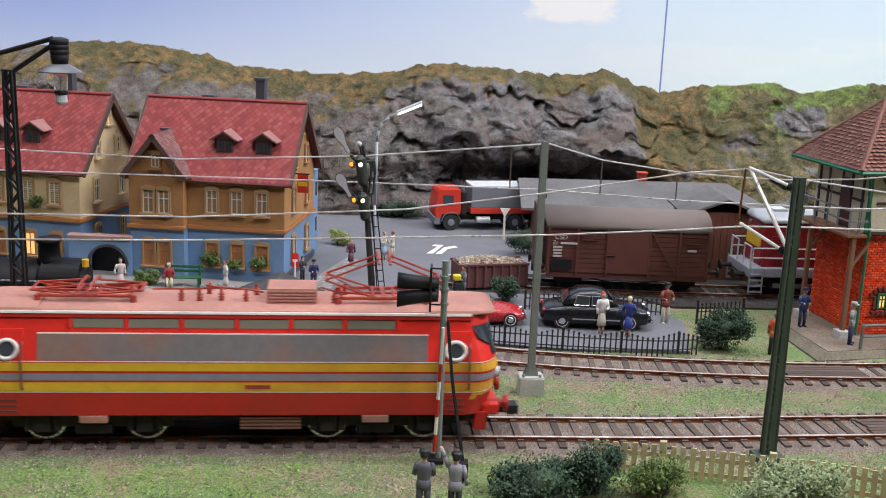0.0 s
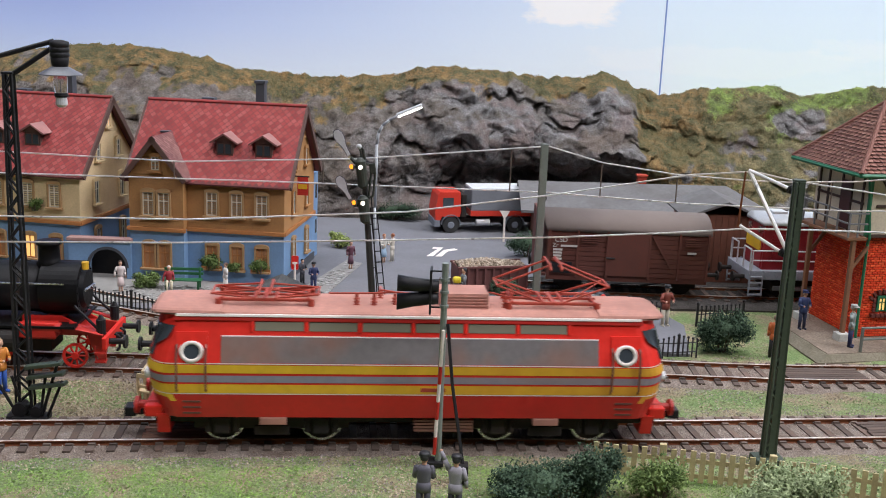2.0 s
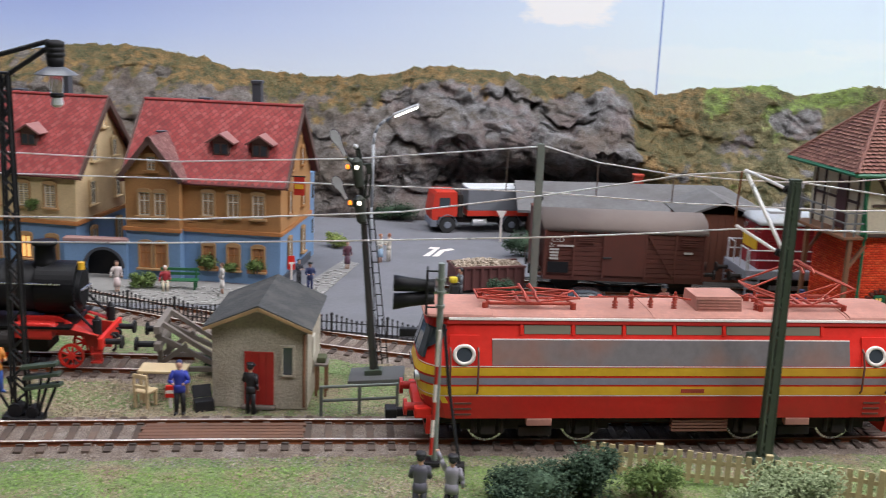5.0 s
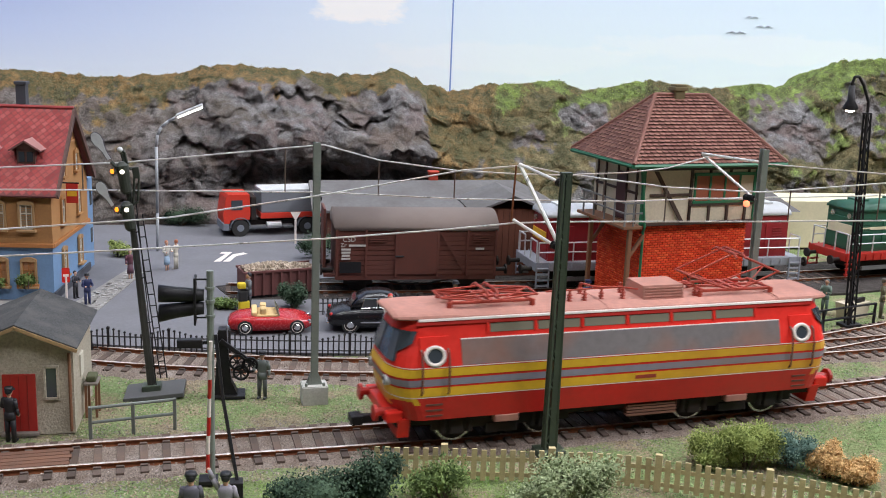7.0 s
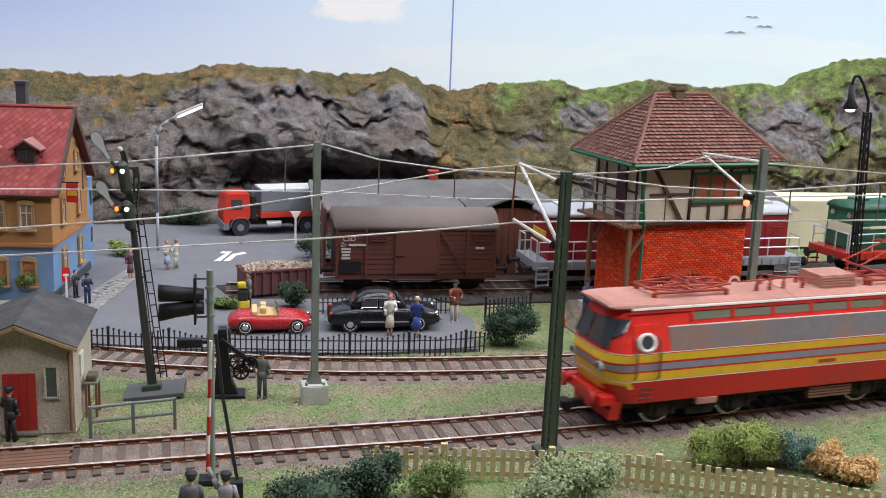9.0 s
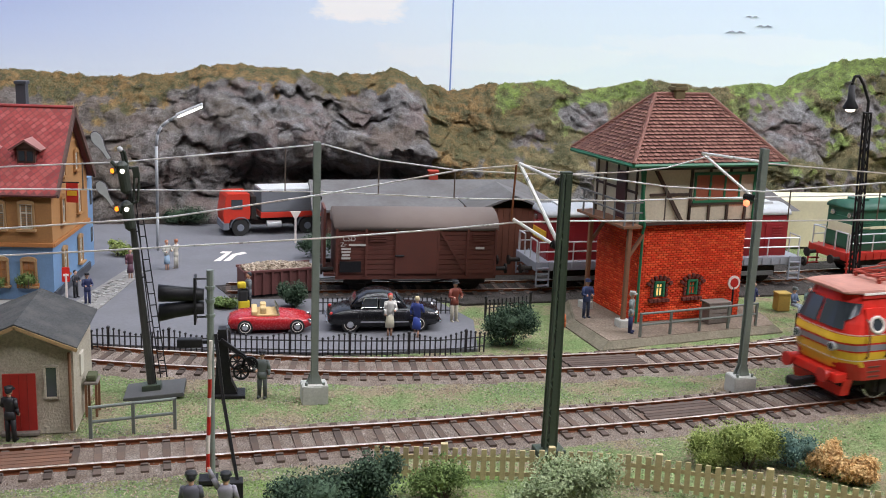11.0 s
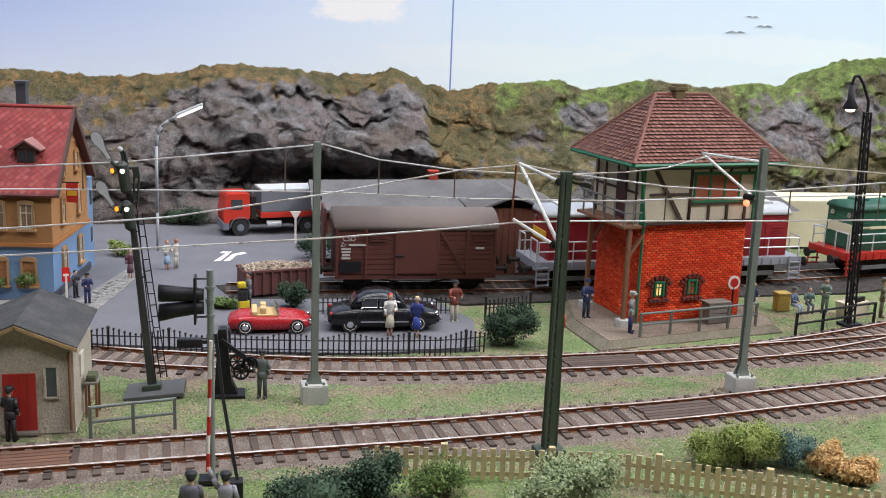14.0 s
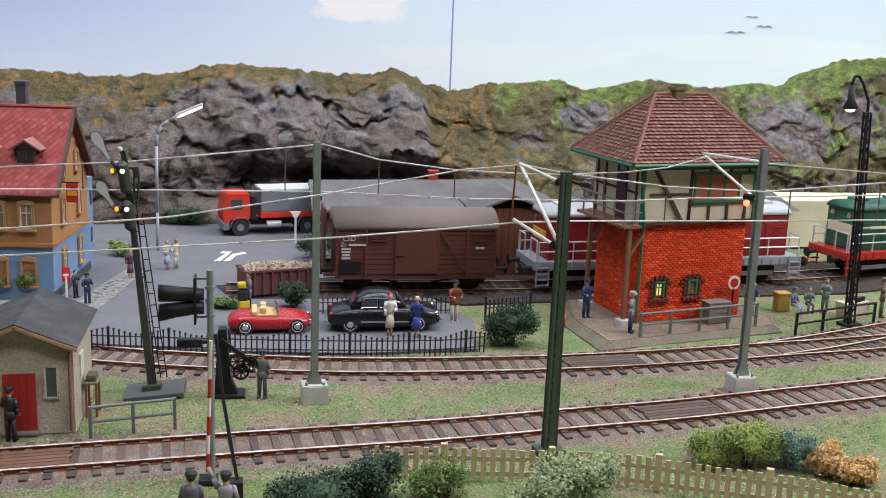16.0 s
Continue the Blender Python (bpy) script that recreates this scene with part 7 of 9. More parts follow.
bm1 = beam_mast(3.12, 33.35, 8.3, 0)
strut(bm1, (0.05, 0.1, 8.4), (0.3, 2.0, 8.05), 0.05, M_WIRE, "bracket", "pale bracket tube")
strut(bm1, (0.05, 0.1, 6.7), (0.3, 2.0, 6.6), 0.04, M_WIRE, "steady_arm", "thin steady arm")
strut(bm1, (0.15, 0.9, 8.2), (0.05, 0.1, 6.9), 0.04, M_WIRE, "bracket", "pale bracket tube")
for k in range(4):
    bm = bm_new(); rod(bm, (0.1, 0.15 + 0.08 * k, 6.7), (0.1, 0.19 + 0.08 * k, 6.7), 0.1, seg=10)
    part("insulator_disc", bm, M_BLACK, bm1, "dark insulator disc")
bm2 = beam_mast(17.95, 33.2, 8.35, 0)
strut(bm2, (-0.05, 0.1, 8.1), (-1.1, 2.2, 8.1), 0.05, M_WIRE, "bracket", "pale bracket tube")
strut(bm2, (-1.1, 2.2, 8.1), (-0.05, 0.15, 6.8), 0.05, M_WIRE, "bracket", "pale bracket tube")
strut(bm2, (-0.05, 0.1, 6.85), (-1.5, 2.2, 6.5), 0.04, M_WIRE, "steady_arm", "thin steady arm")
for k in range(5):
    bm = bm_new(); rod(bm, (-0.12 - 0.04 * k, 0.15 + 0.07 * k, 6.86), (-0.13 - 0.04 * k, 0.18 + 0.07 * k, 6.86), 0.11, seg=10)
    part("insulator_disc", bm, M_BLACK, bm2, "dark insulator disc")

# wires: messenger and contact wire over each track, with droppers
MSG_NEAR = [(-30, 27.0, 6.9), (-12.3, 28.4, 6.28), (-7.26, 28.85, 6.3), (-2.4, 29.29, 6.58), (-1.05, 29.41, 6.67), (3.02, 29.77, 7.25), (7.08, 30.14, 7.95), (8.95, 30.3, 8.1), (10.31, 30.43, 7.84), (12.24, 30.6, 7.61), (13.61, 30.72, 7.43), (16.92, 31.02, 7.26), (21.36, 31.42, 7.53), (30, 33.2, 8.1)]
CON_NEAR = [(-30, 27.0, 5.5), (-12.36, 28.39, 5.55), (-7.74, 28.8, 5.62), (-2.99, 29.23, 5.77), (3.16, 29.78, 6.01), (6.61, 30.09, 6.22), (8.83, 30.29, 6.39), (10.85, 30.48, 6.4), (17.04, 31.03, 6.32), (21.55, 31.44, 6.29), (30, 33.2, 6.3)]
MSG_FAR = [(-30, 35.4, 7.6), (-15.24, 35.4, 7.05), (-9.07, 35.4, 6.95), (-2.89, 35.4, 7.3), (3.45, 35.4, 7.98), (5.31, 35.4, 7.49), (7.89, 35.4, 7.18), (10.05, 35.4, 7.09), (11.67, 35.4, 7.07), (13.98, 35.4, 7.18), (15.48, 35.4, 7.36), (17.2, 35.4, 7.85), (19.18, 35.5, 7.55), (24.06, 35.6, 7.23), (32, 35.8, 7.3)]
CON_FAR = [(-30, 35.4, 6.3), (-15.28, 35.4, 6.31), (-5.59, 35.4, 6.39), (3.43, 35.4, 6.39), (8.17, 35.4, 6.2), (14.06, 35.4, 6.16), (17.12, 35.4, 6.29), (24.04, 35.4, 6.46), (32, 35.5, 6.5)]


def wire_at(pts, x):
    for a, b in zip(pts, pts[1:]):
        if x <= b[0]:
            return Vector(a).lerp(Vector(b), (x - a[0]) / (b[0] - a[0]))
    return Vector(pts[-1])


for msg, con, drops, lab in ((MSG_NEAR, CON_NEAR, (13.6, 17.9, 21.2, 24.8), "overhead line above the main track"), (MSG_FAR, CON_FAR, (-9.3, -4.2, 2.2, 5.3, 7.9, 13.2), "overhead line above the second track")):
    ob = thing("overhead_line", 0, 0, 0, 0, lab + ", thin grey wires", "overhead line", "overhead lines")
    bm = bm_new(); wire(bm, msg, 0.025)
    part("messenger_wire", bm, M_WIRE, ob)
    bm = bm_new(); wire(bm, con, 0.026)
    part("contact_wire", bm, M_WIRE, ob)
    for x in drops:
        bm = bm_new(); wire(bm, [wire_at(msg, x), wire_at(con, x)], 0.024)
        part("dropper", bm, M_DROP, ob)

# lattice lamp mast beside the stub track
lm = lattice_mast(-12.45, 29.75, 10.1, 0.46, 0.22, M_BLACK, "black lattice mast with a hanging yard lamp", "lamp_mast", 0.35)
for a, b in (((0.05, 0, 10.25), (1.3, -0.1, 11.1)), ((-0.7, 0, 10.65), (1.3, -0.1, 11.26)), ((-2.5, 0, 10.2), (-0.6, 0, 10.7))):
    strut(lm, a, b, 0.07, M_BLACK, "arm", "black lamp arm")
bm = bm_new()
n = 18
def lathe(bm, cx, cy, prof, n=18):
    loft(bm, [[Vector((cx + r * math.cos(2 * math.pi * k / n), cy + r * math.sin(2 * math.pi * k / n), z)) for k in range(n)] for r, z in prof])
lathe(bm, 1.45, -0.1, ((0.1, 11.3), (0.26, 11.25), (0.27, 11.12), (0.24, 11.1), (0.27, 11.08), (0.27, 10.98), (0.24, 10.96), (0.27, 10.94), (0.27, 10.84), (0.24, 10.82), (0.26, 10.8), (0.22, 10.55)))
lh = part("lamp_head", bm, M_BLACK, lm, "black lamp housing", True)
bm = bm_new(); lathe(bm, 1.45, -0.1, ((0.15, 10.6), (0.3, 10.52), (0.58, 10.36), (0.6, 10.33), (0.2, 10.42)))
part("shade", bm, mat("shade_grey", (0.16, 0.165, 0.18), 0.4, 0.3), lh, "flat grey metal shade", True)
bm = bm_new(); lathe(bm, 1.45, -0.1, ((0.16, 10.4), (0.2, 10.2), (0.18, 9.82), (0.16, 9.75)))
m_bell, _nt, _b = tree_of("lamp_glass")
_b.inputs["Base Color"].default_value = (0.85, 0.87, 0.92, 1)
_b.inputs["Transmission Weight"].default_value, _b.inputs["Roughness"].default_value, _b.inputs["IOR"].default_value = 0.92, 0.15, 1.12
part("bell", bm, m_bell, lh, "clear glass bell", True)
bm = bm_new(); lathe(bm, 1.45, -0.1, ((0.19, 9.82), (0.2, 9.75), (0.17, 9.7)))
part("collar", bm, M_BLACK, lh)
bm = bm_new(); lathe(bm, 1.45, -0.1, ((0.15, 9.7), (0.17, 9.5), (0.1, 9.42)))
part("end_cap", bm, M_SILVER, lh, "pale end cap")
# ground levers beside it
lv = thing("lever_frame", -12.2, 28.95, -0.2, 0, "black point lever frame with levers and weights", "lever frame")
bm = bm_new(); box(bm, 0, 0.6, 0, 1.0, 0.6, 0.15, 0.02)
part("base", bm, M_BLACK, lv)
for k in range(5):
    bm = bm_new(); rod(bm, (-0.4 + 0.22 * k, 0.6, 0.1), (-1.0 + 0.5 * k, 0.5, 1.3 + 0.1 * (k % 2)), 0.045, seg=6)
    part("lever", bm, M_BLACK, lv)
for k in range(3):
    bm = bm_new(); box(bm, 0.75, 0.5, 1.0 + 0.32 * k, 1.1, 0.3, 0.1, 0.02, Matrix.Rotation(radians(-9), 4, "Y"))
    part("weight", bm, M_MASTGREEN, lv)
strut(lv, (0.3, 0.6, 0.1), (0.9, 0.5, 1.9), 0.05, M_BLACK, "post")
bm = bm_new(); rod(bm, (-0.3, 0.4, 0.35), (-0.3, 0.8, 0.35), 0.22, seg=14); rod(bm, (0.2, 0.4, 0.3), (0.2, 0.8, 0.3), 0.18, seg=14)
part("pulley", bm, M_BLACK, lv)

# ---- semaphore signal ----
sg = thing("semaphore_signal", -2.1, 34.5, -0.2, 0, "tall dark semaphore signal with two arms and lit lamps", "railway signal")
sg.matrix_basis = P(-2.1, 34.5, -0.2, 0, 0, -5.0)
bm = bm_new(); box(bm, 0.1, 0, 0, 1.9, 1.4, 0.14, 0.02)
part("plate", bm, mat("tar_plate", (0.09, 0.09, 0.09), 0.8), sg, "dark base plate")
bm = bm_new(); rod(bm, (0, 0, 0.1), (0, 0, 7.6), 0.14, 0.09, seg=12)
part("post", bm, mat("signal_post", (0.045, 0.045, 0.042), 0.5, 0.1, 0.2, 3), sg, "dark tubular post")
bm = bm_new(); box(bm, 0, 0, 0.12, 0.6, 0.5, 0.2, 0.03)
part("foot", bm, M_MASTGREEN, sg)
for x in (0.20, 0.40):
    strut(sg, (x + 0.12, -0.05, 0.5), (x - 0.06, -0.05, 6.0), 0.02, M_BLACK, "ladder_rail")
for k in range(14):
    strut(sg, (0.31 - 0.012 * k, -0.05, 0.7 + 0.38 * k), (0.51 - 0.012 * k, -0.05, 0.7 + 0.38 * k), 0.018, M_BLACK, "rung")
for k in range(4):
    strut(sg, (0, -0.05, 0.9 + 1.5 * k), (0.32 - 0.045 * k, -0.05, 0.95 + 1.5 * k), 0.02, M_BLACK, "ladder_stay")
M_ARM = mat("signal_arm", (0.55, 0.56, 0.58), 0.5, 0, 0.06, 3)
M_ARMRIM = mat("signal_arm_rim", (0.07, 0.06, 0.09), 0.5)
M_SIGNAL = mat("signal_olive", (0.035, 0.042, 0.032), 0.5, 0.1, 0.2, 3)
G_ORANGE, G_WHITE = glow("signal_orange", (1.0, 0.30, 0.02), 2.2), glow("signal_white", (1.0, 0.9, 0.75), 5)


def spoon(pivot, tip):
    """A flat signal arm: a narrow shank that widens to a round blade."""
    c0, d = Vector(pivot), Vector(tip) - Vector(pivot)
    pr = Vector((d.z, 0, -d.x)).normalized()
    out = []
    for grow, y0 in ((0.0, -0.24), (0.02, -0.215)):
        bm = bm_new()
        edge = [(0, 0.05), (0.3, 0.055), (0.48, 0.09), (0.64, 0.145), (0.82, 0.15), (0.95, 0.10), (1.0 + grow, 0.04)]
        pts = [c0 + d * u + pr * (w + grow) for u, w in edge] + [c0 + d * u - pr * (w + grow) for u, w in reversed(edge)]
        a = [bm.verts.new((q.x, y0, q.z)) for q in pts]
        b = [bm.verts.new((q.x, y0 + 0.022, q.z)) for q in pts]
        bm.faces.new(a); bm.faces.new(b[::-1])
        for i in range(len(a)):
            bm.faces.new((a[i], b[i], b[(i + 1) % len(a)], a[(i + 1) % len(a)]))
        bmesh.ops.recalc_face_normals(bm, faces=bm.faces[:])
        out.append(bm)
    return out


for z0, z1, zl, pivot, root, tip in ((6.78, 7.6, 7.43, (-0.16, 7.45), (-0.44, 7.82), (-0.83, 8.66)), (5.6, 6.35, 6.23, (-0.16, 6.05), (-0.5, 6.36), (-0.86, 7.12))):
    bm = bm_new(); rod(bm, (-0.04, -0.24, z0), (-0.08, -0.24, z1), 0.17, 0.19, seg=14); rod(bm, (-0.08, -0.24, z1), (-0.08, -0.24, z1 + 0.12), 0.19, 0.08, seg=14)
    rod(bm, (-0.04, -0.24, z0 - 0.08), (-0.04, -0.24, z0), 0.10, 0.17, seg=14)
    lp = part("lamp_case", bm, M_SIGNAL, sg, "dark olive lamp case")
    bm = bm_new(); rod(bm, (-0.26, -0.3, zl), (-0.36, -0.36, zl), 0.05, 0.13, seg=12)
    part("lens_hood", bm, M_SIGNAL, lp)
    bm = bm_new(); rod(bm, (-0.35, -0.37, zl + 0.03), (-0.38, -0.41, zl + 0.03), 0.075, seg=12)
    part("orange_lens", bm, G_ORANGE, lp, "glowing orange lens")
    bm = bm_new(); rod(bm, (-0.07, -0.42, zl), (-0.07, -0.46, zl), 0.065, seg=12)
    part("white_lens", bm, G_WHITE, lp, "glowing white lens")
    bm = bm_new(); wire(bm, [(pivot[0] + 0.1, -0.22, pivot[1]), (pivot[0], -0.22, pivot[1]), (root[0] + 0.05, -0.22, root[1] - 0.08)], 0.06, 7)
    part("arm_stem", bm, M_SIGNAL, sg)
    blade, rim = spoon((root[0], 0, root[1]), (tip[0], 0, tip[1]))
    arm = part("signal_arm", blade, M_ARM, sg, "pale spoon-shaped signal arm")
    part("arm_rim", rim, M_ARMRIM, arm, "dark rim of the arm")
bm = bm_new(); wire(bm, [(-0.02, -0.1, 7.6), (-0.06, -0.1, 7.95), (-0.1, -0.1, 8.05), (0.02, -0.1, 8.0), (0.06, -0.1, 7.6)], 0.05, 7)
part("top_bracket", bm, M_SIGNAL, sg)
bm = bm_new(); bmesh.ops.create_uvsphere(bm, u_segments=12, v_segments=8, radius=0.09, matrix=Matrix.Translation((-0.1, -0.12, 8.08)))
part("cap", bm, M_SILVER, sg, "bright metal cap", True)
for x in (0.22, 0.36):
    bm = bm_new(); wire(bm, [(0.05, -0.1, 7.5), (x, -0.12, 7.45), (x + 0.02, -0.12, 7.2), (x - 0.1, -0.12, 6.42), (0.04, -0.1, 6.3)], 0.04, 6)
    part("linkage", bm, M_SIGNAL, sg, "pull rod linkage")
bm = bm_new(); box(bm, 0.3, -0.12, 7.15, 0.2, 0.1, 0.36, 0.03)
part("linkage_box", bm, M_SIGNAL, sg)
strut(sg, (0.16, -0.12, 0.3), (0.2, -0.12, 6.4), 0.018, M_BLACK, "pull_wire")

# ---- lamps ----
sl = thing("street_lamp", -3.75, 55.2, -0.1, 0, "tall grey street lamp with a lit flat head", "street lamp")
bm = bm_new()
wire(bm, [(0, 0, 0), (0.02, 0, 2), (0.03, 0, 5.4), (0.1, 0, 6.0), (0.3, 0, 6.4), (0.65, 0, 6.7), (1.2, 0, 7.0)], 0.075, 8)
part("pole", bm, mat("lamp_pole_grey", (0.36, 0.38, 0.40), 0.5, 0.2), sl, "grey curved pole", True)
bm = bm_new(); box(bm, 0, 0, 0, 1.45, 0.4, 0.16, 0.06, Matrix.Translation((1.72, 0, 7.2)) @ Matrix.Rotation(radians(-24), 4, "Y"))
hd = part("lamp_head", bm, M_SILVER, sl, "flat silver lamp head")
bm = bm_new(); box(bm, 0, -0.04, -0.02, 1.3, 0.37, 0.06, 0.02, Matrix.Translation((1.73, 0, 7.16)) @ Matrix.Rotation(radians(-24), 4, "Y"))
part("diffuser", bm, glow("street_lamp_light", (1.0, 0.97, 0.9), 9), hd, "glowing white diffuser")

rl = lattice_mast(26.6, 40.7, 9.0, 0.32, 0.2, M_BLACK, "dark lattice lamp post with curved arm", "lamp_post", 0.25)
rl.matrix_basis = P(26.6, 40.7, -0.2, 6, 0, -2.6)
bm = bm_new(); wire(bm, [(0, 0, 9.2), (0, 0, 9.7), (-0.3, 0, 10.4), (-0.55, 0, 10.75), (-0.75, 0, 10.75), (-0.85, 0, 10.5), (-0.85, 0, 10.2)], 0.06, 8)
part("arm", bm, M_BLACK, rl, "curved black arm")
bm = bm_new(); lathe(bm, -0.85, 0, ((0.12, 10.4), (0.15, 9.8), (0.32, 9.5), (0.3, 9.42)))
hd = part("lamp_head", bm, M_BLACK, rl, "black bell-shaped lamp", True)
bm = bm_new(); lathe(bm, -0.85, 0, ((0.2, 9.46), (0.17, 9.34), (0.05, 9.3)))
part("bulb", bm, G_WHITE, hd, "glowing bulb", True)

# ---- crossing signal and raised barrier ----
cs = thing("crossing_signal", 0.05, 27.55, -0.2, 0, "grey crossing post with black double lamp", "crossing signal")
bm = bm_new(); rod(bm, (0.04, 0, 0), (0.04, 0, 5.85), 0.09, seg=12)
part("post", bm, M_MASTGREY, cs, "grey tubular post")
for z in (4.6, 5.0, 5.35):
    bm = bm_new(); rod(bm, (0.04, 0, z), (0.04, 0, z + 0.08), 0.125, seg=12)
    part("collar", bm, M_MASTGREY, cs)
bm = bm_new(); box(bm, -0.34, 0, 4.45, 0.06, 0.5, 1.25, 0.02)
part("back_plate", bm, M_BLACK, cs, "black back plate")
for z in (4.6, 5.62):
    strut(cs, (-0.34, 0, z), (0.04, 0, z), 0.025, M_BLACK, "bracket")
for z, dz in ((5.2, 0.05), (4.85, -0.13)):
    bm = bm_new()
    n = 16
    rings = [[Vector((x, r * math.cos(2 * math.pi * k / n), z + o + r * math.sin(2 * math.pi * k / n))) for k in range(n)] for x, r, o in ((-0.12, 0.16, 0), (-0.36, 0.18, 0), (-0.8, 0.2, dz * 0.4), (-1.25, 0.23, dz), (-1.25, 0.2, dz), (-0.6, 0.17, dz * 0.3))]
    loft(bm, rings)
    part("lamp_hood", bm, M_BLACK, cs, "long black lamp hood", True)
bm = bm_new(); box(bm, -0.05, 0, 0, 0.5, 0.5, 0.12, 0.02)
part("foot", bm, M_BLACK, cs)
br = thing("barrier", 0.1, 27.4, -0.2, 0, "raised red and white striped crossing barrier", "barrier")
top, low = Vector((0.0, 0, 4.0)), Vector((-0.12, 0, 0.35))
for k in range(7):
    a, b = low.lerp(top, k / 7), low.lerp(top, (k + 1) / 7)
    bm = bm_new(); rod(bm, a, b, 0.05, seg=8)
    part("boom_section", bm, M_REDDARK if k in (0, 2, 4) else M_WHITELINE, br, "striped boom section")
bm = bm_new(); wire(bm, [(0.12, 0.1, 4.15), (0.3, -0.3, 2.6), (0.7, -0.9, 0.35)], 0.05)
part("lift_rod", bm, M_BLACK, br, "black lifting rod")
bm = bm_new(); box(bm, 0.65, -0.9, 0, 0.35, 0.4, 0.5, 0.03)
part("drive_box", bm, M_BLACK, br)

# barrier drive with winch on the far side
wn = thing("barrier_winch", 0.15, 34.1, -0.2, 0, "black barrier winch with crank wheel and counterweight", "winch")
bm = bm_new(); prism(bm, [(-0.25, 0), (0.55, 0), (0.3, 0.55), (0.15, 2.3), (-0.1, 2.3)], "y", -0.2, 0.25)
part("stand", bm, M_BLACK, wn, "black tapering stand")
bm = bm_new(); box(bm, 0, 0, 0, 1.7, 0.12, 0.14, 0.02, Matrix.Translation((0.6, -0.25, 1.4)) @ Matrix.Rotation(radians(38), 4, "Y"))
part("boom_stub", bm, M_BLACK, wn)
bm = bm_new(); box(bm, -1.0, -0.2, 1.75, 0.8, 0.3, 0.28, 0.05); box(bm, -0.45, -0.2, 1.85, 1.0, 0.1, 0.1)
part("counterweight", bm, M_BLACK, wn, "black counterweight")
for c_ in ((0.62, 0.9), (0.9, 1.15), (0.5, 1.25)):
    bm = bm_new()
    n = 16
    loft(bm, [[Vector((c_[0] + r * math.cos(2 * math.pi * k / n), y, c_[1] + r * math.sin(2 * math.pi * k / n))) for r, y in ((0.27, -0.36), (0.27, -0.26), (0.2, -0.26), (0.2, -0.36))] for k in range(n + 1)], True, False)
    for k in range(4):
        a = math.pi * k / 4
        rod(bm, (c_[0] - 0.22 * math.cos(a), -0.31, c_[1] - 0.22 * math.sin(a)), (c_[0] + 0.22 * math.cos(a), -0.31, c_[1] + 0.22 * math.sin(a)), 0.025, seg=5)
    part("crank_wheel", bm, M_BLACK, wn, "black spoked wheel")
bm = bm_new(); box(bm, 0.2, 0, 0, 1.1, 0.8, 0.1, 0.02)
part("base", bm, M_BLACK, wn)

# ---- the hut ----
M_RENDER = mat("rough_render", (0.50, 0.45, 0.36), 0.95, 0, 0.22, 2.0, (0.30, 0.25, 0.18), 0.65, 0.8, 0.06, spec=0.15)
M_REDDOOR = mat("red_door", (0.40, 0.022, 0.015), 0.5, 0, 0.08, 1.5)
ht = thing("trackside_hut", -5.5, 32.9, -0.2, 0, "small rendered trackside hut with red door and grey roof", "hut")
HW, HD = 1.5, 1.65
bm = bm_new(); prism(bm, [(-HW, 0), (HW, 0), (HW, 2.72), (0.0, 3.36), (-HW, 2.72)], "y", -HD, HD)
part("wall", bm, M_RENDER, ht, "rough beige rendered walls")
bm = bm_new()
for s in (-1, 1):
    slab(bm, (0, -HD - 0.4, 3.48), (s * (HW + 0.2), -HD - 0.4, 2.76), (s * (HW + 0.2), HD + 0.3, 2.76), (0, HD + 0.3, 3.48), 0.09)
rf = part("roof", bm, mat("roofing_felt", (0.07, 0.071, 0.072), 0.95, 0, 0.4, 3, (0.13, 0.125, 0.115), 0.6, 0.6, 0.05, spec=0.08), ht, "dark grey felt roof")
for s in (-1, 1):
    bm = bm_new(); slab(bm, (0, -HD - 0.43, 3.43), (s * (HW + 0.21), -HD - 0.43, 2.71), (s * (HW + 0.21), -HD - 0.38, 2.71), (0, -HD - 0.38, 3.43), 0.1)
    part("fascia", bm, mat("fascia_wood", (0.38, 0.25, 0.12), 0.7), rf, "light brown fascia board")
bm = bm_new(); box(bm, -0.02, -HD - 0.02, 0.12, 0.92, 0.06, 1.75, 0.01)
dr = part("door", bm, M_REDDOOR, ht, "bright red door")
bm = bm_new(); box(bm, -0.02, -HD - 0.1, 0.02, 1.05, 0.25, 0.1, 0.02)
part("door_step", bm, M_OLDWOOD, dr)
for k in range(3):
    bm = bm_new(); box(bm, -0.25 + 0.23 * k, -HD - 0.055, 0.14, 0.012, 0.01, 1.7)
    part("door_joint", bm, mat("dark_red", (0.2, 0.015, 0.01), 0.7), dr)
bm = bm_new(); box(bm, 0.88, -HD - 0.005, 1.15, 0.3, 0.06, 0.9, 0.01)
wd = part("window", bm, M_GLASS, ht, "narrow dark window")
for a in ((0.88, 2.05, 0.44, 0.07), (0.88, 1.08, 0.44, 0.07), (0.70, 1.1, 0.07, 1.0), (1.06, 1.1, 0.07, 1.0)):
    bm = bm_new(); box(bm, a[0], -HD - 0.03, a[1], a[2], 0.1, a[3], 0.012)
    part("window_frame", bm, M_RENDER, wd)
bm = bm_new(); rod(bm, (HW - 0.1, -HD - 0.06, 0.1), (HW - 0.1, -HD - 0.06, 2.5), 0.045, seg=8)
part("downpipe", bm, M_OXIDE, ht, "dark brown downpipe")
bm = bm_new(); box(bm, HW + 0.02, -0.4, 1.4, 0.08, 0.5, 0.7, 0.02)
part("side_window", bm, M_SASH, ht, "white side window")

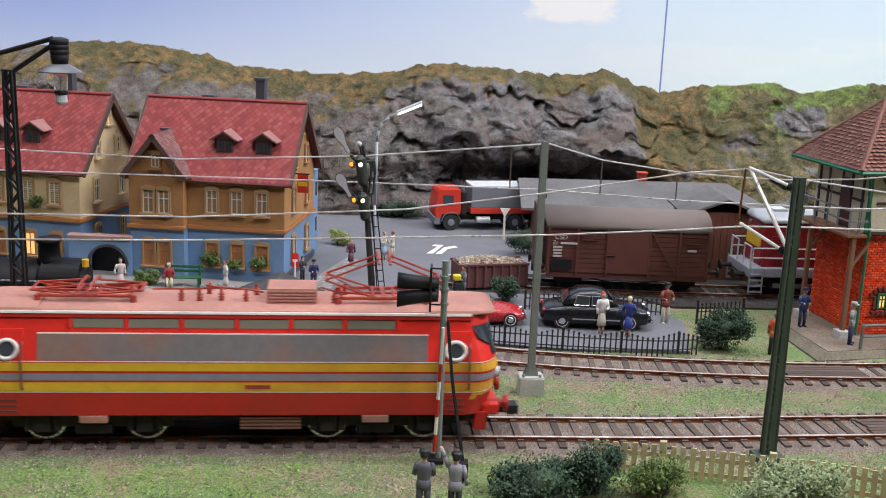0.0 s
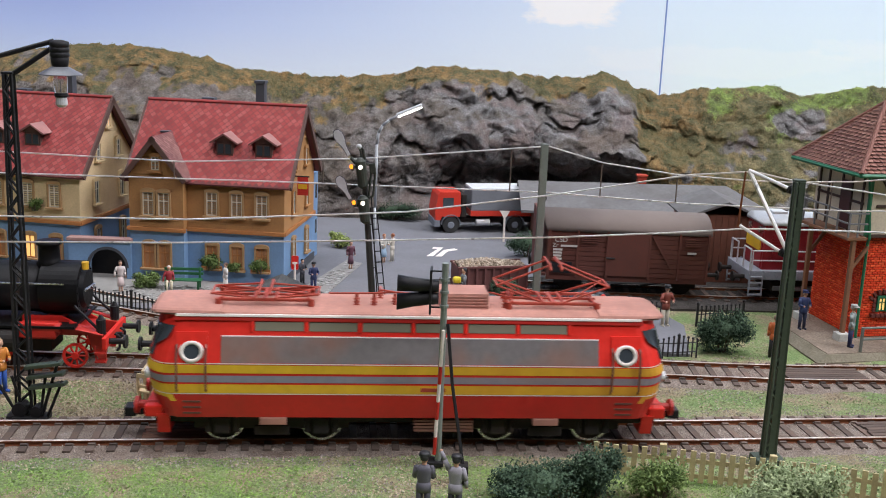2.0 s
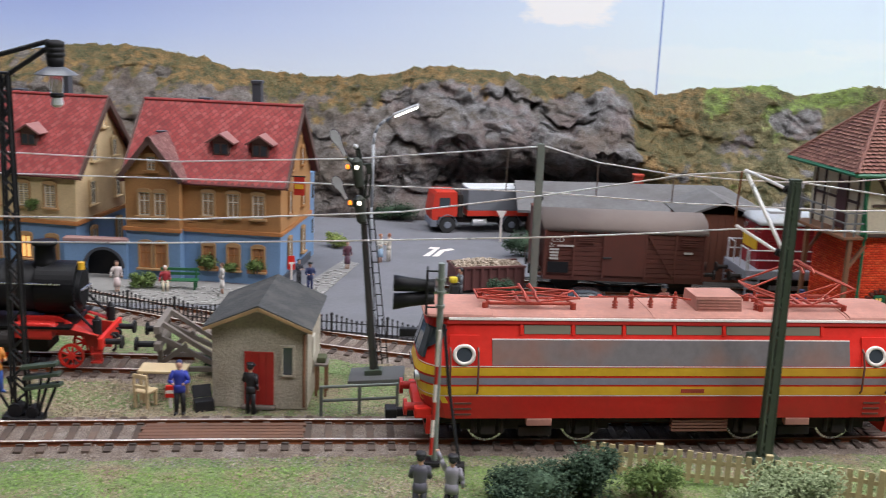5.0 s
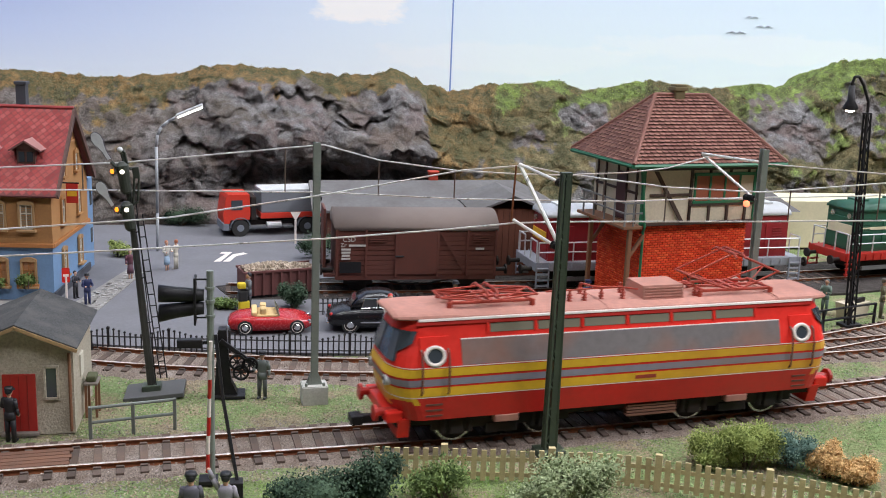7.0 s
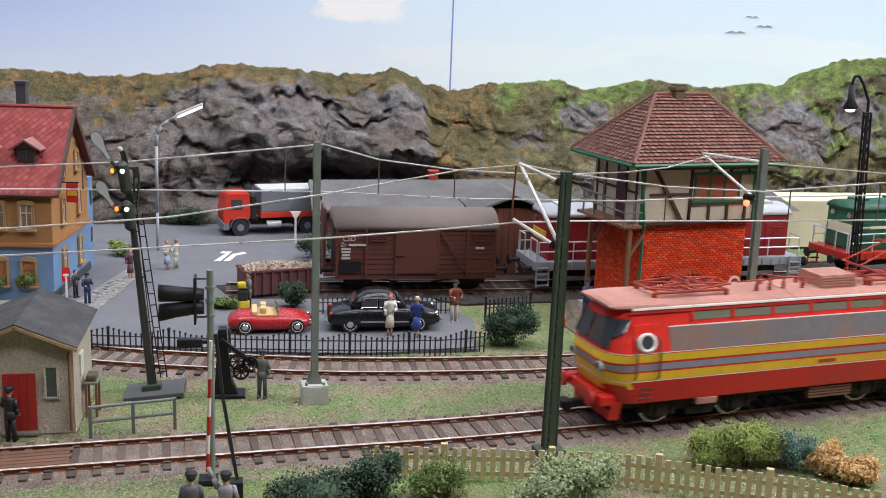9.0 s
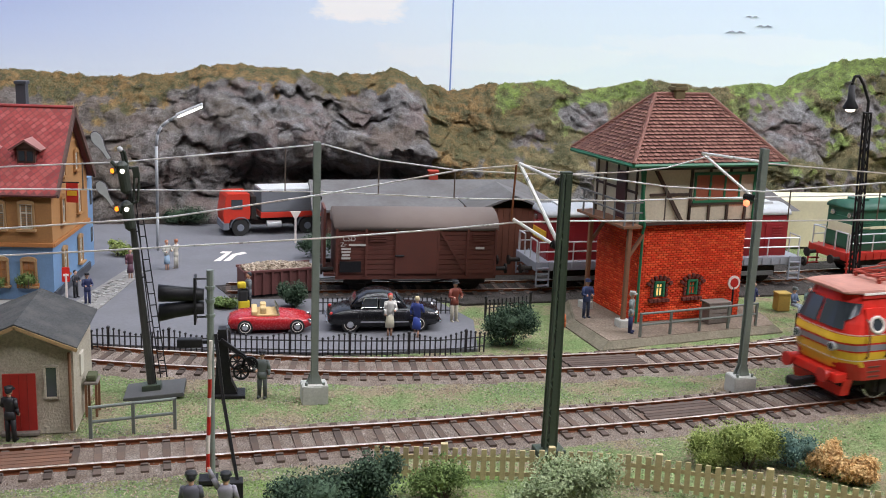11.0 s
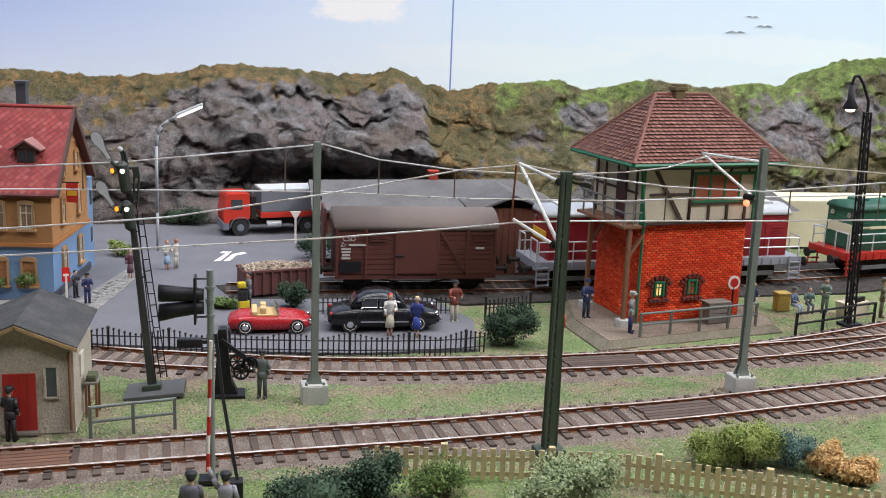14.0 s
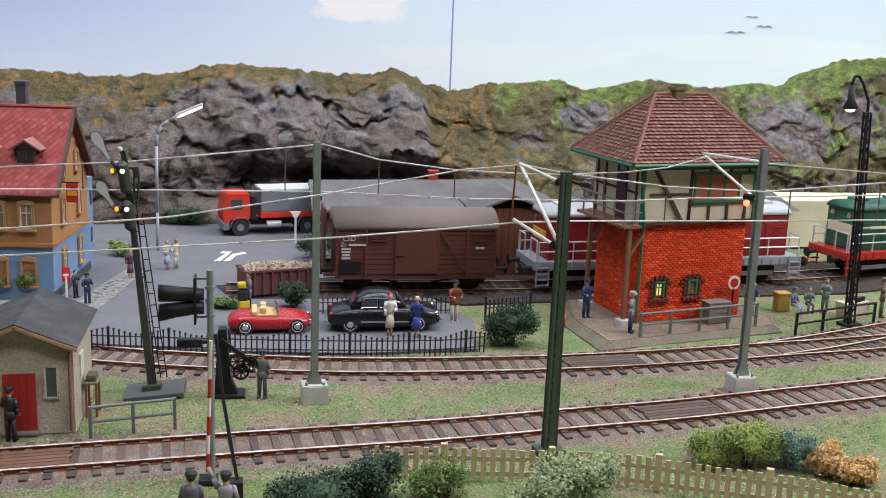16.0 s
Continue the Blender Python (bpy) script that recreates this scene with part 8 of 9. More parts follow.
st = thing("work_table", -3.72, 32.75, -0.2, 0, "small weathered table with moss beside the hut wall", "table")
bm = bm_new(); box(bm, 0, 0, 1.05, 0.42, 0.7, 0.07, 0.015)
part("tabletop", bm, M_OLDWOOD, st)
for lx in (-0.15, 0.15):
    for ly in (-0.28, 0.28):
        bm = bm_new(); box(bm, lx, ly, 0, 0.07, 0.07, 1.06)
        part("leg", bm, M_OXIDE, st)
bm = bm_new(); box(bm, 0, 0, 1.12, 0.3, 0.5, 0.2, 0.06)
part("sack", bm, mat("moss_sack", (0.09, 0.10, 0.05), 0.9), st, "mossy green bundle")

# ---- rails and fences ----
def pipe_fence(name, pts, h, posts, m, label, rails=(0.55, 1.0), z=-0.2):
    f = thing(name, pts[0][0], pts[0][1], z, 0, label, "railing")
    o = Vector((pts[0][0], pts[0][1]))
    loc = [Vector((p[0] - o.x, p[1] - o.y, 0)) for p in pts]
    for a, b in zip(loc, loc[1:]):
        n = max(1, round((b - a).length / posts))
        for k in range(n + 1):
            p = a.lerp(b, k / n)
            bm = bm_new(); box(bm, p.x, p.y, 0, 0.1, 0.1, h, 0.015)
            part("post", bm, m, f)
        for r in rails:
            bm = bm_new(); rod(bm, a + Vector((0, 0, h * r - 0.04)), b + Vector((0, 0, h * r - 0.04)), 0.05, seg=8)
            part("rail", bm, m, f)
    return f


M_PIPEGREY = mat("grey_green_pipe", (0.17, 0.19, 0.17), 0.5, 0.2)
pipe_fence("railing", [(-3.5, 30.75), (-1.15, 31.3)], 1.0, 1.15, M_PIPEGREY, "grey tubular railing beside the hut")
pipe_fence("railing", [(23.4, 39.45), (27.9, 40.95)], 1.0, 1.4, M_BLACK, "dark tubular railing beside the branching tracks")
pipe_fence("railing", [(16.3, 38.75), (21.9, 40.1)], 1.0, 1.42, M_PIPEGREY, "grey railing along the platform", z=0.07)

M_IRON = mat("black_iron", (0.022, 0.02, 0.022), 0.5, 0.2, 0.2, 3)


def iron_fence(pts, label, z=-0.12, h=0.8, pitch=0.2, wave=True):
    f = thing("picket_fence", 0, 0, z, 0, label, "fence", "black iron fences")
    line = spline(pts, pitch)
    bm = bm_new(); box(bm, 0, 0, 0, 0.05, 0.05, h - 0.08)
    bmesh.ops.create_icosphere(bm, subdivisions=1, radius=0.055, matrix=Matrix.Translation((0, 0, h - 0.05)))
    me = mesh_of("picket", bm, M_IRON)
    bm = bm_new(); box(bm, 0, 0, 0, 0.09, 0.09, h); bmesh.ops.create_icosphere(bm, subdivisions=1, radius=0.08, matrix=Matrix.Translation((0, 0, h + 0.04)))
    pm = mesh_of("post", bm, M_IRON)
    for i, p in enumerate(line):
        ph = (i % 11) / 11
        dz = 0.1 * math.cos(2 * math.pi * ph) if wave else 0
        piece("post" if i % 11 == 0 else "picket", pm if i % 11 == 0 else me, f, P(p.x, p.y, 0 if i % 11 == 0 else dz - 0.05))
    for zz in (0.16, 0.52):
        bm = bm_new(); wire(bm, [(p.x, p.y, zz) for p in line[::3]] + [(line[-1].x, line[-1].y, zz)], 0.025, 4)
        part("rail", bm, M_IRON, f)


iron_fence([(-26, 48.5), (-18, 43.6), (-14, 41.5), (-9.0, 39.85), (-4.7, 39.0), (2.2, 38.05), (6.3, 37.75), (8.6, 37.8), (9.95, 38.15)], "curved black iron picket fence along the yard")
iron_fence([(3.6, 43.1), (6.5, 43.2), (9.5, 43.0)], "black iron fence behind the parked cars", wave=False)
iron_fence([(10.7, 42.0), (12.9, 42.7)], "short black iron fence beside a bush", wave=False, h=0.95)

# cream wooden fence
M_CREAMWOOD = mat("cream_wood", (0.56, 0.46, 0.25), 0.75, 0, 0.12, 3, (0.42, 0.33, 0.17), 0.4, random_piece=0.15)
wf = thing("wooden_fence", 0, 0, -0.2, 0, "cream wooden picket fence in front of the track", "fence")
FP = [(4.5, 27.3), (5.9, 27.1), (7.4, 26.87), (10.13, 26.42), (11.5, 26.05), (12.9, 25.4), (15.2, 24.4), (16.9, 23.4), (18.6, 22.4), (20, 21.5)]
line = spline(FP, 0.265)
bm = bm_new(); box(bm, 0, 0, 0.06, 0.15, 0.05, 0.9, 0.012)
me = mesh_of("picket", bm, M_CREAMWOOD)
bm = bm_new(); box(bm, 0, 0.03, 0, 0.19, 0.15, 1.08, 0.02)
pm = mesh_of("post", bm, M_CREAMWOOD)
for i, p in enumerate(line):
    q = line[min(i + 1, len(line) - 1)] - line[max(i - 1, 0)]
    a = math.degrees(math.atan2(q.y, q.x))
    post = i % 11 == 7
    piece("post" if post else "picket", pm if post else me, wf, P(p.x, p.y, random.uniform(-0.02, 0.02), a + random.uniform(-2, 2), 0, random.uniform(-1.2, 1.2)))
for zz in (0.28, 0.72):
    bm = bm_new()
    for a, b in zip(line, line[1:]):
        d = (b - a).normalized()
        n = Vector((-d.y, d.x, 0)) * 0.05
        slab(bm, a + n + Vector((0, 0, zz)), b + n + Vector((0, 0, zz)), b + n * 0.4 + Vector((0, 0, zz)), a + n * 0.4 + Vector((0, 0, zz)), 0.12)
    part("rail", bm, M_CREAMWOOD, wf)


# ---- figures: plain painted miniatures, one mesh each ----
PAINT = {}


def paint(c):
    if c not in PAINT:
        PAINT[c] = mat("figure_paint", c, 0.55, 0, 0.12, 6, bump=0.05)
    return PAINT[c]


SKIN, WHITE, NAVY, BLACKC, GREYC = (0.55, 0.32, 0.22), (0.66, 0.64, 0.60), (0.02, 0.03, 0.10), (0.015, 0.015, 0.018), (0.10, 0.12, 0.11)


def figure(x, y, z, h, rz, top, legs, hair, label, arms=((-20, 10), (20, 10)), skirt=False, seated=False, hat=None):
    """A miniature figure: legs, trunk, arms, head in one mesh with painted areas."""
    bm = bm_new()
    marks = []
    def mark(i):
        marks.append((len(bm.faces), i))
    s = h / 1.75
    mark(1)
    if seated:
        for k in (-1, 1):
            rod(bm, (k * 0.11 * s, 0, 0.5 * s), (k * 0.12 * s, -0.42 * s, 0.48 * s), 0.09 * s, 0.075 * s)
            rod(bm, (k * 0.12 * s, -0.42 * s, 0.5 * s), (k * 0.12 * s, -0.42 * s, 0.03 * s), 0.075 * s, 0.055 * s)
        base = 0.45 * s
    elif skirt:
        rings = [[Vector((r * math.cos(a), r * 0.75 * math.sin(a), zz)) for a in [2 * math.pi * k / 10 for k in range(10)]] for r, zz in ((0.2 * s, 0.38 * s), (0.19 * s, 0.6 * s), (0.14 * s, 0.95 * s))]
        loft(bm, rings)
        mark(2)
        for k in (-1, 1):
            rod(bm, (k * 0.07 * s, 0, 0), (k * 0.07 * s, 0, 0.42 * s), 0.045 * s, 0.055 * s, seg=7)
        base = 0.9 * s
    else:
        for k in (-1, 1):
            rod(bm, (k * 0.11 * s, 0.0, 0.0), (k * 0.09 * s, 0, 0.85 * s), 0.065 * s, 0.095 * s)
            rod(bm, (k * 0.11 * s, 0.03 * s, 0.035 * s), (k * 0.12 * s, -0.17 * s, 0.03 * s), 0.055 * s, 0.045 * s, seg=6)
        base = 0.82 * s
    mark(0)
    rings = [[Vector((w * math.cos(a), w * 0.62 * math.sin(a), base + zz * s)) for a in [2 * math.pi * k / 12 for k in range(12)]] for w, zz in ((0.17 * s, 0), (0.16 * s, 0.18), (0.2 * s, 0.42), (0.21 * s, 0.54), (0.1 * s, 0.62))]
    loft(bm, rings)
    if not skirt and not seated:
        loft(bm, [[Vector((w * math.cos(a), w * 0.66 * math.sin(a), base + zz * s)) for a in [2 * math.pi * k / 12 for k in range(12)]] for w, zz in ((0.185 * s, -0.1), (0.19 * s, 0.02), (0.165 * s, 0.16))])
    for k, (sw, fw) in zip((-1, 1), arms):
        sh = Vector((k * 0.185 * s, 0, base + 0.54 * s))
        a, b = radians(sw * (0.55 if abs(sw) < 60 else 1)), radians(fw)
        el = sh + Vector((math.sin(a) * 0.28 * s, (-0.35 if fw > 20 else 0.1) * math.sin(b) * 0.28 * s, -math.cos(a) * 0.28 * s))
        if abs(sw) >= 60:
            wr = el + Vector((math.sin(a) * 0.24 * s, -0.03 * s, -math.cos(a) * 0.24 * s))
        elif fw > 20:
            wr = el + Vector((-k * 0.13 * s, -0.19 * s, (-0.04 + 0.0015 * (fw - 30)) * s))
        else:
            wr = el + Vector((math.sin(a) * 0.06 * s, -0.07 * s, -0.22 * s))
        rod(bm, sh, el, 0.075 * s, 0.065 * s); rod(bm, el, wr, 0.065 * s, 0.048 * s)
        bmesh.ops.create_icosphere(bm, subdivisions=1, radius=0.078 * s, matrix=Matrix.Translation(sh))
        mark(2)
        bmesh.ops.create_icosphere(bm, subdivisions=1, radius=0.055 * s, matrix=Matrix.Translation(wr))
        mark(0)
    mark(2)
    rod(bm, (0, 0, base + 0.58 * s), (0, 0, base + 0.7 * s), 0.06 * s)
    hc = base + 0.79 * s
    bmesh.ops.create_icosphere(bm, subdivisions=2, radius=0.115 * s, matrix=Matrix.Translation((0, 0, hc)) @ Matrix.Diagonal((0.9, 1, 1.15, 1)))
    mark(3)
    bmesh.ops.create_icosphere(bm, subdivisions=2, radius=0.118 * s, matrix=Matrix.Translation((0, 0.025 * s, hc + 0.035 * s)) @ Matrix.Diagonal((0.95, 1, 1.05, 1)))
    if hat:
        rod(bm, (0, 0, hc + 0.06 * s), (0, 0, hc + 0.15 * s), 0.125 * s, 0.13 * s, seg=12)
        rod(bm, (0, -0.06 * s, hc + 0.05 * s), (0, -0.06 * s, hc + 0.07 * s), 0.15 * s, seg=12)
    bm.faces.ensure_lookup_table()
    marks.append((len(bm.faces), 0))
    for (a, i), (b, _) in zip(marks, marks[1:]):
        for f in bm.faces[a:b]:
            f.material_index = i
    me = mesh_of("figurine", bm, paint(top), True)
    for c in (legs, SKIN, hair):
        me.materials.append(paint(c))
    ob = new("figurine", me)
    ob.matrix_basis = P(x, y, z, rz)
    return tagged(ob, label, "figurine", "miniature figures")


figure(1.45, 33.8, -0.2, 1.6, -15, (0.13, 0.15, 0.14), (0.08, 0.09, 0.09), BLACKC, "miniature railwayman in dark green-grey overalls at the winch", ((-38, 30), (22, 12)), hat=True)
figure(6.42, 40.0, -0.1, 1.65, 10, WHITE, (0.60, 0.56, 0.42), (0.50, 0.03, 0.02), "miniature woman in white dress with red headscarf", ((-12, 5), (25, 35)), True)
figure(7.45, 39.75, -0.1, 1.6, 150, (0.03, 0.05, 0.22), (0.03, 0.06, 0.30), (0.62, 0.5, 0.3), "miniature fair-haired woman in a blue dress", ((-30, 40), (30, 20)), True)
figure(9.35, 41.9, -0.12, 1.75, 20, (0.22, 0.05, 0.03), (0.55, 0.50, 0.40), BLACKC, "miniature man in brown jacket and pale trousers", ((-45, 45), (45, 45)), hat=True)
figure(0.95, 43.9, -0.12, 1.65, -70, (0.12, 0.13, 0.14), BLACKC, BLACKC, "miniature bent man in grey beside yellow luggage", ((-20, 60), (20, 60)))
figure(12.85, 38.5, -0.2, 1.7, 160, (0.50, 0.12, 0.03), BLACKC, (0.3, 0.2, 0.15), "miniature man in a long orange coat", ((-15, 10), (15, 10)))
figure(14.95, 41.6, 0.08, 1.65, 10, (0.03, 0.05, 0.14), (0.03, 0.04, 0.08), NAVY, "miniature railwayman in blue uniform under the balcony", ((-30, 50), (30, 50)), hat=True)
figure(16.12, 39.4, 0.08, 1.7, 60, (0.22, 0.25, 0.24), NAVY, (0.4, 0.4, 0.38), "miniature railwayman in grey jacket on the platform", ((-20, 20), (20, 20)), hat=True)
figure(22.45, 41.6, 0.08, 1.5, 30, NAVY, (0.5, 0.45, 0.38), NAVY, "miniature man in blue with pale apron", ((-20, 20), (20, 40)))
figure(25.0, 42.7, -0.2, 1.55, 30, (0.10, 0.14, 0.22), (0.30, 0.35, 0.42), GREYC, "miniature seated worker in blue-grey", ((-25, 40), (25, 40)), False, True, True)
figure(25.85, 42.9, -0.2, 1.5, -10, (0.10, 0.16, 0.15), (0.08, 0.10, 0.12), GREYC, "miniature seated worker in green", ((-25, 50), (25, 50)), False, True)
figure(26.6, 42.8, -0.2, 1.6, -50, (0.14, 0.20, 0.16), (0.12, 0.16, 0.14), GREYC, "miniature bending worker in green overalls", ((-25, 60), (25, 60)))
figure(28.9, 42.0, -0.2, 1.8, 60, (0.10, 0.09, 0.05), (0.09, 0.08, 0.05), (0.12, 0.1, 0.08), "miniature man in olive work clothes by the railing", hat=True)
figure(-5.7, 30.75, -0.2, 1.65, 160, BLACKC, BLACKC, BLACKC, "miniature man in black before the red door", ((-15, 10), (40, 30)), hat=True)
figure(-7.85, 30.5, -0.2, 1.75, 5, (0.03, 0.05, 0.35), BLACKC, NAVY, "miniature stout man in blue jumper beside the table", ((-40, 30), (40, 30)))
figure(-14.0, 31.7, -0.2, 1.8, 60, (0.55, 0.20, 0.03), (0.03, 0.10, 0.40), (0.3, 0.2, 0.1), "miniature worker in orange shirt and blue trousers", ((-20, 60), (20, 60)))
figure(-13.85, 43.6, -0.1, 1.35, 20, (0.60, 0.52, 0.50), (0.62, 0.5, 0.48), (0.08, 0.04, 0.03), "miniature girl in a pale pink dress", ((-45, 10), (20, 10)), True)
figure(-11.95, 44.3, -0.1, 1.4, 15, (0.30, 0.02, 0.03), (0.55, 0.48, 0.35), (0.6, 0.55, 0.5), "miniature man in dark red jumper seated on a bench", ((-40, 20), (20, 20)), False, True)
figure(-9.4, 44.0, -0.1, 1.35, -60, (0.62, 0.58, 0.55), (0.6, 0.56, 0.52), (0.1, 0.05, 0.03), "miniature woman in a white dress before the house", ((-15, 20), (15, 20)), True)
figure(-4.45, 49.3, -0.1, 1.35, 20, (0.12, 0.04, 0.06), (0.10, 0.04, 0.06), BLACKC, "miniature woman in a dark purple coat", skirt=True)
figure(-2.95, 51.0, -0.1, 1.4, 40, (0.6, 0.58, 0.52), (0.30, 0.42, 0.55), (0.4, 0.15, 0.08), "miniature dancing woman in white and pale blue", ((-50, 30), (40, 60)), True)
figure(-2.55, 51.3, -0.1, 1.45, -120, (0.55, 0.5, 0.42), (0.5, 0.46, 0.4), (0.35, 0.12, 0.06), "miniature dancing man in cream clothes", ((-40, 60), (50, 30)))
figure(-5.7, 45.0, -0.1, 1.35, 20, NAVY, NAVY, BLACKC, "miniature man in dark blue uniform outside the house", ((-30, 50), (30, 50)), hat=True)
figure(-6.35, 46.1, -0.1, 1.2, 50, (0.03, 0.03, 0.04), BLACKC, BLACKC, "miniature dark figure beside the gable", ((-30, 60), (30, 60)))
figure(-0.25, 24.25, -0.2, 1.78, 180, (0.105, 0.10, 0.125), (0.05, 0.05, 0.06), BLACKC, "miniature workman in dark grey overalls at the barrier", ((-20, 50), (20, 60)), hat=True)
figure(0.55, 24.3, -0.2, 1.72, 175, (0.27, 0.255, 0.29), (0.02, 0.02, 0.025), BLACKC, "miniature workman in grey jacket lifting the barrier", ((-30, 20), (155, 10)), hat=True)

# luggage, bench, table, crate, signs
lg = thing("travel_bag", 0.75, 43.75, -0.1, 10, "yellow and black travel bags in a stack", "bag")
for k, (c, zz) in enumerate((((0.65, 0.50, 0.02), 0), ((0.02, 0.02, 0.02), 0.45), ((0.65, 0.50, 0.02), 1.0))):
    bm = bm_new(); box(bm, -0.05 * k, 0, zz, 0.45 - 0.05 * k, 0.35, 0.48 if k < 2 else 0.25, 0.08)
    part("bag", bm, paint(c), lg, "yellow bag" if k != 1 else "black bag")
bn = thing("bench", -11.6, 44.6, -0.1, 3, "green wooden bench before the house", "bench")
M_BENCH = mat("bench_green", (0.02, 0.12, 0.045), 0.5)
for k in range(3):
    bm = bm_new(); box(bm, 0.2, -0.3 + 0.16 * k, 0.42, 1.7, 0.12, 0.05, 0.01)
    part("seat_slat", bm, M_BENCH, bn)
for k in range(2):
    bm = bm_new(); box(bm, 0.2, 0.15, 0.6 + 0.2 * k, 1.7, 0.05, 0.12, 0.01)
    part("back_slat", bm, M_BENCH, bn)
for xx in (-0.5, 0.9):
    for yy in (-0.28, 0.12):
        bm = bm_new(); box(bm, xx, yy, 0, 0.09, 0.09, 0.42 if yy < 0 else 0.95, 0.01)
        part("leg", bm, M_BENCH, bn)
M_PINE = mat("pale_pine", (0.62, 0.47, 0.27), 0.65, 0, 0.1, 3)
tb = thing("table", -8.7, 31.9, -0.2, 2, "pale wooden table beside the track", "table")
bm = bm_new(); box(bm, 0, 0, 0.92, 1.5, 0.85, 0.08, 0.015)
part("tabletop", bm, M_PINE, tb)
for xx in (-0.65, 0.65):
    for yy in (-0.34, 0.34):
        bm = bm_new(); box(bm, xx, yy, 0, 0.09, 0.09, 0.92, 0.01)
        part("leg", bm, M_PINE, tb)
ch = thing("chair", -9.05, 31.0, -0.2, 160, "pale wooden chair beside the table", "chair")
bm = bm_new(); box(bm, 0, 0, 0.5, 0.55, 0.55, 0.07, 0.02)
part("seat", bm, M_PINE, ch)
bm = bm_new()
box(bm, 0, 0.26, 1.0, 0.5, 0.06, 0.14, 0.02); box(bm, -0.23, 0.26, 0.5, 0.07, 0.07, 0.6, 0.01); box(bm, 0.23, 0.26, 0.5, 0.07, 0.07, 0.6, 0.01); box(bm, 0, 0.26, 0.68, 0.46, 0.05, 0.1, 0.01)
part("backrest", bm, M_PINE, ch)
for xx in (-0.22, 0.22):
    for yy in (-0.22, 0.22):
        bm = bm_new(); box(bm, xx, yy, 0, 0.08, 0.08, 0.5, 0.01)
        part("leg", bm, M_PINE, ch)
sp = thing("warning_stand", -8.25, 30.95, -0.2, 10, "small red and white warning stand", "sign")
bm = bm_new(); box(bm, 0, 0, 0.35, 0.32, 0.1, 0.4, 0.03)
part("board", bm, M_RED, sp)
bm = bm_new(); box(bm, 0, -0.055, 0.5, 0.28, 0.01, 0.1)
part("white_band", bm, M_WHITELINE, sp)
bm = bm_new(); box(bm, 0, 0, 0, 0.08, 0.08, 0.4)
part("leg", bm, M_WHITELINE, sp)
cb = thing("tool_case", -7.2, 30.9, -0.2, 25, "dark open tool case lying on the grass", "case")
bm = bm_new(); box(bm, 0, 0, 0, 0.6, 0.4, 0.35, 0.03)
part("box", bm, M_BLACK, cb)
bm = bm_new(); box(bm, 0, 0, 0, 0.6, 0.05, 0.4, 0.02, Matrix.Translation((0, 0.2, 0.35)) @ Matrix.Rotation(radians(-25), 4, "X"))
part("lid", bm, M_BLACK, cb)
cr = thing("crate", 20.35, 40.72, 0.08, 11, "weathered grey slatted wooden crate beside the brick wall", "crate")
bm = bm_new(); box(bm, 0, 0, 0, 1.05, 0.55, 0.85)
part("core", bm, M_OLDWOOD, cr)
for k in range(4):
    bm = bm_new(); box(bm, 0, -0.29, 0.03 + 0.21 * k, 1.1, 0.05, 0.17, 0.01)
    part("slat", bm, M_OLDWOOD, cr)
for xx in (-0.5, 0.5):
    bm = bm_new(); box(bm, xx, -0.33, 0, 0.1, 0.05, 0.85, 0.01)
    part("batten", bm, M_OLDWOOD, cr)
bm = bm_new(); box(bm, 0, 0, 0.85, 1.15, 0.65, 0.07, 0.015)
part("lid", bm, M_OLDWOOD, cr)
ds = thing("disc_signal", 21.35, 41.3, 0.08, 11, "round red disc signal with white rim on a post", "signal")
bm = bm_new(); rod(bm, (0, 0, 0), (0, 0, 1.35), 0.04, seg=8)
part("post", bm, M_BLACK, ds)
bm = bm_new(); rod(bm, (0, -0.03, 1.55), (0, 0.03, 1.55), 0.3, seg=24)
part("rim", bm, M_WHITELINE, ds, "white rim")
bm = bm_new(); rod(bm, (0, -0.05, 1.55), (0, 0.0, 1.55), 0.2, seg=24)
part("disc", bm, M_REDDARK, ds, "dull red disc")
ns = thing("no_entry_sign", -6.55, 45.1, -0.1, 10, "small red no-entry sign with a white bar", "sign")
bm = bm_new(); rod(bm, (0, 0, 0), (0, 0, 1.2), 0.05, seg=8)
part("post", bm, M_WHITELINE, ns, "pale post")
bm = bm_new(); box(bm, 0, 0, 0.95, 0.32, 0.05, 0.62, 0.06)
part("board", bm, M_RED, ns, "red board")
bm = bm_new(); box(bm, 0, -0.03, 1.2, 0.22, 0.02, 0.1)
part("bar", bm, M_WHITELINE, ns, "white bar")
yt = thing("traffic_sign", 3.35, 57.0, -0.1, 0, "pale triangular traffic sign on a post", "sign")
bm = bm_new(); rod(bm, (0, 0, 0), (0, 0, 1.3), 0.06, seg=8)
part("post", bm, M_WHITELINE, yt)
bm = bm_new(); prism(bm, [(-0.28, 1.75), (0.28, 1.75), (0, 1.25)], "y", -0.03, 0.03)
part("board", bm, M_WHITELINE, yt)
sc = thing("yard_scrap", 27.6, 42.2, -0.2, 20, "heap of grey scrap metal in a pale trough", "scrap")
bm = bm_new(); prism(bm, [(-0.6, 0), (0.6, 0), (0.75, 0.7), (-0.75, 0.7)], "y", -0.35, 0.35)
part("trough", bm, M_INFILL, sc, "pale trough")
for k in range(7):
    bm = bm_new(); box(bm, random.uniform(-0.5, 0.5), random.uniform(-0.2, 0.2), 0.6, 0.3, 0.15, 0.3, 0.02, Matrix.Rotation(random.uniform(-0.3, 0.3), 4, "Y"))
    part("scrap_piece", bm, M_DARKGEAR, sc)
cw = thing("chest", 24.75, 43.3, -0.2, 0, "yellow wooden chest behind the workers", "chest")
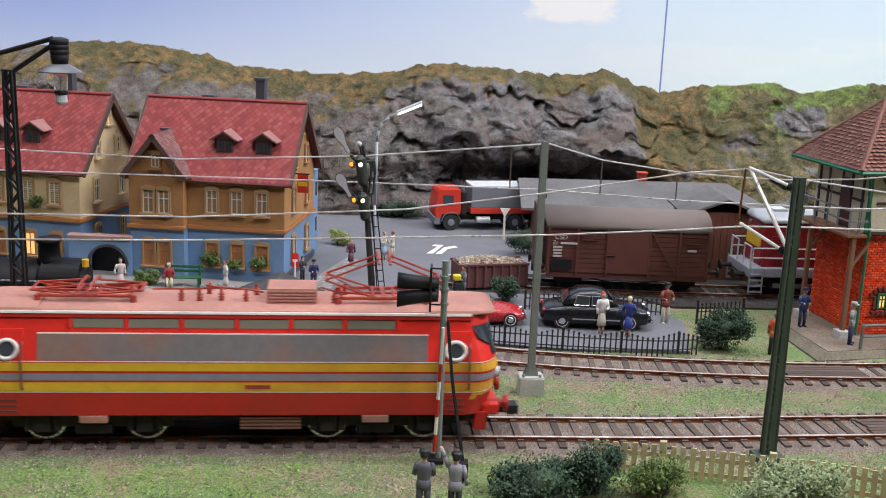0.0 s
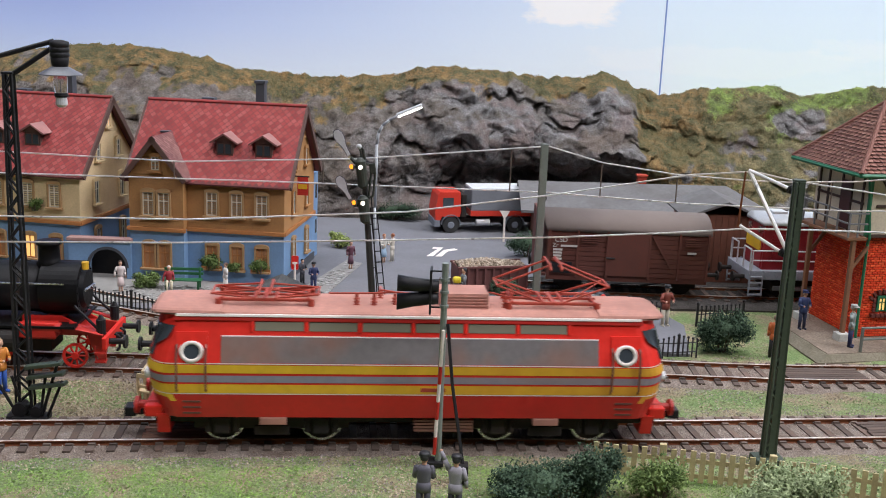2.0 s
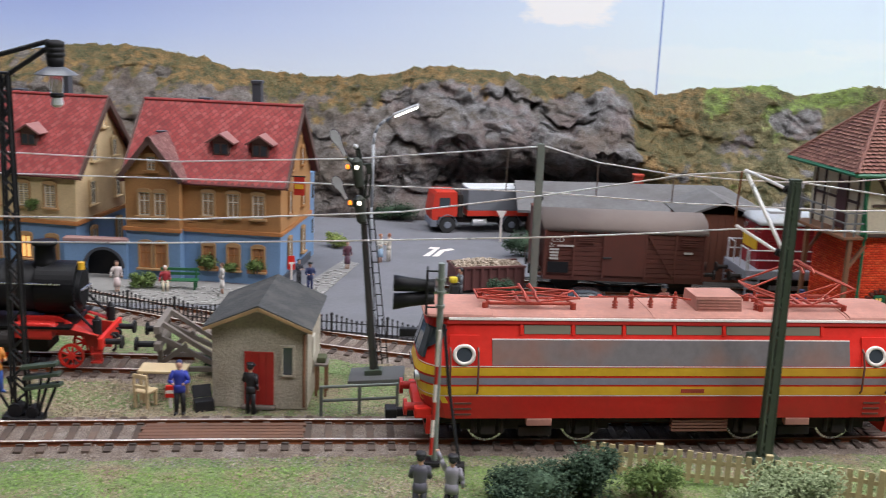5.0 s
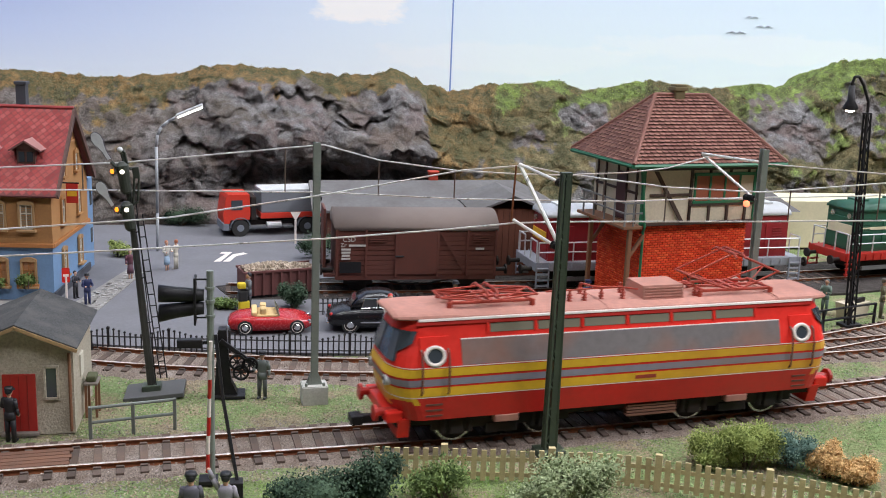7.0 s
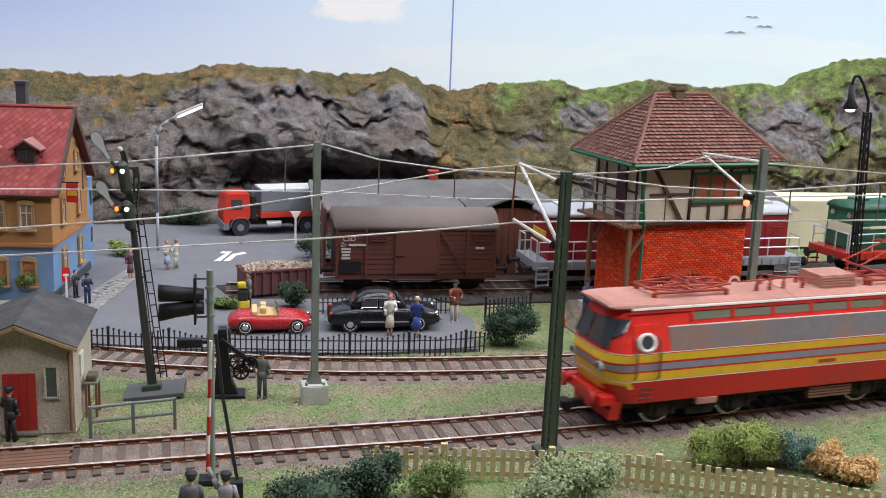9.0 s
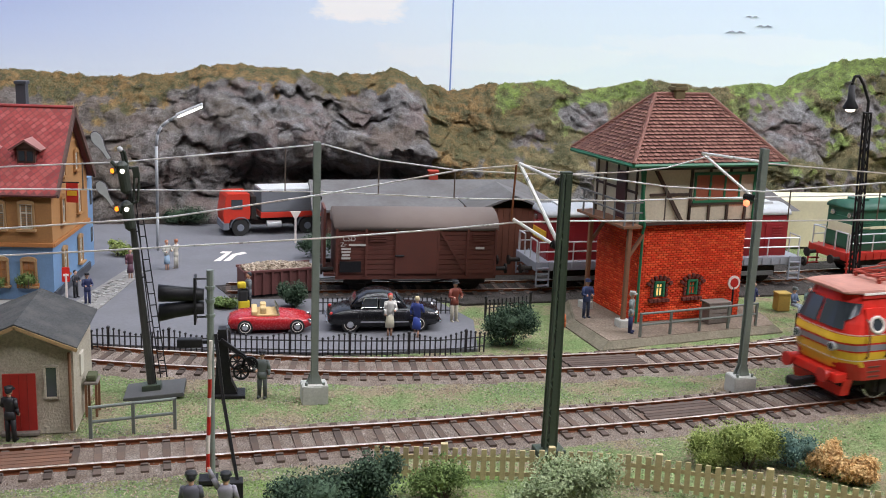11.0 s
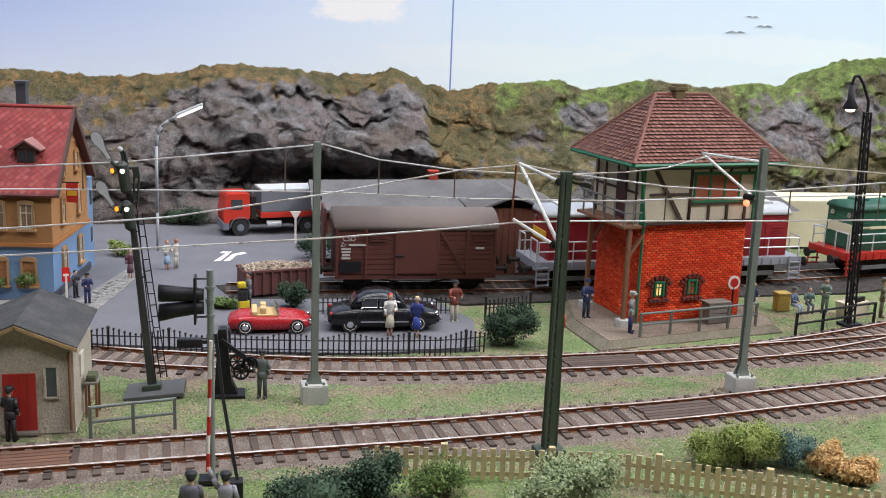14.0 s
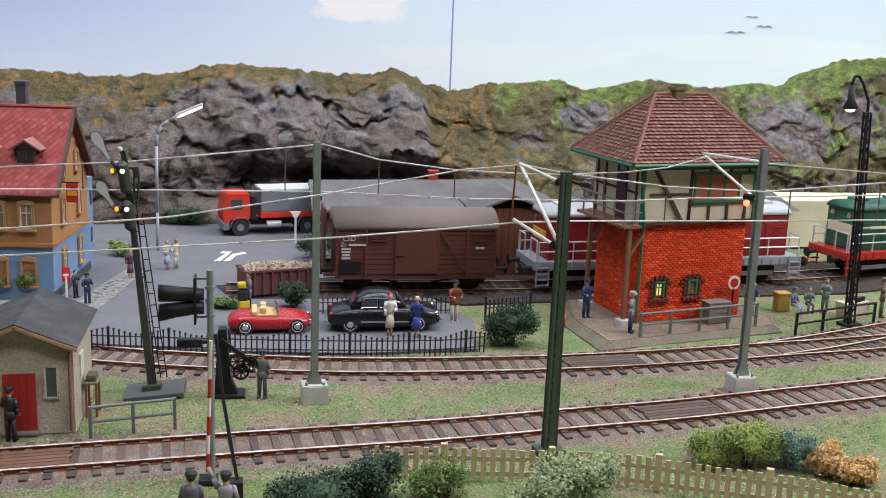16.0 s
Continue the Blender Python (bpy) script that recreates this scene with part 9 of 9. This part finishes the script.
bm = bm_new(); box(bm, 0, 0, 0, 0.6, 0.5, 0.75, 0.04); box(bm, 0, 0, 0.75, 0.66, 0.56, 0.1, 0.03)
part("box", bm, mat("yellow_wood", (0.42, 0.28, 0.06), 0.7), cw)
# road markings and cobbled pavement
mk = thing("road_marking", 0, 0, -0.096, 0, "white painted arrow marking on the asphalt", "road marking")
bm = bm_new(); prism(bm, [(-0.85, 52.75), (-0.5, 52.8), (0.02, 54.9), (-0.5, 54.95), (-0.6, 54.55), (-0.3, 54.5)], "z", 0, 0.006)
part("stroke", bm, M_WHITELINE, mk)
bm = bm_new(); prism(bm, [(-0.38, 52.75), (-0.05, 52.8), (0.25, 54.0), (0.8, 54.5), (0.6, 54.8), (0.05, 54.35)], "z", 0, 0.006)
part("stroke", bm, M_WHITELINE, mk)
pv = thing("pavement", 0, 0, -0.1, 0, "light grey cobbled pavement round the house", "pavement")
pv["kind"] = "structure"
bm = bm_new(); prism(bm, [(-19, 44.8), (-14.5, 42.0), (-9, 42.3), (-5.2, 43.9), (-4.0, 50.5), (-4.8, 51.2), (-6.3, 45.2), (-14.8, 46.5), (-19, 47)], "z", -0.02, 0.03)
part("bed", bm, mat("pavement_bed", (0.25, 0.24, 0.225), 0.9, 0, 0.15, 4), pv)
bm = bm_new()
for i in range(1900):
    x, y = random.uniform(-15, -4.0), random.uniform(42.2, 50.6)
    right = -5.2 + (y - 43.9) * 0.18 if y > 43.9 else -9 + (y - 42.3) * 2.3
    if x > right or (y > 45.0 and x < -6.0 + (y - 45) * 0.25 - 0.2) or (y > 45.0 and x < -6.2) or x < -14.2:
        continue
    box(bm, x, y, 0.02, random.uniform(0.1, 0.16), random.uniform(0.1, 0.16), 0.03)
tagged(part("cobble", bm, tiles_material("cobbles", ((0, (0.21, 0.20, 0.19)), (1, (0.43, 0.42, 0.40)))), pv, "pale cobbles"), kind="stuff")

# ---- backdrop details ----
bp = thing("blue_rod", 14.25, 71.6, 6.5, 0, "thin blue vertical rod before the backdrop", "rod")
bm = bm_new(); rod(bm, (0, 0, -2), (0.0, 0, 14), 0.055, seg=8)
part("rod", bm, mat("blue_rod_paint", (0.20, 0.32, 0.68), 0.5), bp)
M_BIRD = mat("painted_bird", (0.30, 0.33, 0.42), 0.8)
for x, z, s in ((36.9, 13.1, 0.55), (37.9, 12.45, 0.7), (35.75, 11.95, 0.8)):
    bm = bm_new()
    for k in (-1, 1):
        prism(bm, [(0, -0.05), (k * 0.35 * s, 0.16 * s), (k * s, -0.02), (k * 0.35 * s, 0.05 * s)], "y", -0.03, 0)
    ob = part("painted_bird", bm, M_BIRD)
    ob.matrix_basis = P(x, BACK_Y - 0.02, z, 0)
    tagged(ob, "small grey bird painted on the sky backdrop", "painted bird", "birds on the backdrop")

# boards between the rails where paths cross
M_PLANK = mat("crossing_plank", (0.11, 0.075, 0.06), 0.85, 0, 0.2, 3, (0.07, 0.05, 0.04), 0.4, random_piece=0.25)
M_BROWNPLANK = mat("brown_plank", (0.16, 0.075, 0.045), 0.8, 0, 0.2, 3, (0.10, 0.06, 0.045), 0.4, random_piece=0.2)
for nm, ln, x0, x1, m, lab in (("board_crossing", LINE_NEAR, 13.7, 16.3, M_PLANK, "dark plank crossing between the rails"), ("board_crossing", LINE_SECOND, 12.6, 15.4, M_PLANK, "dark plank crossing between the second rails"), ("board_crossing", LINE_NEAR, -8.5, -3.7, M_BROWNPLANK, "rust-brown boarded crossing between the rails")):
    a = min(ln, key=lambda q: abs(q.x - x0)); b = min(ln, key=lambda q: abs(q.x - x1))
    c, d = (a + b) / 2, b - a
    bc = thing(nm, c.x, c.y, -0.12, math.degrees(math.atan2(d.y, d.x)), lab, "crossing")
    for k in range(5):
        bm = bm_new(); box(bm, random.uniform(-0.06, 0.06), -0.46 + 0.23 * k, 0, d.length, 0.2, 0.08, 0.012)
        part("plank", bm, m, bc)


# ---- plants and scatter ----
def leaf_material(name, dark, light, mid=None):
    m, nt, b = tree_of(name)
    g = nt.nodes.new("ShaderNodeNewGeometry")
    col = ramp(nt, g.outputs["Random Per Island"], ((0.0, dark), (0.5, mid), (1.0, light)) if mid else ((0.0, dark), (1.0, light)))
    nt.links.new(col, b.inputs["Base Color"])
    b.inputs["Roughness"].default_value, b.inputs["Specular IOR Level"].default_value = 0.85, 0.2
    return m


M_LEAFDARK = leaf_material("dark_foliage", (0.014, 0.032, 0.02), (0.09, 0.14, 0.085))
M_LEAFMID = leaf_material("mid_foliage", (0.06, 0.10, 0.03), (0.22, 0.30, 0.10))
M_LEAFPALE = leaf_material("pale_foliage", (0.16, 0.21, 0.10), (0.40, 0.46, 0.26))
M_LEAFBLUE = leaf_material("blue_green_foliage", (0.04, 0.085, 0.075), (0.16, 0.25, 0.20))
M_LEAFMOSS = leaf_material("moss_foliage", (0.10, 0.14, 0.035), (0.44, 0.50, 0.17), (0.26, 0.32, 0.09))
M_LEAFORANGE = leaf_material("orange_foliage", (0.42, 0.24, 0.09), (0.82, 0.57, 0.27))
M_TWIG = mat("twigs", (0.10, 0.07, 0.05), 0.9)


def scatter_mesh(name, pts, size, material, squash=1.0, seed=1, twist=True):
    """Many small folded leaves as one mesh."""
    rnd = np.random.RandomState(seed)
    n = len(pts)
    a, t = rnd.uniform(0, 2 * math.pi, n), rnd.uniform(-1.1, 1.1, n)
    s = size * rnd.uniform(0.6, 1.3, n)
    d = np.c_[np.cos(a) * np.cos(t), np.sin(a) * np.cos(t), np.sin(t) * squash]
    e = np.c_[-np.sin(a), np.cos(a), rnd.uniform(-0.6, 0.6, n)]
    p = np.asarray(pts)
    v = np.stack([p - d * s[:, None], p + e * s[:, None] * 0.55, p + d * s[:, None], p - e * s[:, None] * 0.55], 1).reshape(-1, 3) * K
    f = np.arange(4 * n).reshape(-1, 4)
    me = bpy.data.meshes.new(name)
    me.from_pydata(v.tolist(), [], f.tolist())
    me.materials.append(material)
    return me


def bush(x, y, z, rx, ry, h, leaf, size, count, label, seed, lumps=6, name="bush", heart=0.72):
    b = thing(name, x, y, z, 0, label, name)
    rnd = np.random.RandomState(seed)
    cs = [(0, 0, h * 0.45, heart)] + [(rnd.uniform(-0.6, 0.6) * rx, rnd.uniform(-0.6, 0.6) * ry, h * rnd.uniform(0.3, 0.72), rnd.uniform(0.3, 0.5)) for _ in range(lumps)]
    pts = []
    for cx, cy, cz, k in cs:
        m = int(count * k / sum(c[3] for c in cs))
        u = rnd.normal(size=(m, 3))
        u /= np.linalg.norm(u, axis=1)[:, None]
        r = rnd.uniform(0.5, 1.1, m)[:, None] * (1 + 0.16 * np.sin(u[:, :1] * 7 + seed) * np.cos(u[:, 1:2] * 6))
        pts.append(np.array((cx, cy, cz)) + u * r * np.array((rx * k, ry * k, h * 0.55 * k * 1.2)))
    pts = np.concatenate(pts)
    pts[:, 2] = np.maximum(pts[:, 2], 0.04)
    fol = new("foliage", scatter_mesh("foliage", pts, size, leaf, 1, seed))
    fol.parent = b
    core = bm_new()
    for cx, cy, cz, k in cs:
        bmesh.ops.create_icosphere(core, subdivisions=2, radius=1, matrix=Matrix.Translation((cx, cy, cz)) @ Matrix.Diagonal((rx * k * 0.5, ry * k * 0.5, h * 0.34 * k, 1)))
    for v in core.verts:
        v.co += v.normal * 0.08 * noise.noise(v.co * 4)
    part("inner_growth", core, leaf, b)
    bm = bm_new()
    for k in range(5):
        a = 2 * math.pi * k / 5
        rod(bm, (0.1 * math.cos(a), 0.1 * math.sin(a), 0), (rx * 0.35 * math.cos(a), ry * 0.35 * math.sin(a), h * 0.5), 0.04, 0.02, seg=5)
    part("stem", bm, M_TWIG, b)
    return b


bush(2.75, 25.3, -0.2, 1.6, 1.1, 1.3, M_LEAFDARK, 0.048, 10440, "dense dark green bush before the fence", 1, 8)
bush(4.3, 25.9, -0.2, 1.0, 0.8, 1.6, M_LEAFDARK, 0.048, 7040, "dark green bush at the end of the fence", 2)
bush(6.1, 25.9, -0.2, 1.0, 0.8, 1.35, M_LEAFMID, 0.048, 3300, "straggly olive and brown bush by the fence", 3)
bush(9.3, 25.2, -0.2, 1.55, 1.0, 1.35, M_LEAFPALE, 0.048, 9240, "pale green feathery bush before the fence", 4, 8)
bush(14.35, 27.35, -0.2, 0.85, 0.75, 1.15, M_LEAFMOSS, 0.034, 8200, "mossy green bush with lumpy crown behind the fence", 5, 14, heart=0.3)
bush(15.3, 27.1, -0.2, 1.1, 0.85, 1.5, M_LEAFMOSS, 0.034, 13000, "large lumpy mossy green bush behind the fence", 6, 18, heart=0.3)
bush(16.6, 27.1, -0.2, 0.85, 0.7, 1.25, M_LEAFBLUE, 0.038, 4600, "airy blue-green bush behind the fence", 7, 8)
bush(17.35, 26.3, -0.2, 0.6, 0.5, 1.1, M_LEAFORANGE, 0.04, 6500, "tall end of a straw-orange dry bush behind the fence", 8, 6)
bush(17.95, 25.85, -0.2, 0.85, 0.5, 0.8, M_LEAFORANGE, 0.04, 7000, "low trailing straw-orange dry bush behind the fence", 18, 7)
bush(11.0, 38.9, -0.2, 1.15, 0.9, 1.75, M_LEAFDARK, 0.048, 9240, "round dark green bush beside the track", 9, 7)
bush(2.85, 44.3, -0.1, 0.75, 0.6, 1.2, M_LEAFDARK, 0.048, 3960, "dark green bush beside the skip", 10)
bush(4.4, 53.6, -0.1, 1.3, 0.8, 1.6, M_LEAFDARK, 0.048, 3960, "dark clipped hedge near the lorry", 11, name="hedge")
bush(-5.5, 54.0, -0.1, 0.7, 0.6, 0.9, M_LEAFMOSS, 0.048, 1980, "small mossy bush near the street lamp", 12)
bush(-3.0, 62.0, -0.1, 1.6, 0.8, 1.2, M_LEAFDARK, 0.048, 3300, "low dark bush at the foot of the rock", 13)
bush(-0.2, 44.4, -0.15, 0.9, 0.6, 0.5, M_LEAFMID, 0.048, 1980, "low grassy clump beside the skip", 14)
bush(-13.0, 44.5, -0.1, 0.7, 0.45, 0.8, M_LEAFMID, 0.048, 1980, "low bush with pale flowers before the house", 15)
bush(-7.6, 34.4, -0.2, 0.6, 0.5, 0.7, M_LEAFDARK, 0.048, 1540, "dark bush behind the buffer stop", 16)
for k, (x, w, h) in enumerate(((-10.45, 0.62, 0.85), (-9.35, 0.4, 0.5), (-8.2, 0.6, 0.8))):
    pl = bush(x, 45.62 + 0.105 * (-7.15 - x), 0.42, w, 0.3, h, M_LEAFMID, 0.048, 1500, "flowering plants in a box below a blue wall's window", 20 + k, name="window_plant")
    bm = bm_new(); box(bm, 0, 0.12, 0.0, w * 1.5, 0.28, 0.2, 0.02)
    part("planter", bm, M_TRIMWOOD, pl, "brown window box")
for k, (x, z) in enumerate(((-18.6, 2.75), (-21.0, 2.75))):
    bush(x, 46.55, z, 0.45, 0.25, 0.6, M_LEAFMID, 0.048, 1100, "green plants in an upper window box", 30 + k, name="window_plant")


# grass tufts, loose stones and twigs over the ground
def dist_to(line, p):
    best = 1e9
    for q in line[::6]:
        d = (q.x - p[0]) ** 2 + (q.y - p[1]) ** 2
        if d < best:
            best = d
    return math.sqrt(best)


TRACKS = [spline(t, 0.25) for t in (NEAR, SECOND, STUB, FREIGHT, FAN_A)]
cloud = {"green": [], "straw": [], "grey": [], "lush": []}
rnd = random.Random(5)
while sum(len(v) for v in cloud.values()) < 90000:
    y = 21.5 + 22 * rnd.random() ** 1.4
    x = rnd.uniform(-0.56, 0.68) * y + 1
    if y > 37.6 and x < 10.3:
        continue
    d = min(dist_to(t, (x, y)) for t in TRACKS)
    if d < 1.35:
        continue
    if 13 < x < 22.7 and 37 < y < 44.5:
        continue
    n = 1.5 * noise.noise((x * 0.28, y * 0.4, 8)) + 0.7 * noise.noise((x * 0.9, y * 1.1, 3))
    near_track = d < 2.3
    if near_track:
        kind = "grey" if rnd.random() < 0.7 else "straw"
    elif n > 0.0:
        kind = "green" if rnd.random() < 0.9 else "straw"
    else:
        kind = ("green", "straw", "grey")[rnd.choices((0, 1, 2), (0.3, 0.42, 0.28))[0]]
    if not near_track and y < 27.6 and x < 9 and rnd.random() < 0.75 + n:
        kind = "lush"
    cloud[kind].append((x, y, ground_z(x, y) + 0.015))
for i in range(14000):
    x, y = rnd.uniform(-14, -6.6), rnd.uniform(29.9, 33.2)
    if rnd.random() < 0.5 + 0.9 * noise.noise((x * 0.8, y * 0.8, 2)) and min(dist_to(t, (x, y)) for t in TRACKS[:3]) > 1.2 and x < -7.1:
        cloud["straw"].append((x, y, ground_z(x, y) + 0.03))
for kind, nm, m, size, lab in (("green", "grass_tufts", leaf_material("tuft_green", (0.16, 0.23, 0.085), (0.31, 0.41, 0.185)), 0.042, "short green flock grass over the ground"),
                               ("lush", "bright_grass", leaf_material("tuft_lush", (0.15, 0.25, 0.055), (0.29, 0.43, 0.12)), 0.042, "bright green flock grass before the main track"),
                               ("straw", "dry_grass", leaf_material("tuft_straw", (0.27, 0.20, 0.13), (0.50, 0.42, 0.29)), 0.042, "dry straw-coloured fibres over the ground"),
                               ("grey", "loose_gravel", leaf_material("loose_stone", (0.16, 0.13, 0.12), (0.40, 0.35, 0.32)), 0.036, "loose grey-brown gravel beside the tracks")):
    ob = new(nm, scatter_mesh(nm, cloud[kind], size, m, 0.8, 3))
    tagged(ob, lab, "ground cover", "", "stuff")

# ballast stones between and beside the sleepers
pts = []
for ln in TRACKS:
    for p in ln:
        if -17 < p.x < 30 and p.y < 49:
            for _ in range(15 if p.y < 40 else 4):
                a, r = rnd.uniform(0, 2 * math.pi), rnd.uniform(0, 1)
                o = rnd.gauss(0, 1.0)
                pts.append((p.x + rnd.uniform(-0.14, 0.14) - 0.1 * o * 0, p.y + max(-2.0, min(2.0, o)), -0.125 - 0.16 * max(0, abs(o) - 1.3)))
ob = new("ballast_stones", scatter_mesh("ballast_stones", pts, 0.042, leaf_material("ballast_stone", (0.17, 0.12, 0.09), (0.52, 0.45, 0.40), (0.34, 0.265, 0.22)), 0.8, 4))
tagged(ob, "small brown-grey ballast stones between the sleepers", "ballast", "", "stuff")

# tufts on the hill's crown
pts = {"b": [], "g": []}
for i in range(30000):
    u, v = rnd.uniform(-32, 50), 0.60 + 0.34 * rnd.random()
    p = hill_point(u, v)
    if turf_at(p, v) < 0.5 + 0.5 * rnd.random():
        continue
    g = lush_at(p, v) > 0.25 + 0.5 * rnd.random()
    pts["g" if g else "b"].append((p.x, p.y - 0.05, p.z + 0.05))
for i in range(9000):
    u, v = rnd.uniform(12, 50), rnd.uniform(0.1, 0.8)
    p = hill_point(u, v)
    if turf_at(p, v) > 0.65:
        pts["g" if lush_at(p, v) > 0.2 + 0.4 * rnd.random() else "b"].append((p.x, p.y - 0.08, p.z + 0.04))
for kind, nm, m, lab in (("b", "hill_turf_brown", leaf_material("hill_brown", (0.085, 0.085, 0.045), (0.36, 0.225, 0.09), (0.165, 0.145, 0.07)), "brown and ochre turf on the hill crown"), ("g", "hill_turf_green", leaf_material("hill_green", (0.13, 0.17, 0.05), (0.42, 0.55, 0.13)), "bright green turf on the hill")):
    ob = new(nm, scatter_mesh(nm, pts[kind], 0.055, m, 0.8, 6))
    tagged(ob, lab, "turf", "", "stuff")


# ---- what moves ----
def motions():
    line = spline(NEAR, 0.05)

    def on_track(s):
        i = min(len(line) - 2, max(0, int(s / 0.05)))
        return line[i] + (line[i + 1] - line[i]) * (s / 0.05 - i)
    keys = [(0.0, 34.5), (0.5, 35.84), (1.0, 37.02), (1.5, 38.2), (3.0, 42.05), (4.2, 45.1), (5.3, 47.9), (5.7, 48.95), (6.0, 49.85), (6.1, 50.12), (6.5, 51.16), (7.0, 52.55), (7.5, 53.8), (8.0, 55.2), (8.5, 56.95), (9.0, 59.2), (10.0, 63.55), (11.3, 69.2), (12.0, 72.25), (13.0, 76.75), (14.5, 83.4), (16.0, 89.9)]
    rows = []
    for t, s in keys:
        a, b = on_track(s - 3.95), on_track(s + 3.95)
        c = (a + b) / 2
        rows.append((t, P(c.x, c.y, 0, math.degrees(math.atan2(b.y - a.y, b.x - a.x)))))
    walk(LOCO, rows)


motions()
